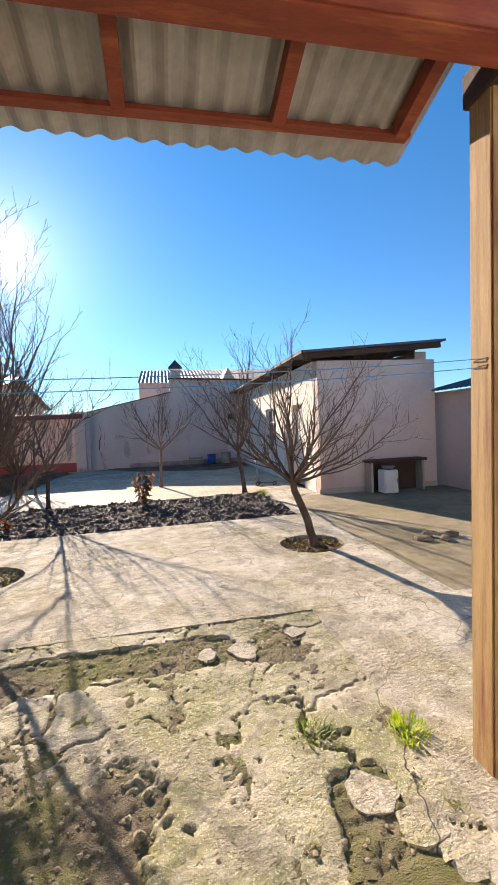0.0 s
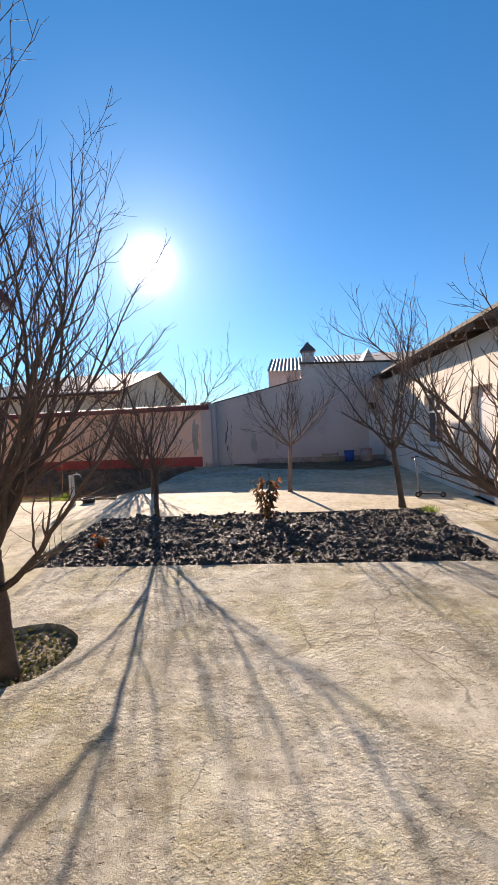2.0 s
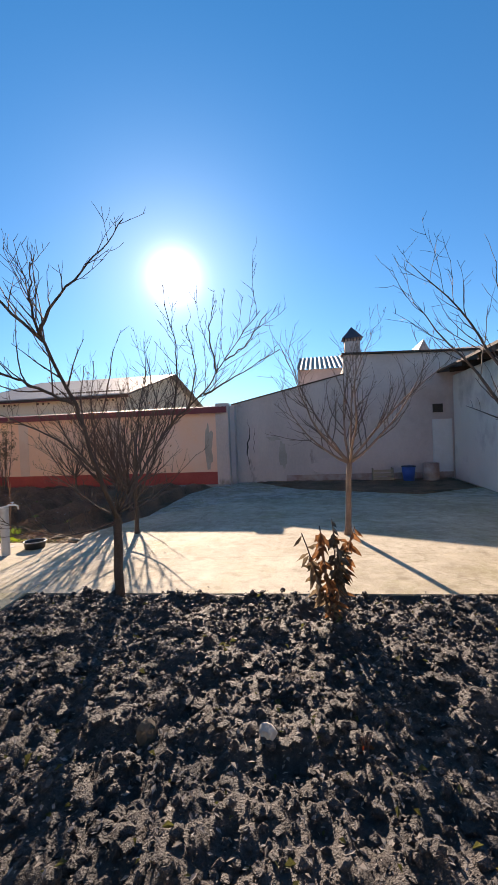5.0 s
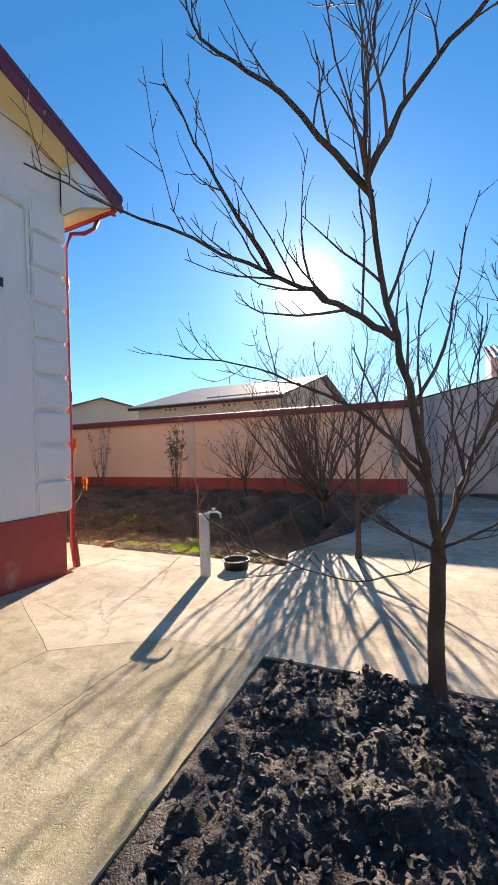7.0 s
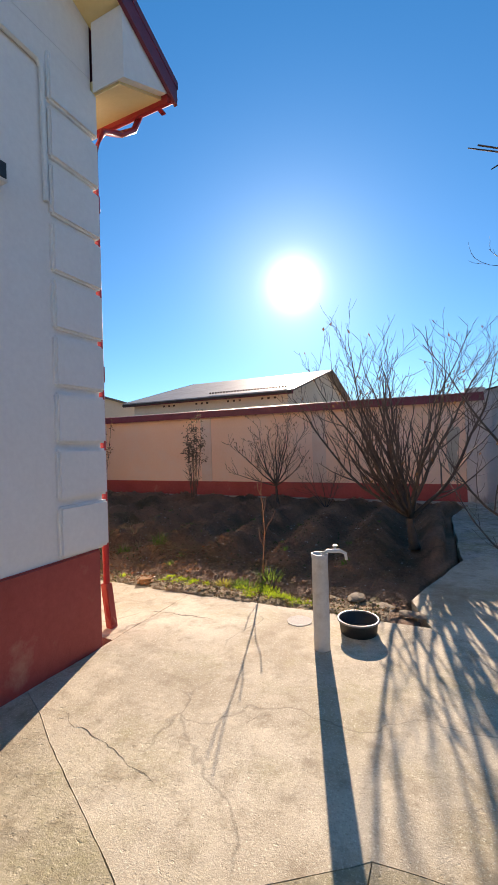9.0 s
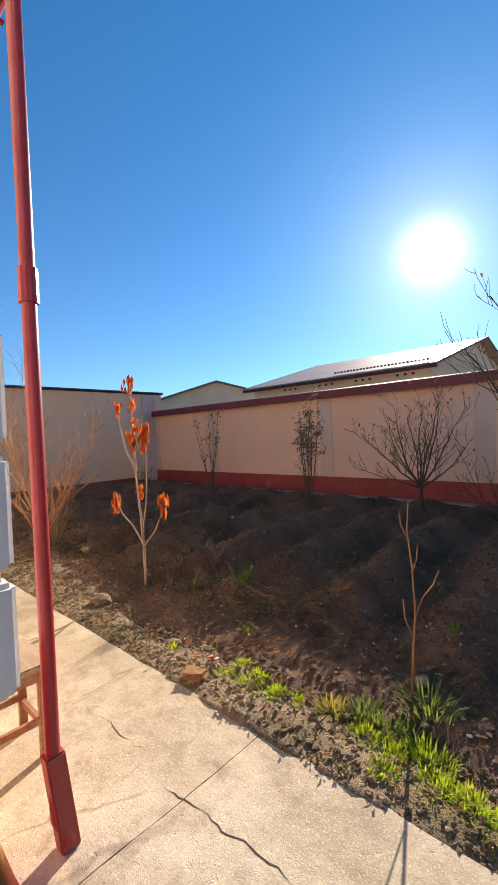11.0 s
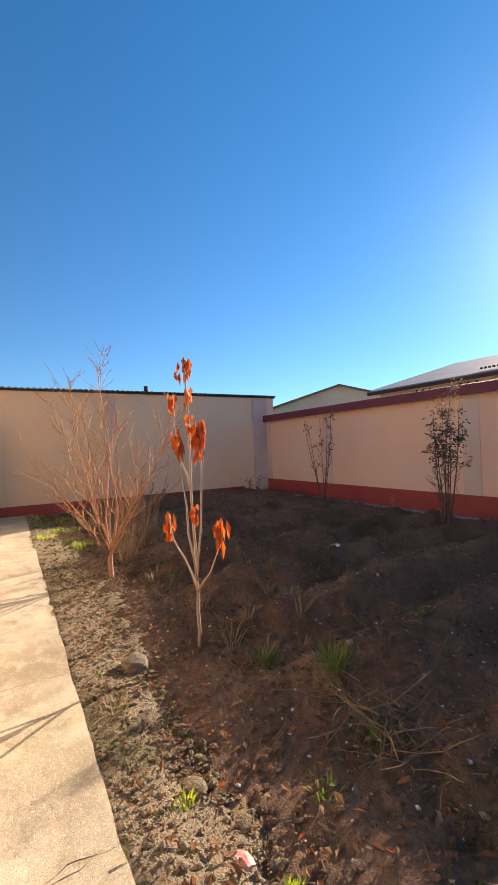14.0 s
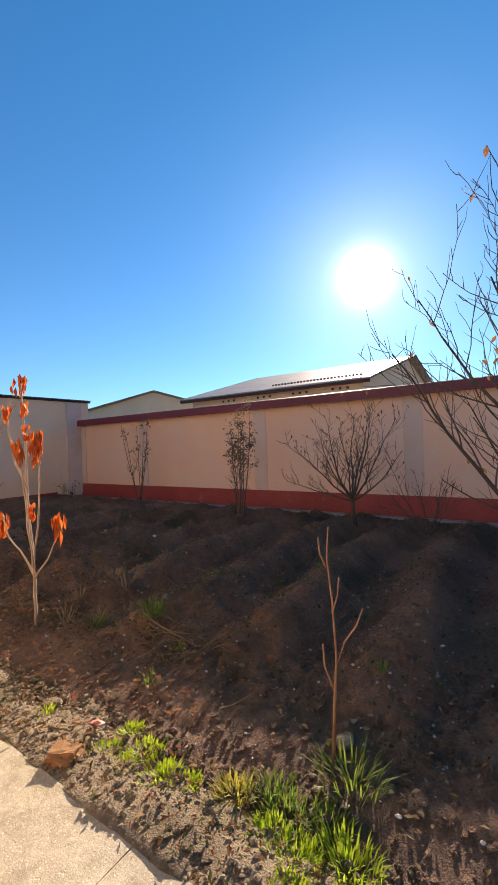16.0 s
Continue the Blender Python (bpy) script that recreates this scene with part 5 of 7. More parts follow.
bare_tree((0.70, 9.62, -0.03), 13, [(0, 0, 0), (0.01, 0.0, 0.4), (0.03, -0.03, 0.72), (0.04, -0.05, 0.86)], 0.046,
          [(0.9, -110, 22, 1.1, 0.05), (0.93, 120, 20, 0.9, 0.05), (0.95, 20, 62, 1.2, 0.03), (0.92, -30, 55, 1.3, 0.04), (0.96, 60, 66, 1.3, 0.03), (0.9, -70, 15, 0.9, 0.02)],
          "bare fruit tree with a forked trunk leaning over the dug bed", dens=1.45, limb_r=0.28, taper=0.25, l2=0.46, l3=0.17, twig_r=0.0030,
          shaped=((0.0258, [(0.04, -0.05, 0.80), (0.01, -0.33, 1.30), (-0.08, -0.47, 1.86), (-0.11, -0.86, 2.36), (-0.07, -0.98, 2.58), (-0.02, -1.04, 2.80)]),
                  (0.0152, [(-0.11, -0.86, 2.34), (0.12, -0.92, 2.60), (0.40, -0.90, 2.85), (0.60, -0.85, 3.12)]),
                  (0.0144, [(-0.10, -0.82, 2.30), (-0.35, -1.02, 2.62), (-0.62, -1.12, 2.86), (-0.72, -1.15, 3.15)]),
                  (0.0175, [(-0.08, -0.47, 1.84), (-0.28, -0.66, 1.97), (-0.51, -0.81, 2.11), (-0.97, -1.10, 2.33), (-1.45, -1.25, 2.62)]),
                  (0.0122, [(-0.51, -0.81, 2.10), (-0.62, -1.05, 2.40), (-0.78, -1.15, 2.75)]),
                  (0.0137, [(0.01, -0.30, 1.26), (-0.30, -0.42, 1.55), (-0.75, -0.50, 1.78), (-1.20, -0.62, 1.88)]),
                  (0.0205, [(0.04, -0.04, 0.80), (0.17, 0.22, 1.18), (0.42, 0.48, 1.68), (0.80, 0.42, 1.98), (1.05, 0.36, 2.30), (1.42, 0.30, 2.72)]),
                  (0.0137, [(0.42, 0.48, 1.66), (0.52, 0.40, 2.05), (0.56, 0.30, 2.45), (0.48, 0.25, 2.85)]),
                  (0.0122, [(0.80, 0.42, 1.96), (1.15, 0.30, 2.10), (1.60, 0.22, 2.32)]),
                  (0.0114, [(0.95, 0.38, 2.16), (0.92, 0.28, 2.52), (0.98, 0.22, 2.85)]),
                  (0.0106, [(0.17, 0.22, 1.18), (0.10, 0.42, 1.70), (0.16, 0.50, 2.25)]),
                  (0.0100, [(0.62, 0.46, 1.83), (0.75, 0.32, 2.20), (0.70, 0.22, 2.62)]),
                  (0.0090, [(1.05, 0.36, 2.28), (1.30, 0.20, 2.40), (1.50, 0.10, 2.62)]),
                  (0.0090, [(0.26, 0.32, 1.36), (0.40, 0.16, 1.80), (0.36, 0.04, 2.30)]),
                  (0.0046, [(0.02, -0.06, 0.76), (-0.35, -0.30, 0.70), (-0.72, -0.46, 0.82), (-1.02, -0.58, 1.02)])))
bare_tree((5.02, 10.10, -0.02), 14, [(0, 0, 0), (-0.06, 0.0, 0.5), (-0.12, 0.02, 0.95), (-0.13, 0.02, 1.05)], 0.055,
          [(0.9, -80, 42, 2.2, 0.03), (0.96, -60, 58, 2.6, 0.03), (0.98, 10, 74, 2.9, 0.01), (0.97, 70, 55, 2.4, 0.04), (0.93, 95, 48, 2.0, 0.06), (0.99, -20, 80, 2.8, 0.0), (0.95, 160, 50, 1.9, 0.05)],
          "bare fruit tree at the corner of the dug bed")
bare_tree((3.0, 12.13, -0.01), 15, [(0, 0, 0), (0.02, 0, 0.5), (0.05, -0.02, 1.0), (0.06, -0.02, 1.06)], 0.047,
          [(0.96, -90, 34, 1.9, 0.05), (0.98, -70, 50, 2.1, 0.03), (0.99, 30, 76, 2.1, 0.0), (0.97, 88, 30, 1.9, 0.06), (0.96, 75, 52, 2.0, 0.03), (0.98, 170, 48, 1.7, 0.03), (0.9, -100, 18, 1.5, 0.06), (0.97, -30, 60, 1.9, 0.02)],
          "small bare tree with a pale trunk growing through the paving", bark=M_GREYBARK, dens=1.15)
bare_tree((-0.29, 12.2, -0.02), 16, [(0, 0, 0), (0.01, 0, 0.4), (0.02, 0, 0.9), (0.03, 0.02, 1.5)], 0.035,
          [(0.95, 0, 84, 1.9, 0.0), (0.8, -70, 60, 1.4, 0.03), (0.75, 80, 58, 1.5, 0.03), (0.5, -100, 42, 1.2, 0.06), (0.45, 110, 30, 1.2, 0.08), (0.35, 60, 25, 1.3, 0.04), (0.3, -60, 22, 1.0, 0.05), (0.6, 170, 50, 1.2, 0.02)],
          "slender bare young tree beside the garden edge", dens=0.9)
bare_tree((-1.25, 14.1, -0.02), 17, [(0, 0, 0), (-0.03, 0, 0.25), (-0.05, 0, 0.42)], 0.06,
          [(0.9, -60, 62, 2.2, 0.03), (0.95, 40, 66, 2.7, 0.02), (0.9, 90, 52, 2.4, 0.05), (0.95, -110, 55, 1.9, 0.05), (0.98, 0, 76, 2.6, 0.0), (0.9, 150, 50, 2.2, 0.04), (0.93, -160, 55, 2.2, 0.03), (0.97, 75, 68, 2.5, 0.0), (0.9, -82, 46, 1.7, 0.05), (0.93, -55, 50, 1.8, 0.04), (0.95, -130, 42, 2.3, 0.05), (0.93, 178, 44, 2.2, 0.05), (0.95, -100, 34, 2.3, 0.06), (0.92, -88, 58, 2.5, 0.03), (0.94, -120, 62, 2.5, 0.02)],
          "many-stemmed bare quince with a few dry leaves", dens=1.15, leaves=(M_LEAFBROWN, 0.07, 0.06))


# shrubs of the garden
def shrub(at, seed, stems, height, spread, label, mat, leaf=None, leaf_n=0, leaf_len=0.05, leaf_lo=0.4, r=0.008, branch=5, group="", cluster=False, blen=0.45, name="shrub", wig=0.10):
    rng = random.Random(seed)
    t = thing(name, at, label, name, group)
    o = Vector(at)
    bm = bmesh.new()
    spots = []
    for s in range(stems):
        az = s / stems * math.tau + rng.uniform(-0.4, 0.4)
        lean = spread * rng.uniform(0.3, 1.0)
        h = height * rng.uniform(0.6, 1.0)
        d = Vector((math.cos(az) * lean, math.sin(az) * lean, 1))
        st = o + Vector((math.cos(az), math.sin(az), 0)) * 0.03
        st.z = o.z
        pts, _ = bend(st, d, h, 8, rng, wig, 0.03)
        tube(bm, pts, [r * (1.0 - 0.8 * i / 8) for i in range(9)], 5, False)
        for k in range(branch):
            u = rng.uniform(0.2, 0.95)
            q, dd = along(pts, u)
            L = height * blen * rng.uniform(0.3, 1.0) * (1.1 - u)
            b2, _ = bend(q, side_way(dd, radians(rng.uniform(25, 55)), rng, 0.2), L, 4, rng, 0.16, 0.05)
            tube(bm, b2, [r * 0.45 * (1 - 0.7 * i / 4) for i in range(5)], 4, False)
            for _ in range(2):
                q3, d3 = along(b2, rng.uniform(0.3, 0.95))
                b3, _ = bend(q3, side_way(d3, 0.7, rng), L * 0.4, 3, rng, 0.2, 0.04)
                tube(bm, b3, [r * 0.25] * 4, 3, False)
            spots += [(q2, u) for q2 in b2[1:]]
        spots += [(p, i / 8) for i, p in enumerate(pts)]
    part("stem_clump", bm, mat, t, "bare stems", True)
    if leaf and leaf_n:
        lf = bmesh.new()
        hi = [p for p, u in spots if p.z - o.z > leaf_lo * height]
        for _ in range(leaf_n):
            p = rng.choice(hi) + Vector((rng.gauss(0, 1), rng.gauss(0, 1), rng.gauss(0, 1))) * 0.04
            add_leaf(lf, p, Vector((rng.uniform(-1, 1), rng.uniform(-1, 1), rng.uniform(-0.7, 0.5))), leaf_len * rng.uniform(0.7, 1.3), leaf_len * 0.45, rng, 0.2)
        part("foliage", lf, leaf, t)
    return t


shrub((-6.43, 16.78, -0.02), 31, 7, 2.35, 0.13, "narrow shrub with dull brown-green leaves on bare stems", M_TWIG, M_LEAFDULL, 620, 0.06, 0.45, 0.013, 9, blen=0.24, wig=0.06)
bare_tree((-4.38, 17.15, -0.02), 32, [(0, 0, 0), (-0.03, 0, 0.25), (-0.05, 0.0, 0.52)], 0.034,
          [(0.95, -85, 32, 1.5, 0.05), (0.9, -95, 8, 1.2, 0.03), (0.97, -60, 50, 1.6, 0.05), (0.98, -20, 66, 1.6, 0.03), (0.97, 20, 72, 1.6, 0.02), (0.96, 60, 58, 1.6, 0.04), (0.95, 90, 40, 1.5, 0.06), (0.9, 100, 20, 1.2, 0.06), (0.96, 160, 50, 1.3, 0.04), (0.96, -150, 55, 1.3, 0.04)],
          "small spreading tree with a few brown leaves by the garden wall", dens=1.2, l2=0.5, l3=0.26, leaves=(M_LEAFBROWN, 0.30, 0.065), group="", limb_r=0.62, twig_r=0.004)
shrub((-10.24, 17.65, -0.02), 33, 6, 2.6, 0.28, "thin whippy shrub with a few leaves", M_TWIG, M_LEAFBROWN, 70, 0.075, 0.5, 0.012, 5, blen=0.32, wig=0.06)
bare_tree((-7.45, 12.22, -0.05), 34, [(0, 0, 0), (-0.03, 0, 0.2), (-0.04, 0.01, 0.36)], 0.030,
          [(0.95, -120, 66, 2.2, 0.0), (0.97, -60, 74, 2.3, -0.01), (0.9, -95, 48, 1.8, 0.03), (0.92, 80, 55, 1.5, 0.03), (0.9, 140, 55, 1.6, 0.03), (0.95, 20, 64, 1.8, 0.0), (0.85, -150, 48, 1.4, 0.06), (0.8, 60, 42, 1.1, 0.05), (0.75, -70, 36, 1.1, 0.06), (0.8, 170, 40, 1.0, 0.06)],
          "bushy young tree with pale reddish bare stems", bark=M_REDTWIG, twig=M_REDTWIG, dens=1.5, l2=0.45, l3=0.25, leaves=(M_LEAFRED, 0.01, 0.08), group="saplings", twig_r=0.0036)
shrub((-7.9, 12.5, -0.05), 35, 26, 0.85, 0.6, "tangle of dry weed stalks", M_DRYGRASS, None, 0, r=0.004, branch=5, name="weeds")
shrub((-8.6, 12.9, -0.05), 36, 9, 1.35, 0.6, "low spreading bare shrub", M_TWIG, None, 0, r=0.009, branch=9)
shrub((-11.35, 16.3, -0.03), 37, 7, 0.95, 0.25, "dry weed stalks", M_DRYGRASS, None, 0, r=0.005, branch=3, name="weeds")
shrub((-10.8, 13.6, -0.03), 38, 8, 1.0, 0.8, "low bare shrub before the shed wall", M_TWIG, None, 0, r=0.009, branch=8)
shrub((-12.9, 17.4, -0.03), 39, 8, 0.7, 0.7, "withered weed clump in the garden corner", M_TWIG, M_LEAFDARK, 60, 0.06, 0.2, 0.006, 4, name="weeds")
shrub((-3.3, 17.3, -0.02), 40, 6, 1.5, 0.9, "bare arching shrub by the garden wall", M_TWIG, None, 0, r=0.009, branch=9, blen=0.5)


# sumac-like sapling with hanging rust leaves
def rust_sapling(at):
    rng = random.Random(5)
    t = thing("sapling", at, "pale sapling with hanging clusters of rust-red dead leaves", "sapling")
    o = Vector(at)
    stems = ([(0, 0, 0), (-0.01, 0.0, 0.30), (-0.02, 0.0, 0.52), (-0.10, 0.02, 0.95), (-0.14, 0.03, 1.4), (-0.17, 0.03, 1.95), (-0.19, 0.03, 2.22)],
             [(-0.02, 0, 0.5), (0.05, 0.02, 0.9), (0.08, 0.03, 1.35), (0.07, 0.03, 1.72)],
             [(-0.01, 0, 0.45), (-0.15, -0.04, 0.66), (-0.30, -0.07, 0.78), (-0.38, -0.08, 0.98)],
             [(-0.01, 0, 0.42), (0.14, 0.05, 0.6), (0.22, 0.08, 0.78), (0.24, 0.08, 0.98)],
             [(-0.12, 0.02, 1.2), (-0.24, -0.02, 1.45), (-0.32, -0.03, 1.72), (-0.34, -0.03, 1.98)],
             [(0.0, 0, 0.52), (0.10, -0.1, 0.9), (0.13, -0.14, 1.3), (0.12, -0.15, 1.62)])
    for i, s in enumerate(stems):
        bm = bmesh.new()
        pts = [o + Vector(p) * 0.96 for p in s]
        fine = []
        for a, b in zip(pts, pts[1:]):
            fine += [a, a.lerp(b, 0.5) + Vector((rng.uniform(-1, 1), rng.uniform(-1, 1), 0)) * 0.008]
        fine.append(pts[-1])
        r0 = 0.015 if i == 0 else 0.0095
        tube(bm, fine, [r0 * (1 - 0.6 * k / (len(fine) - 1)) for k in range(len(fine))], 7)
        part("stem", bm, M_PALEBARK, t, "", True)
    clusters = [((-0.19, 0.03, 2.26), 9, 0.26), ((-0.17, 0.03, 2.02), 9, 0.24), ((0.07, 0.03, 1.74), 14, 0.34), ((0.03, 0.03, 1.62), 10, 0.3), ((0.12, -0.15, 1.66), 12, 0.32),
                ((-0.34, -0.03, 2.0), 9, 0.24), ((-0.10, 0.02, 1.78), 7, 0.2), ((-0.38, -0.08, 1.0), 10, 0.26), ((0.24, 0.08, 1.0), 12, 0.34), ((-0.02, 0.0, 1.1), 7, 0.2), ((-0.4, -0.09, 0.86), 5, 0.14)]
    for c, n, L in clusters:
        lf = bmesh.new()
        for _ in range(int(n * 1.5)):
            p = o + Vector(c) * 0.96 + Vector((rng.gauss(0, 0.022), rng.gauss(0, 0.022), rng.uniform(-L * 0.45, 0.02)))
            add_leaf(lf, p, Vector((rng.uniform(-0.35, 0.35), rng.uniform(-0.35, 0.35), -1)), L * rng.uniform(0.3, 0.5), 0.034, rng, 0.6, 0.5)
        part("foliage", lf, M_LEAFRED, t, "hanging rust-red dead leaves")


rust_sapling((-5.41, 12.42, -0.04))
# thin reddish sapling near the tap
ts = thing("sapling", (-2.66, 12.31, -0.05), "thin reddish bare sapling in the soil", "sapling")
for s in ([(0, 0, 0), (0.015, 0, 0.28), (0.035, 0.0, 0.52), (0.02, 0.01, 0.76), (0.0, 0.01, 0.95), (0.012, 0.01, 1.1)], [(0.033, 0, 0.48), (0.075, 0.0, 0.60), (0.13, 0.01, 0.68), (0.16, 0.01, 0.76)], [(0.022, 0, 0.72), (0.05, 0.0, 0.80), (0.06, 0.0, 0.88)], [(0.0, 0, 0.92), (-0.03, 0.0, 0.98), (-0.035, 0.0, 1.05)], [(0.02, 0, 0.36), (-0.03, 0.01, 0.46), (-0.035, 0.01, 0.56)]):
    bm = bmesh.new()
    pts = [Vector(ts.location) + Vector(p) for p in s]
    tube(bm, pts, [0.0085 * (1 - 0.6 * k / (len(pts) - 1)) if s[0] == (0, 0, 0) else 0.0038 for k in range(len(pts))], 6)
    part("stem", bm, M_REDTWIG, ts, "", True)


# broad-leaved plants in the dug bed
def broad_plant(at, seed, height, n, label, mats, leaf_len):
    rng = random.Random(seed)
    t = thing("plant", at, label, "plant", "withered plants in the bed")
    o = Vector(at)
    for k in range(5):
        bm = bmesh.new()
        az = k * 1.3 + rng.random()
        pts, _ = bend(o, Vector((math.cos(az) * 0.22, math.sin(az) * 0.22, 1)), height * rng.uniform(0.75, 1.0), 6, rng, 0.08, 0.02)
        tube(bm, pts, [0.011 * (1 - 0.6 * i / 6) for i in range(7)], 6)
        part("stem", bm, M_TWIG, t, "", True)
        lf = bmesh.new()
        for _ in range(n):
            q, dd = along(pts, rng.uniform(0.18, 1.0))
            w = side_way(dd, radians(rng.uniform(50, 95)), rng, 0.1)
            add_leaf(lf, q, w, leaf_len * rng.uniform(0.6, 1.2), leaf_len * 0.34, rng, rng.uniform(0.6, 1.7), 0.35)
        part("foliage", lf, mats[k % len(mats)], t)


broad_plant((2.70, 9.28, -0.05), 51, 0.92, 34, "withered laurel with drooping curled brown leaves in the bed", (M_LEAFBROWN, M_LEAFDARK, M_LEAFDULL), 0.14)
broad_plant((0.47, 7.92, -0.06), 52, 0.30, 7, "small withered plant with orange-brown leaves in the bed", (M_LEAFBROWN, M_LEAFBROWN, M_LEAFRED), 0.11)
broad_plant((2.8, 7.93, -0.05), 53, 0.11, 3, "dead orange leafy sprig lying in the bed", (M_LEAFBROWN, M_LEAFRED), 0.07)

# scattered small matter, each kind one joined mesh
ICO = bmesh.new()
bmesh.ops.create_icosphere(ICO, subdivisions=1, radius=1.0)
ICO_V = np.array([v.co[:] for v in ICO.verts])
ICO_F = np.array([[v.index for v in f.verts] for f in ICO.faces])
ICO.free()


def scatter_lumps(name, spots, mat, label, category, flat=0.7, seed=1):
    """spots: rows of x, y, z, radius."""
    r = np.random.RandomState(seed)
    spots = np.array(spots)
    n = len(spots)
    k = len(ICO_V)
    jit = 1 + r.uniform(-0.35, 0.35, (n, k, 1))
    v = ICO_V[None] * jit
    a = r.uniform(0, math.tau, n)
    c, s = np.cos(a)[:, None], np.sin(a)[:, None]
    sx, sy, sz = r.uniform(0.7, 1.3, (n, 1)), r.uniform(0.7, 1.3, (n, 1)), flat * r.uniform(0.6, 1.2, (n, 1))
    x, y, z = v[..., 0] * sx, v[..., 1] * sy, v[..., 2] * sz
    p = np.stack([x * c - y * s, x * s + y * c, z], -1) * spots[:, 3][:, None, None] + spots[:, None, :3]
    f = (ICO_F[None] + (np.arange(n) * k)[:, None, None]).reshape(-1, 3)
    me = bpy.data.meshes.new(name)
    me.from_pydata(p.reshape(-1, 3).tolist(), [], f.tolist())
    me.materials.append(mat)
    return tagged(new(name, me), label, category, kind="stuff")


def scatter_leaves(name, spots, mat, label, category, seed=1, curl=0.5):
    """spots: rows of x, y, z, length; bent diamond leaves of four faces."""
    r = random.Random(seed)
    vs, fs = [], []
    for x, y, z, L in spots:
        a, t = r.uniform(0, math.tau), r.uniform(-0.5, 0.5)
        d = Vector((math.cos(a), math.sin(a), t))
        s = Vector((-math.sin(a), math.cos(a), r.uniform(-0.6, 0.6)))
        o = Vector((x, y, z))
        w = L * r.uniform(0.35, 0.6)
        up = Vector((0, 0, L * curl * r.uniform(0.1, 0.6)))
        b = len(vs)
        for q in (o, o + d * L * 0.5 + s * w * 0.5 + up, o + d * L * 0.5, o + d * L * 0.5 - s * w * 0.5 + up, o + d * L + up * 0.5):
            vs.append(q[:])
        fs += [(b, b + 2, b + 1), (b, b + 3, b + 2), (b + 1, b + 2, b + 4), (b + 2, b + 3, b + 4)]
    me = bpy.data.meshes.new(name)
    me.from_pydata(vs, [], fs)
    me.materials.append(mat)
    return tagged(new(name, me), label, category, kind="stuff")


def scatter_stalks(name, spots, mat, label, category, seed=1, flat=0.8):
    """spots: rows of x, y, z, length; thin bent stalks of three sides."""
    r = random.Random(seed)
    bm = bmesh.new()
    for x, y, z, L in spots:
        a = r.uniform(0, math.tau)
        d = Vector((math.cos(a), math.sin(a), 1 - flat * r.uniform(0.4, 1.2)))
        pts, _ = bend(Vector((x, y, z)), d, L, 3, r, 0.3, 0.0)
        tube(bm, pts, [0.0028, 0.0024, 0.002, 0.001], 3, False)
    return tagged(part(name, bm, mat), label, category, kind="stuff")


R7 = np.random.RandomState(4)


def bed_spots(n, lo, hi, sink=0.3):
    out = []
    while len(out) < n:
        x, y = R7.uniform(-0.2, 5.4), R7.uniform(7.1, 9.9)
        if in_bed(x, y):
            r = lo + (hi - lo) * R7.random_sample() ** 2.5
            out.append((x, y, bed_z(x, y) + r * sink, r))
    return out


def garden_spots(n, lo, hi, x0, x1, y0, y1, sink=0.3, power=2.5):
    out = []
    while len(out) < n:
        x, y = R7.uniform(x0, x1), R7.uniform(y0, y1)
        z = garden_z(x, y)
        if z > -0.13:
            r = lo + (hi - lo) * R7.random_sample() ** power
            out.append((x, y, z + r * sink, r))
    return out


scatter_lumps("bed_clods", bed_spots(12000, 0.005, 0.034), M_BED, "crumbly dark clods of dug earth", "soil clods", 0.8, 2)
scatter_leaves("bed_litter", bed_spots(12000, 0.008, 0.038, 0.6), M_LITTER, "pale dead leaf scraps among the clods", "leaf litter", 3)
scatter_leaves("bed_weeds", bed_spots(500, 0.02, 0.06, 0.6), M_LEAFGREEN, "small dull weeds in the bed", "weeds", 4, 0.9)
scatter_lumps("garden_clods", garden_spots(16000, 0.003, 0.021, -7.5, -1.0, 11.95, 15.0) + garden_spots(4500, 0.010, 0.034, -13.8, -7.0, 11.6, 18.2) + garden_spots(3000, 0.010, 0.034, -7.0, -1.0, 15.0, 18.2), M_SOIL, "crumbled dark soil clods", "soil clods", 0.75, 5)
def verge_spots(n, lo, hi, up=0.012):
    return [(x, y, z + up, r) for x, y, z, r in garden_spots(n, lo, hi, -9.0, -1.3, 11.56, 12.05)]


scatter_lumps("verge_crumbs", verge_spots(4200, 0.003, 0.020), M_VERGE, "crumbs of brown earth along the path edge", "soil crumbs", 0.8, 15)
scatter_leaves("verge_litter", verge_spots(3200, 0.010, 0.034, 0.016), M_LEAFBROWN, "brown leaf scraps along the path edge", "leaf litter", 16)
scatter_leaves("verge_weeds", verge_spots(1500, 0.012, 0.035, 0.016), M_WEED, "tiny weeds along the path edge", "weeds", 17, 1.0)
scatter_lumps("edge_gravel", verge_spots(1300, 0.002, 0.011, 0.014), M_GRAVEL, "grey gravel and crumbs along the path edge", "gravel", 0.8, 6)
scatter_lumps("garden_crumbs", garden_spots(1500, 0.004, 0.014, -9.0, -1.2, 11.7, 16.0), M_PALESTONE, "pale scraps of mortar and pebbles on the soil", "pebbles", 0.6, 33)
scatter_lumps("garden_pebbles", garden_spots(1300, 0.005, 0.019, -11.0, -1.2, 11.7, 17.0), M_STONE, "scattered pale pebbles on the soil", "pebbles", 0.7, 7)
scatter_leaves("garden_litter", garden_spots(1500, 0.02, 0.06, -8.0, -3.4, 11.65, 12.9, 0.5) + garden_spots(420, 0.02, 0.05, -13.5, -1.2, 11.8, 17.5, 0.5), M_LEAFBROWN, "fallen brown leaves on the soil", "leaf litter", 8)
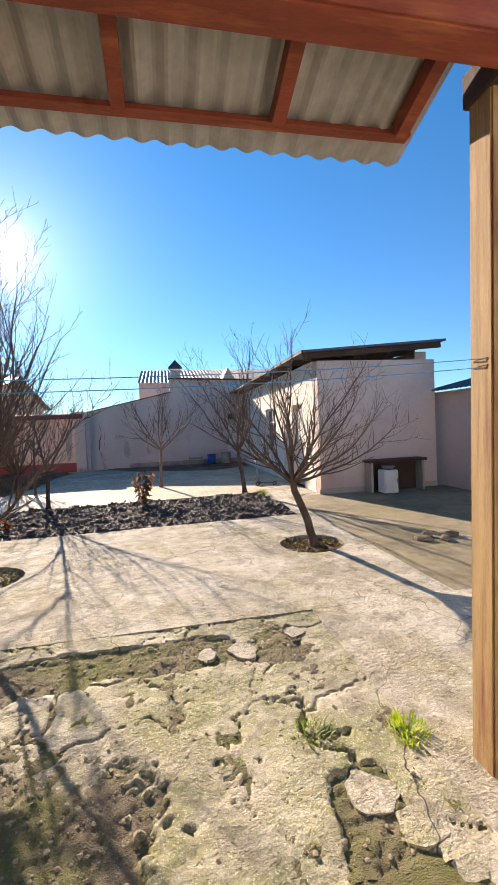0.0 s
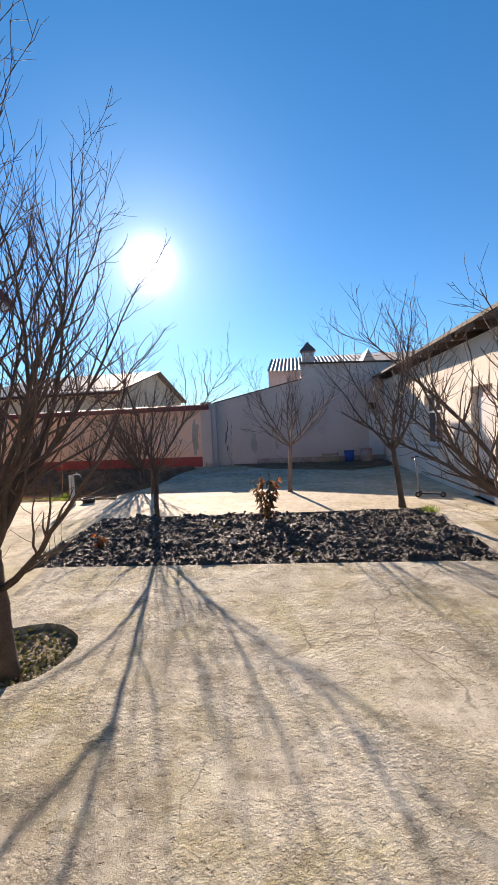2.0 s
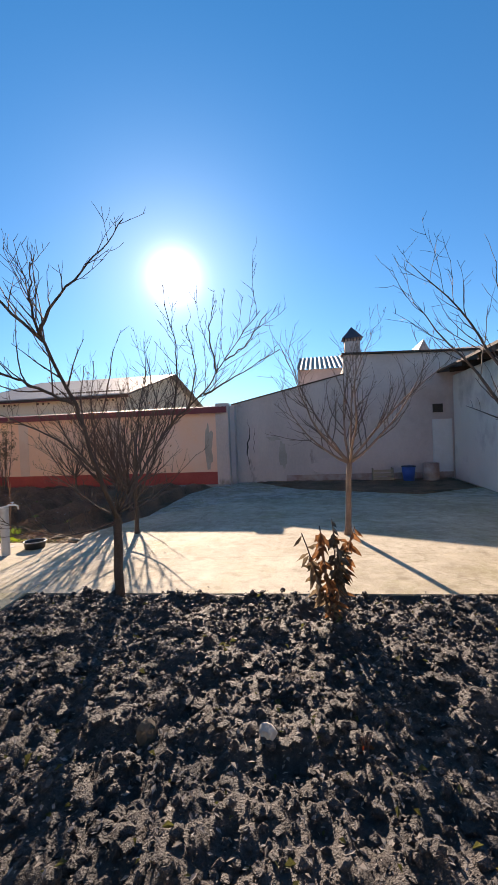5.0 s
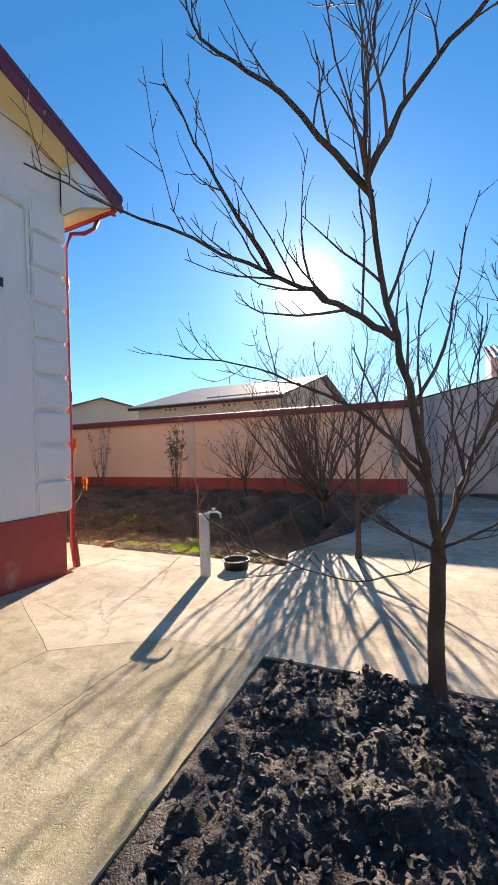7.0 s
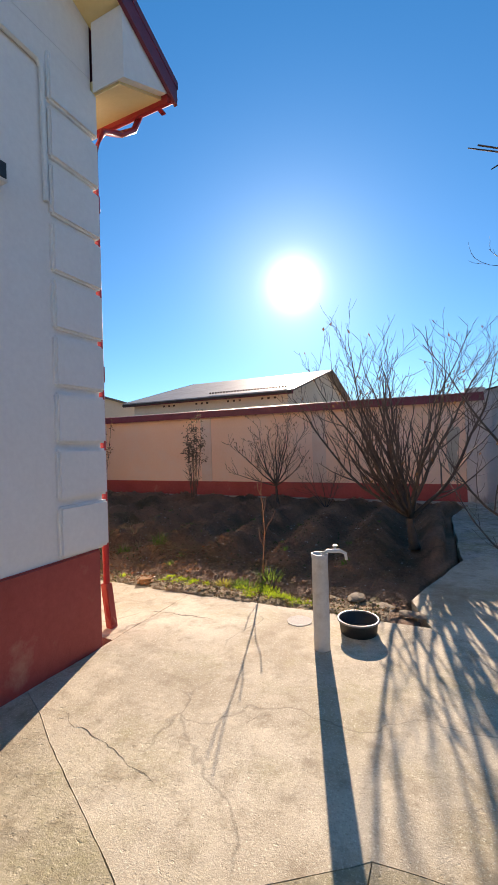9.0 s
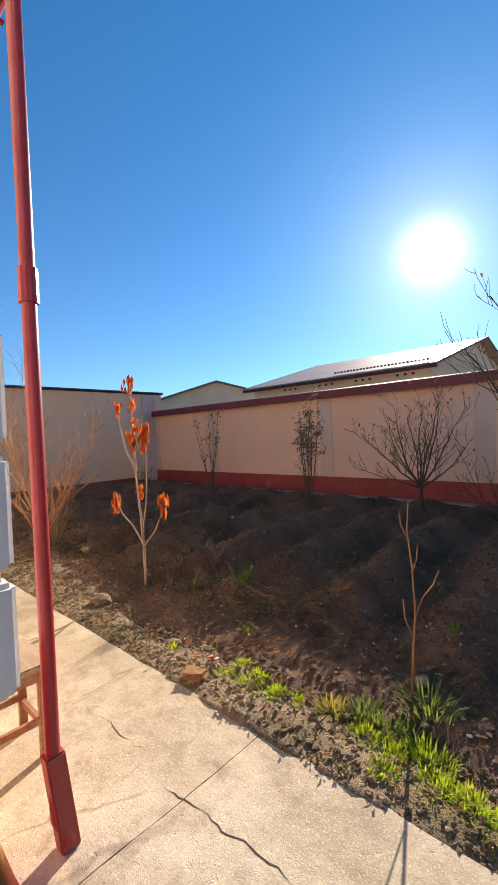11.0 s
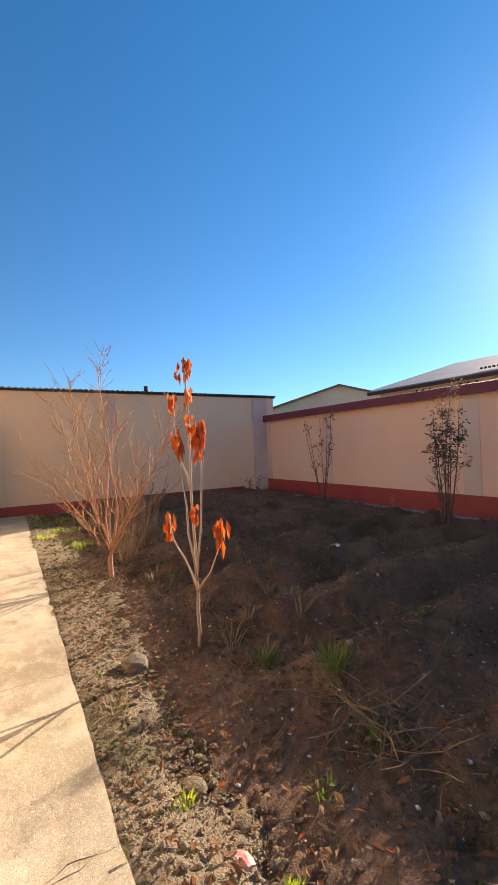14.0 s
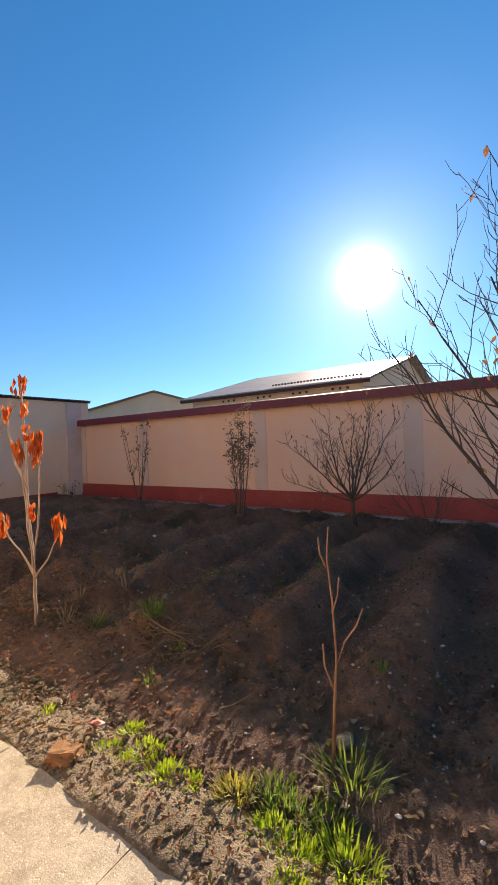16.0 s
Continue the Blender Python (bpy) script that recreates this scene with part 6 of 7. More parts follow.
scatter_leaves("straw_litter", garden_spots(6500, 0.010, 0.042, -8.0, -1.2, 11.6, 14.4, 0.5) + garden_spots(2500, 0.012, 0.04, -13.5, -1.2, 14.0, 18.0, 0.5), M_DRYGRASS, "scraps of dry straw on the dug soil", "straw", 12)
scatter_leaves("red_litter", garden_spots(110, 0.018, 0.05, -6.8, -3.2, 11.7, 13.2, 0.4), M_LEAFRED, "fallen rust-red leaves", "leaf litter", 9)
scatter_leaves("garden_weeds", garden_spots(2600, 0.02, 0.06, -13.6, -7.4, 11.6, 14.2, 0.5) + garden_spots(1800, 0.015, 0.045, -7.4, -2.0, 12.3, 15.5, 0.5) + garden_spots(900, 0.02, 0.06, -13.8, -1.2, 17.3, 18.2, 0.5), M_WEED, "low dull green weeds", "weeds", 10, 1.0)
scatter_stalks("dry_stalks", garden_spots(130, 0.1, 0.35, -7.0, -3.2, 12.3, 14.2, 0.02, 1.5) + garden_spots(130, 0.08, 0.3, -13.0, -6.0, 12.0, 16.0, 0.02), M_DRYGRASS, "dry broken stalks lying on the soil", "stalks", 11)
scatter_stalks("dry_twigs", [(-4.05 + R7.uniform(-0.35, 0.35), 12.8 + R7.uniform(-0.16, 0.16), 0.03 + R7.uniform(0, 0.05), R7.uniform(0.15, 0.45)) for k in range(70)], M_DRYGRASS, "loose heap of pale dry twigs on the soil", "twigs", 31, 1.0)
for c, sd in ((TA, 20), (TF, 21)):
    sp = []
    for k in range(260):
        a, q = R7.uniform(0, math.tau), 0.42 * R7.random_sample() ** 0.5
        sp.append((c[0] + q * math.cos(a), c[1] + q * math.sin(a), -0.05 + R7.uniform(0, 0.02), R7.uniform(0.006, 0.024)))
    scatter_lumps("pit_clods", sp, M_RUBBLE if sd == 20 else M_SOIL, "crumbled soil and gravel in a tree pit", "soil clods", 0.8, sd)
    scatter_leaves("pit_weeds", [(x, y, z + 0.02, 0.05) for x, y, z, r in sp[:130]], M_LEAFGREEN, "small green weeds in a tree pit", "weeds", sd + 2, 1.0)
sp = []
while len(sp) < 3800:
    x, y = R7.uniform(-0.4, 4.4), R7.uniform(1.5, 3.52)
    zc, zr = crust_z(x, y), rubble_z(x, y)
    if zr > zc or R7.random_sample() < 0.08:
        r = 0.003 + 0.010 * R7.random_sample() ** 3
        sp.append((x, y, max(zc, zr) + r * 0.15, r))
scatter_lumps("slab_rubble", sp, M_RUBBLE, "crumbled concrete rubble on the broken slab", "rubble", 0.6, 13)


# green grass tufts
def grass_tuft(at, seed, n, length, spread, mat, label, group="grass tufts along the path"):
    r = random.Random(seed)
    bm = bmesh.new()
    o = Vector(at)
    for _ in range(n):
        a = r.uniform(0, math.tau)
        q = o + Vector((math.cos(a), math.sin(a), 0)) * spread * r.random() ** 0.7 * 0.5
        d = Vector((math.cos(a) * r.uniform(0.1, 0.9), math.sin(a) * r.uniform(0.1, 0.9), 1)).normalized()
        L = length * r.uniform(0.5, 1.1)
        s = d.cross(Vector((0, 0, 1))).normalized() * 0.0042
        p1, p2 = q + d * L * 0.55, q + d * L + Vector((d.x, d.y, -0.6)) * L * 0.22
        v = [bm.verts.new(w) for w in (q - s, q + s, p1 - s * 0.8, p1 + s * 0.8, p2)]
        bm.faces.new((v[0], v[1], v[3], v[2]))
        bm.faces.new((v[2], v[3], v[4]))
    return tagged(part("grass_tuft", bm, mat), label, "grass", group)


TUFTS = ((-3.62, 11.82, 0.10, 0.15), (-3.64, 11.98, 0.10, 0.13), (-3.46, 11.92, 0.11, 0.17), (-3.47, 11.80, 0.09, 0.13), (-3.26, 11.83, 0.13, 0.19), (-3.14, 11.88, 0.07, 0.12),
         (-2.72, 11.86, 0.11, 0.17), (-2.60, 11.84, 0.13, 0.19), (-2.44, 11.92, 0.16, 0.25), (-2.34, 11.78, 0.12, 0.20), (-2.24, 11.80, 0.11, 0.17), (-2.15, 11.74, 0.10, 0.20), (-2.55, 11.72, 0.09, 0.13), (-2.0, 11.74, 0.08, 0.16))
for k, (x, y, L, sp_) in enumerate(TUFTS):
    grass_tuft((x, y, garden_z(x, y)), 100 + k, 210, L * 0.50, sp_ * 0.95, M_GRASS, "bright green grass tuft at the path edge")
for k, (x, y, L, sp_) in enumerate(((-2.70, 11.98, 0.17, 0.22), (-2.82, 12.04, 0.18, 0.22), (-2.56, 12.02, 0.14, 0.18))):
    grass_tuft((x, y, garden_z(x, y)), 120 + k, 130, L * 0.52, sp_, M_GRASS2, "long dark green grass tuft at the path edge")
grass_tuft((-2.95, 11.95, garden_z(-2.95, 11.95)), 126, 110, 0.095, 0.15, M_STRAWGRASS, "yellowing grass tuft at the path edge")
grass_tuft((-4.5, 12.9, garden_z(-4.5, 12.9)), 130, 70, 0.2, 0.2, M_GRASS2, "dark green grass tuft in the soil", "grass tufts in the garden")
grass_tuft((-4.95, 12.7, garden_z(-4.95, 12.7)), 131, 50, 0.14, 0.16, M_GRASS2, "dark green grass tuft in the soil", "grass tufts in the garden")
grass_tuft((-2.55, 12.25, garden_z(-2.55, 12.25)), 132, 90, 0.15, 0.26, M_GRASS2, "dark green grass tuft in the soil", "grass tufts in the garden")
grass_tuft((4.36, 2.05, -0.015), 133, 190, 0.072, 0.21, M_GRASS, "bright grass tuft growing from the slab joint", "grass tufts on the slab")
grass_tuft((3.88, 2.16, -0.025), 134, 70, 0.08, 0.2, M_GRASS2, "dull grass tuft growing from the slab joint", "grass tufts on the slab")
grass_tuft((-4.19, 11.83, garden_z(-4.19, 11.83)), 135, 40, 0.06, 0.09, M_GRASS, "small green weed near the path")
grass_tuft((-5.0, 11.72, garden_z(-5.0, 11.72)), 136, 60, 0.1, 0.16, M_DRYGRASS, "dry pale grass near the path")
for k in range(9):
    x, y = -13.2 + k * 0.45, 11.75 + 0.25 * (k % 3)
    grass_tuft((x, y, garden_z(x, y)), 140 + k, 90, 0.12, 0.34, M_GRASS2 if k % 2 else M_GRASS, "low green grass patch near the shed wall", "grass patches near the shed wall")
grass_tuft((5.35, 9.6, 0.03), 160, 120, 0.12, 0.3, M_GRASS2, "dull green grass in the corner of the bed", "grass in the bed")


RG = random.Random(41)
for k in range(16):
    x, y = RG.uniform(-7.0, -4.6), RG.uniform(12.35, 13.9)
    grass_tuft((x, y, garden_z(x, y)), 200 + k, 26, RG.uniform(0.12, 0.26), RG.uniform(0.08, 0.18), M_DRYGRASS, "pale dry grass clump standing in the soil", "dry grass in the garden")
for k in range(34):
    x, y = RG.uniform(-9.5, -1.6), RG.uniform(12.05, 15.2)
    grass_tuft((x, y, garden_z(x, y)), 240 + k, RG.randint(12, 34), RG.uniform(0.04, 0.10), RG.uniform(0.06, 0.15), M_GRASS2, "small green weed sprouting from the soil", "weeds sprouting in the garden")


# stones that can be told apart
def stone(at, size, seed, mat, label, group="", name="stone"):
    r = random.Random(seed)
    bm = bmesh.new()
    bmesh.ops.create_icosphere(bm, subdivisions=2, radius=1.0)
    for v in bm.verts:
        d = 1 + 0.28 * noise.noise(v.co * 1.4 + Vector((seed, 0, 0))) + 0.1 * noise.noise(v.co * 4 + Vector((seed, 3, 0)))
        v.co = Vector((v.co.x * size[0] * d, v.co.y * size[1] * d, v.co.z * size[2] * d)) * 0.5
    bmesh.ops.rotate(bm, verts=bm.verts, matrix=Matrix.Rotation(r.uniform(0, math.tau), 3, "Z"))
    bmesh.ops.translate(bm, verts=bm.verts, vec=Vector(at) + Vector((0, 0, size[2] * 0.32)))
    return tagged(part(name, bm, mat), label, "stone", group)


bk = boxbm((-0.08, -0.06, 0.0), (0.08, 0.06, 0.08), 0.026)
bmesh.ops.subdivide_edges(bk, edges=bk.edges, cuts=2, use_grid_fill=True)
for v in bk.verts:
    v.co += Vector((noise.noise(v.co * 20), noise.noise(v.co * 20 + Vector((5, 0, 0))), noise.noise(v.co * 20 + Vector((9, 0, 0))))) * 0.018
bmesh.ops.rotate(bk, verts=bk.verts, matrix=Matrix.Rotation(0.5, 3, "Z"))
bmesh.ops.translate(bk, verts=bk.verts, vec=(-3.72, 11.66, garden_z(-3.72, 11.66) - 0.02))
tagged(part("broken_brick", bk, M_BRICK), "broken orange brick at the path edge", "brick")
stone((-5.44, 11.95, garden_z(-5.44, 11.95)), (0.2, 0.16, 0.14), 3, M_STONE, "brown stone beside the path")
stone((-2.65, 12.42, garden_z(-2.65, 12.42)), (0.11, 0.09, 0.045), 4, M_STONE, "pale grey stone in the soil")
stone((-6.64, 14.85, garden_z(-6.64, 14.85)), (0.2, 0.13, 0.05), 5, M_WHITEPLASTIC, "crumpled white scrap on the soil", name="scrap")
stone((-4.55, 13.1, garden_z(-4.55, 13.1)), (0.07, 0.05, 0.04), 6, M_STONE, "small brown stone in the soil")
stone((-1.35, 12.0, garden_z(-1.35, 12.0)), (0.26, 0.15, 0.05), 7, M_STONE, "brown stone at the garden edge")
stone((-1.62, 12.1, garden_z(-1.62, 12.1)), (0.22, 0.15, 0.05), 8, M_STONE, "brown stone at the garden edge")
stone((-1.1, 11.75, 0.0), (0.24, 0.13, 0.04), 9, M_STONE, "flat stone at the garden edge")
stone((1.71, 7.9, bed_z(1.71, 7.9) - 0.01), (0.10, 0.09, 0.14), 10, M_STONE, "rounded brown stone in the bed")
stone((2.33, 7.92, bed_z(2.33, 7.92)), (0.09, 0.07, 0.08), 11, M_PALESTONE, "pale stone in the bed")
for k, (x, y, sx) in enumerate(((6.45, 5.05, 0.34), (6.72, 4.98, 0.3), (6.9, 5.12, 0.36), (6.6, 5.2, 0.22))):
    stone((x, y, 0.0), (sx * 0.7, sx * 0.42, 0.08), 20 + k, M_STONE, "grey-brown broken stone lying on the paving", "stones by the yard edge")
stone((-4.25, 11.9, garden_z(-4.25, 11.9)), (0.13, 0.09, 0.045), 30, M_VERGE, "grey-brown stone beside the path")
stone((-4.0, 12.0, garden_z(-4.0, 12.0)), (0.10, 0.08, 0.04), 31, M_VERGE, "grey-brown stone beside the path")
stone((-3.85, 11.91, garden_z(-3.85, 11.91) + 0.01), (0.10, 0.065, 0.022), 32, M_RUBBISH, "crumpled red and white wrapper on the soil", name="wrapper")

# loose pieces of the broken slab
for k, (x, y, r_, mt) in enumerate(((4.02, 1.77, 0.13, M_CONC), (4.16, 1.585, 0.12, M_MOSS), (3.70, 3.03, 0.11, M_CONC), (3.42, 3.06, 0.09, M_CONC), (4.08, 3.22, 0.08, M_CONC))):
    bm = bmesh.new()
    rk_ = random.Random(70 + k)
    ring = [(x + r_ * rk_.uniform(0.75, 1.2) * math.cos(a + rk_.uniform(-0.2, 0.2)), y + r_ * rk_.uniform(0.75, 1.2) * math.sin(a)) for a in [i * math.tau / 7 for i in range(7)]]
    prism(bm, jag(ring, 0.02, 0.05), -0.06, -0.014 + 0.004 * k)
    tagged(part("slab_fragment", bm, mt), "pale broken piece of concrete lying in the crumbled slab", "concrete piece", "pieces of the broken slab")

# standpipe: plastic pipe sleeve with a brass tap
tap = thing("standpipe", (-1.63, 10.97, 0), "grubby white plastic standpipe with a brass tap", "standpipe")
TX, TY = -1.63, 10.97
bm = bmesh.new()
prof = [(0.055, 0.0), (0.056, 0.3), (0.055, 0.62), (0.0575, 0.63), (0.0575, 0.655), (0.050, 0.655), (0.050, 0.60)]
rings = []
for r_, z in prof:
    rings.append([bm.verts.new((TX + r_ * math.cos(k * math.tau / 24), TY + r_ * math.sin(k * math.tau / 24), z)) for k in range(24)])
for r0, r1 in zip(rings, rings[1:]):
    for k in range(24):
        bm.faces.new((r0[k], r0[(k + 1) % 24], r1[(k + 1) % 24], r1[k]))
bm.faces.new(rings[-1])
part("sleeve", bm, M_PVC, tap, "", True)
bm = bmesh.new()
tube(bm, [Vector((TX + 0.02, TY + 0.01, 0.58)), Vector((TX + 0.02, TY + 0.01, 0.66)), Vector((TX + 0.05, TY + 0.02, 0.672)), Vector((TX + 0.13, TY + 0.05, 0.672)), Vector((TX + 0.165, TY + 0.062, 0.655)), Vector((TX + 0.17, TY + 0.065, 0.61))], [0.011, 0.011, 0.013, 0.013, 0.011, 0.01], 10)
tp_ = part("tap", bm, M_WHITEPLASTIC, tap, "pale tap spout", True)
bm = boxbm((TX + 0.085, TY + 0.02, 0.70), (TX + 0.115, TY + 0.06, 0.712), 0.004)
tube(bm, [Vector((TX + 0.10, TY + 0.04, 0.672)), Vector((TX + 0.10, TY + 0.04, 0.705))], [0.007, 0.007], 8)
part("tap_handle", bm, M_WHITEPLASTIC, tp_)

# black tub under the tap
tub = thing("tub", (-1.45, 11.32, 0), "black rubber tub with a rolled rim standing by the tap", "tub")
bm = bmesh.new()
prof = [(0.11, 0.012), (0.127, 0.02), (0.136, 0.088), (0.145, 0.097), (0.149, 0.093), (0.143, 0.085), (0.132, 0.0), (0.05, 0.0)]
rings = [[bm.verts.new((-1.45 + r_ * math.cos(k * math.tau / 28), 11.32 + r_ * math.sin(k * math.tau / 28), z)) for k in range(28)] for r_, z in prof if r_ > 0]
for r0, r1 in zip(rings, rings[1:]):
    for k in range(28):
        bm.faces.new((r0[k], r0[(k + 1) % 28], r1[(k + 1) % 28], r1[k]))
bm.faces.new(rings[0])
bm.faces.new(rings[-1][::-1])
bmesh.ops.recalc_face_normals(bm, faces=bm.faces)
part("bowl", bm, M_BLACK, tub, "", True)
bm = bmesh.new()
tube(bm, [Vector((-1.45 + 0.147 * math.cos(a), 11.32 + 0.147 * math.sin(a), 0.096)) for a in [k * math.tau / 28 for k in range(29)]], [0.009] * 29, 6, False)
part("rim", bm, M_METAL, tub, "worn grey rim", True)

# wooden stool by the house wall
stool = thing("stool", (-3.92, 10.7, 0), "small worn wooden stool with peeling red paint", "stool")
SX0, SX1, SY0, SY1 = -4.10, -3.74, 10.55, 10.85
part("seat", boxbm((SX0, SY0, 0.42), (SX1, SY1, 0.45), 0.006), M_STOOL, stool, "weathered grey-brown seat board")
for x, y in ((SX0 + 0.03, SY0 + 0.03), (SX1 - 0.06, SY0 + 0.03), (SX0 + 0.03, SY1 - 0.06), (SX1 - 0.06, SY1 - 0.06)):
    part("leg", boxbm((x, y, 0.0), (x + 0.035, y + 0.035, 0.42), 0.004), M_STOOLRED, stool)
for y in (SY0 + 0.035, SY1 - 0.055):
    part("apron", boxbm((SX0 + 0.066, y, 0.36), (SX1 - 0.061, y + 0.02, 0.418)), M_STOOLRED, stool)
    part("stretcher", boxbm((SX0 + 0.066, y, 0.14), (SX1 - 0.061, y + 0.02, 0.17)), M_STOOLRED, stool)
for x in (SX0 + 0.035, SX1 - 0.055):
    part("apron", boxbm((x, SY0 + 0.066, 0.36), (x + 0.02, SY1 - 0.061, 0.418)), M_STOOLRED, stool)
    part("stretcher", boxbm((x, SY0 + 0.066, 0.16), (x + 0.02, SY1 - 0.061, 0.19)), M_STOOLRED, stool)

# child's scooter
sc = thing("scooter", (5.70, 11.02, 0), "child's kick scooter with a black deck and thin steel stem", "scooter")
bm = bmesh.new()
extrude_profile(bm, [(-0.055, 0.06), (0.055, 0.06), (0.045, 0.085), (-0.045, 0.085)], Matrix.Translation((5.62, 11.06, 0)) @ Matrix.Rotation(-0.35, 4, "Z"), 0.38)
part("deck", bm, M_BLACK, sc, "black plastic deck")
bm = bmesh.new()
tube(bm, [Vector((5.58, 11.07, 0.06)), Vector((5.56, 11.08, 0.3)), Vector((5.52, 11.10, 0.78))], [0.016, 0.015, 0.013], 8)
st = part("stem", bm, M_METAL, sc, "thin steel stem", True)
bm = bmesh.new()
tube(bm, [Vector((5.42, 10.98, 0.78)), Vector((5.52, 11.10, 0.79)), Vector((5.62, 11.22, 0.78))], [0.013, 0.011, 0.013], 8)
part("handlebar", bm, M_BLACK, st, "", True)
for x, y in ((5.53, 11.0), (5.60, 11.16), (5.98, 10.94)):
    bm = bmesh.new()
    d = Vector((0.34, 0.94, 0)) * 0.014
    tube(bm, [Vector((x, y, 0.055)) - d, Vector((x, y, 0.055)) + d], [0.055, 0.055], 16)
    wh = part("wheel", bm, M_BLACK, sc)
    bm = bmesh.new()
    tube(bm, [Vector((x, y, 0.055)) - d * 1.15, Vector((x, y, 0.055)) + d * 1.15], [0.024, 0.024], 10)
    part("hub", bm, M_METAL, wh)
bm = bmesh.new()
add_box(bm, (5.53, 11.0, 0.045), (5.60, 11.16, 0.09), 0.01)
part("axle_block", bm, M_BLACK, sc)

# wash stand against the shed front
ws = thing("wash_stand", (8.3, 8.75, 0), "dark outdoor wash bench with a white cabinet beneath", "wash stand")
part("top", boxbm((7.55, 8.62, 0.66), (8.95, 8.97, 0.72), 0.006), M_DARK, ws, "dark counter top")
part("side_panel", boxbm((8.85, 8.66, 0.0), (8.9, 8.95, 0.66)), M_CURB, ws)
part("side_panel", boxbm((7.6, 8.66, 0.0), (7.65, 8.95, 0.66)), M_CURB, ws)
part("back_panel", boxbm((7.65, 8.93, 0.0), (8.85, 8.95, 0.66)), M_DARK, ws)
cb = thing("cabinet", (7.95, 8.5, 0), "small white metal cabinet standing by the wash bench", "cabinet")
part("body", boxbm((7.72, 8.32, 0.03), (8.05, 8.60, 0.52), 0.012), M_WHITEPLASTIC, cb)
dd = part("door", boxbm((7.735, 8.305, 0.06), (8.035, 8.318, 0.49), 0.004), M_WHITEPLASTIC, cb)
part("handle", boxbm((8.0, 8.285, 0.25), (8.015, 8.303, 0.34)), M_METAL, dd)
for x, y in ((7.74, 8.34), (8.0, 8.34), (7.74, 8.55), (8.0, 8.55)):
    part("foot", boxbm((x, y, 0.0), (x + 0.03, y + 0.03, 0.03)), M_DARK, cb)
bs = thing("basin", (7.9, 8.45, 0.52), "small dark metal basin on the cabinet", "basin")
bm = bmesh.new()
prof = [(0.06, 0.525), (0.13, 0.60), (0.145, 0.60), (0.075, 0.521)]
rings = [[bm.verts.new((7.89 + r_ * math.cos(k * math.tau / 20), 8.46 + r_ * math.sin(k * math.tau / 20), z)) for k in range(20)] for r_, z in prof]
for r0, r1 in zip(rings, rings[1:] + rings[:1]):
    for k in range(20):
        bm.faces.new((r0[k], r0[(k + 1) % 20], r1[(k + 1) % 20], r1[k]))
bm.faces.new(rings[0])
part("bowl", bm, M_METAL, bs, "", True)

# blue bucket and odds by the back wall
bu = thing("bucket", (5.1, 18.3, 0.02), "blue plastic bucket with a dark rim by the wall", "bucket")
bm = bmesh.new()
prof = [(0.01, 0.04), (0.15, 0.04), (0.19, 0.44), (0.178, 0.44), (0.14, 0.06), (0.01, 0.06)]
rings = [[bm.verts.new((5.1 + r_ * math.cos(k * math.tau / 20), 18.3 + r_ * math.sin(k * math.tau / 20), z)) for k in range(20)] for r_, z in prof]
for r0, r1 in zip(rings, rings[1:]):
    for k in range(20):
        bm.faces.new((r0[k], r0[(k + 1) % 20], r1[(k + 1) % 20], r1[k]))
part("shell", bm, M_BLUE, bu, "", True)
bm = bmesh.new()
tube(bm, [Vector((5.1 + 0.192 * math.cos(a), 18.3 + 0.192 * math.sin(a), 0.44)) for a in [k * math.tau / 20 for k in range(21)]], [0.014] * 21, 6, False)
part("rim", bm, M_BLACK, bu)
bx = thing("crate", (4.45, 18.6, 0.02), "weathered timber crate by the yard wall", "crate")
for k in range(3):
    part("slat", boxbm((4.15, 18.42, 0.05 + k * 0.11), (4.72, 18.44, 0.13 + k * 0.11)), M_STOOL, bx)
for x in (4.15, 4.70):
    part("end_board", boxbm((x, 18.445, 0.03), (x + 0.02, 18.8, 0.38)), M_STOOL, bx)
dmn = thing("drum", (5.75, 18.5, 0.0), "rusty brown drum by the yard wall", "drum")
bm = bmesh.new()
zs = [(0.22, 0.0), (0.22, 0.2), (0.232, 0.22), (0.22, 0.24), (0.22, 0.5), (0.2, 0.51)]
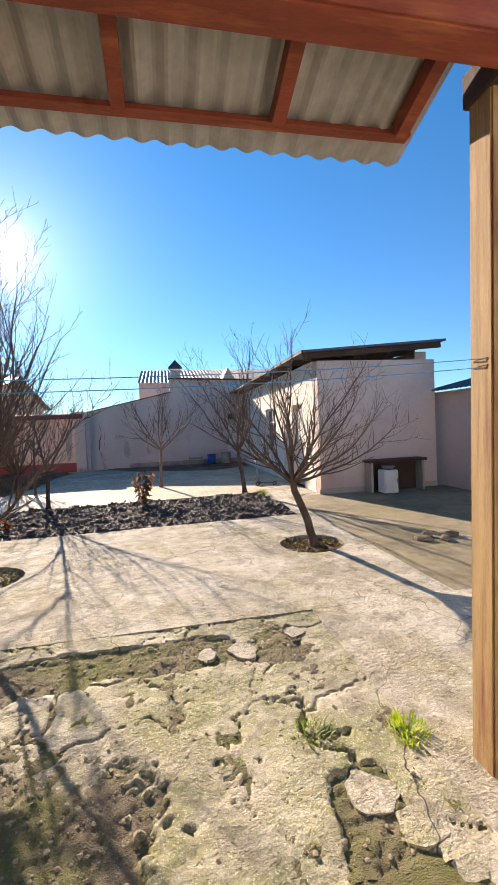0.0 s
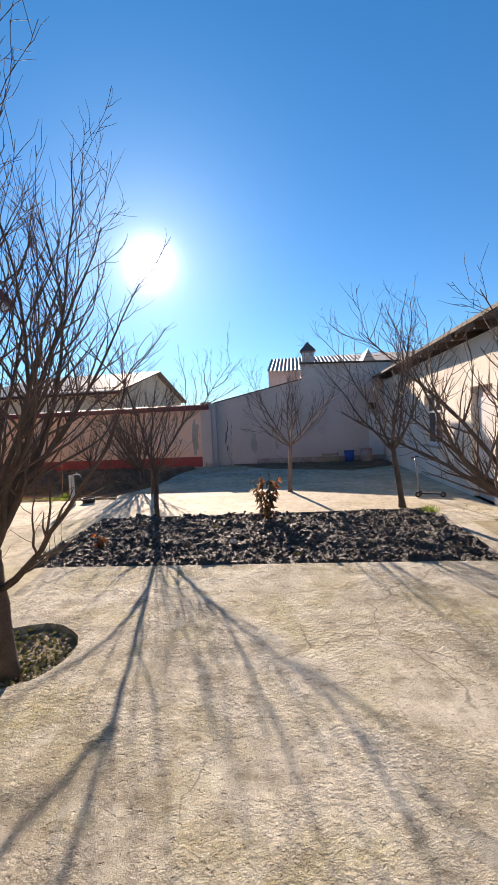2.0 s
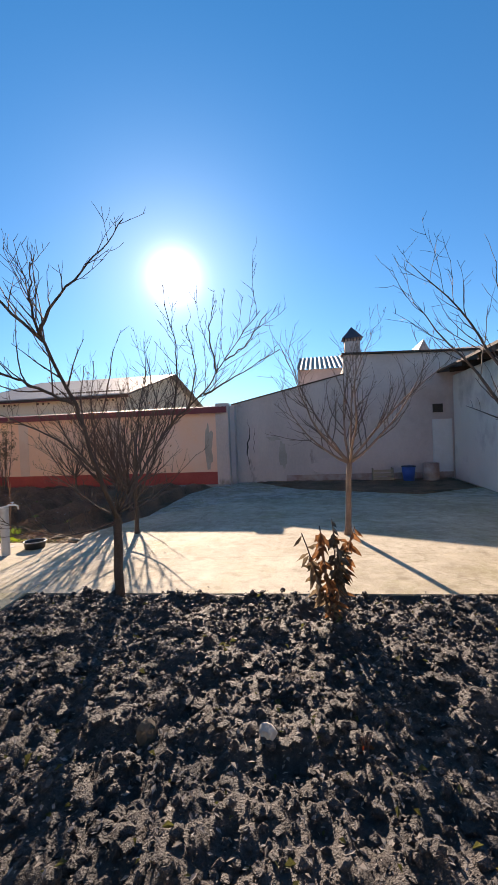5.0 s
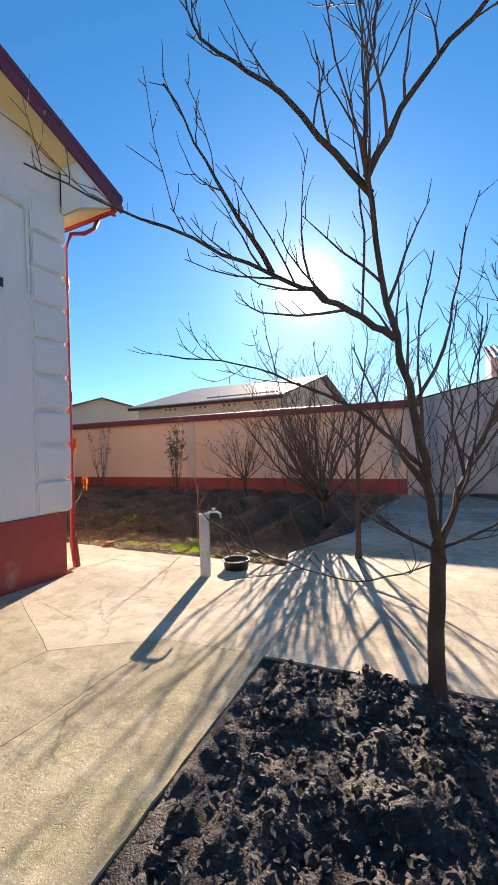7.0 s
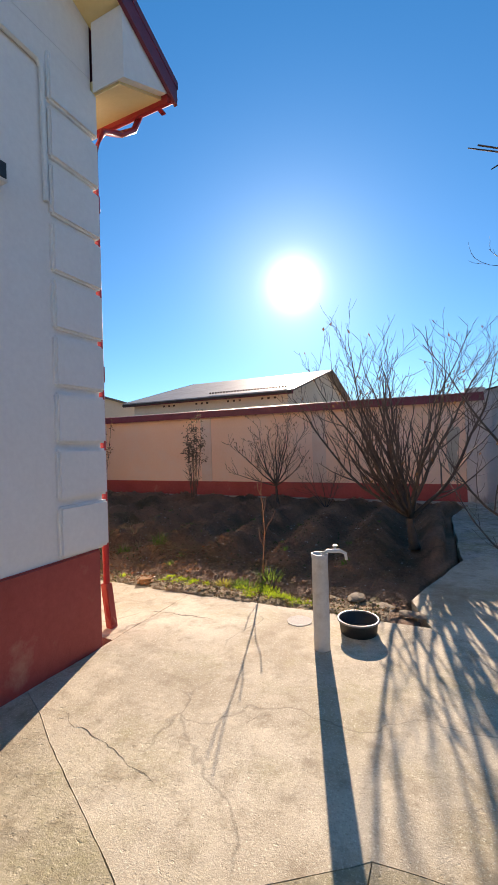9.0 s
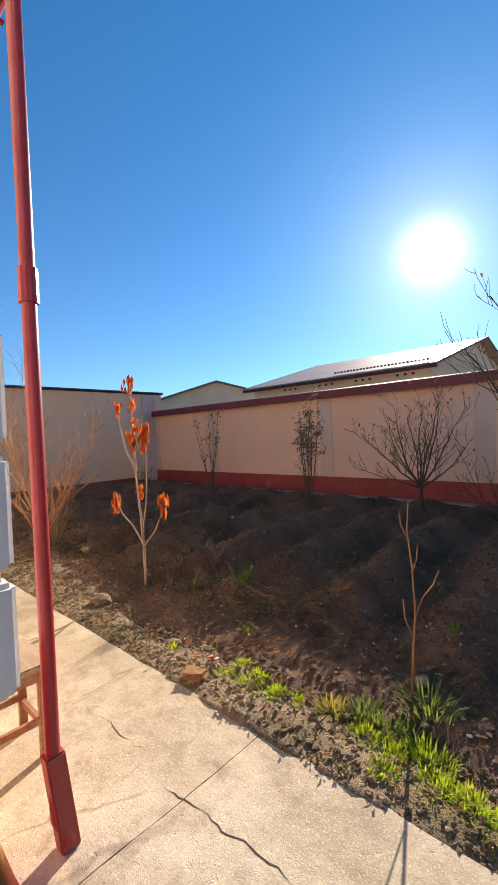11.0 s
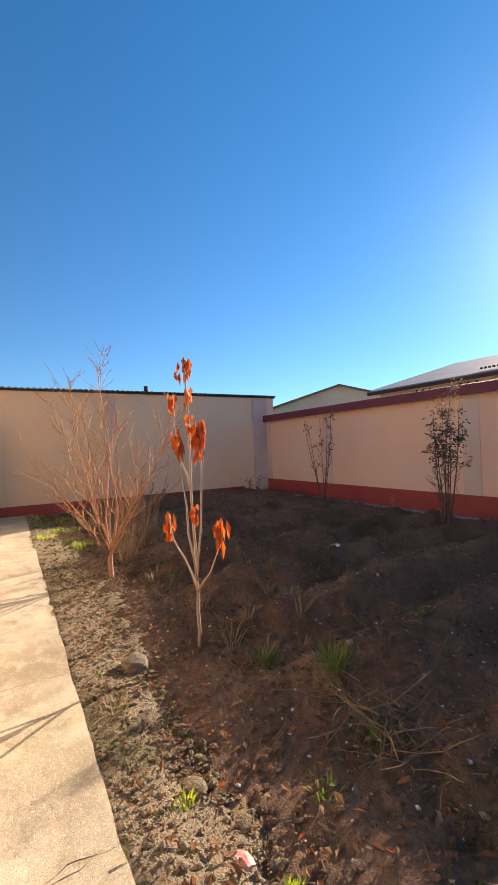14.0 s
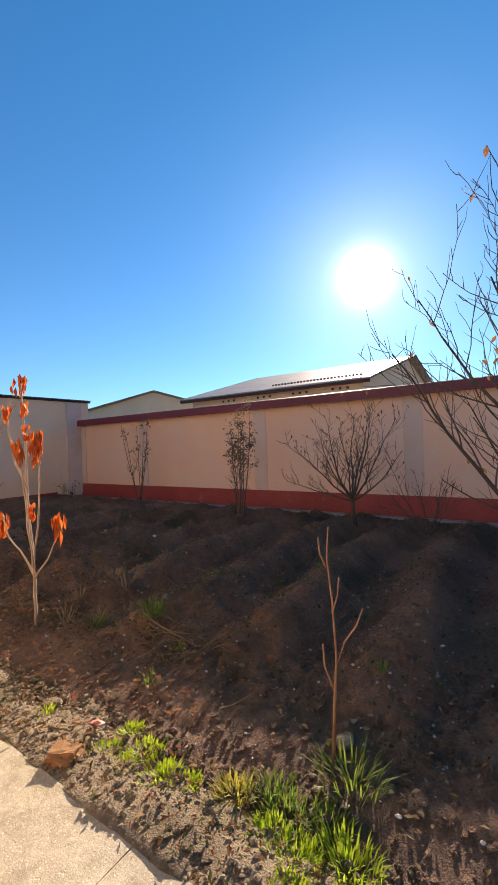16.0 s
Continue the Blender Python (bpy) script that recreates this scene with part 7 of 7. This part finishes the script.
rings = [[bm.verts.new((5.75 + r_ * math.cos(k * math.tau / 20), 18.5 + r_ * math.sin(k * math.tau / 20), z)) for k in range(20)] for r_, z in zs]
for r0, r1 in zip(rings, rings[1:]):
    for k in range(20):
        bm.faces.new((r0[k], r0[(k + 1) % 20], r1[(k + 1) % 20], r1[k]))
bm.faces.new(rings[-1])
part("shell", bm, M_FADED, dmn, "", True)
# small metal door in the back wall beside the shed
dr2 = thing("metal_door", (6.2, 19.0, 0), "pale blue-grey metal door in the yard corner", "door")
part("leaf", boxbm((5.95, BY - 0.0, 0.0), (6.5, BY + 0.03, 1.75), 0.005), M_WHITEPLASTIC, dr2)
part("vent_window", boxbm((5.98, BY - 0.012, 1.95), (6.25, BY + 0.04, 2.2)), M_DARK, dr2)

# washing line between the porch posts
for k, (z0, sag) in enumerate(((1.84, 0.075), (1.79, 0.072))):
    bm = bmesh.new()
    pts = []
    for i in range(25):
        t = i / 24
        bow = 4 * t * (1 - t)
        pts.append(Vector((4.56 + (0.78 - 4.56) * t, 1.70 - 0.13 * bow, z0 - sag * bow - 0.014 * (1 - k) * (1 - t))))
    tube(bm, pts, [0.0017] * 25, 6)
    tagged(part("washing_line", bm, M_CORD), "thin blue cord strung between the porch posts", "washing line", "washing lines")
bm = bmesh.new()
for k in range(2):
    z = 1.80 + k * 0.03
    tube(bm, [Vector((4.655 + 0.078 * math.cos(a), 1.765 + 0.078 * math.sin(a) * 1.0, z + 0.004 * math.sin(a * 2))) for a in [i * math.tau / 12 for i in range(13)]], [0.0025] * 13, 4, False)
tagged(part("wire_binding", bm, M_BLACK), "dark wire bound round the porch post", "wire")
# manhole cover of rough mortar near the tap
bm = bmesh.new()
n = 22
ring = []
for k in range(n):
    a = k * math.tau / n
    r_ = 0.10 * (1 + 0.08 * nz(math.cos(a) * 3, math.sin(a) * 3, 1.0, 3))
    ring.append((-1.92 + r_ * math.cos(a), 11.34 + r_ * math.sin(a)))
prism(bm, ring, -0.02, 0.004)
tagged(part("mortar_patch", bm, M_PALESTONE), "pale round mortar patch set in the paving", "patch")
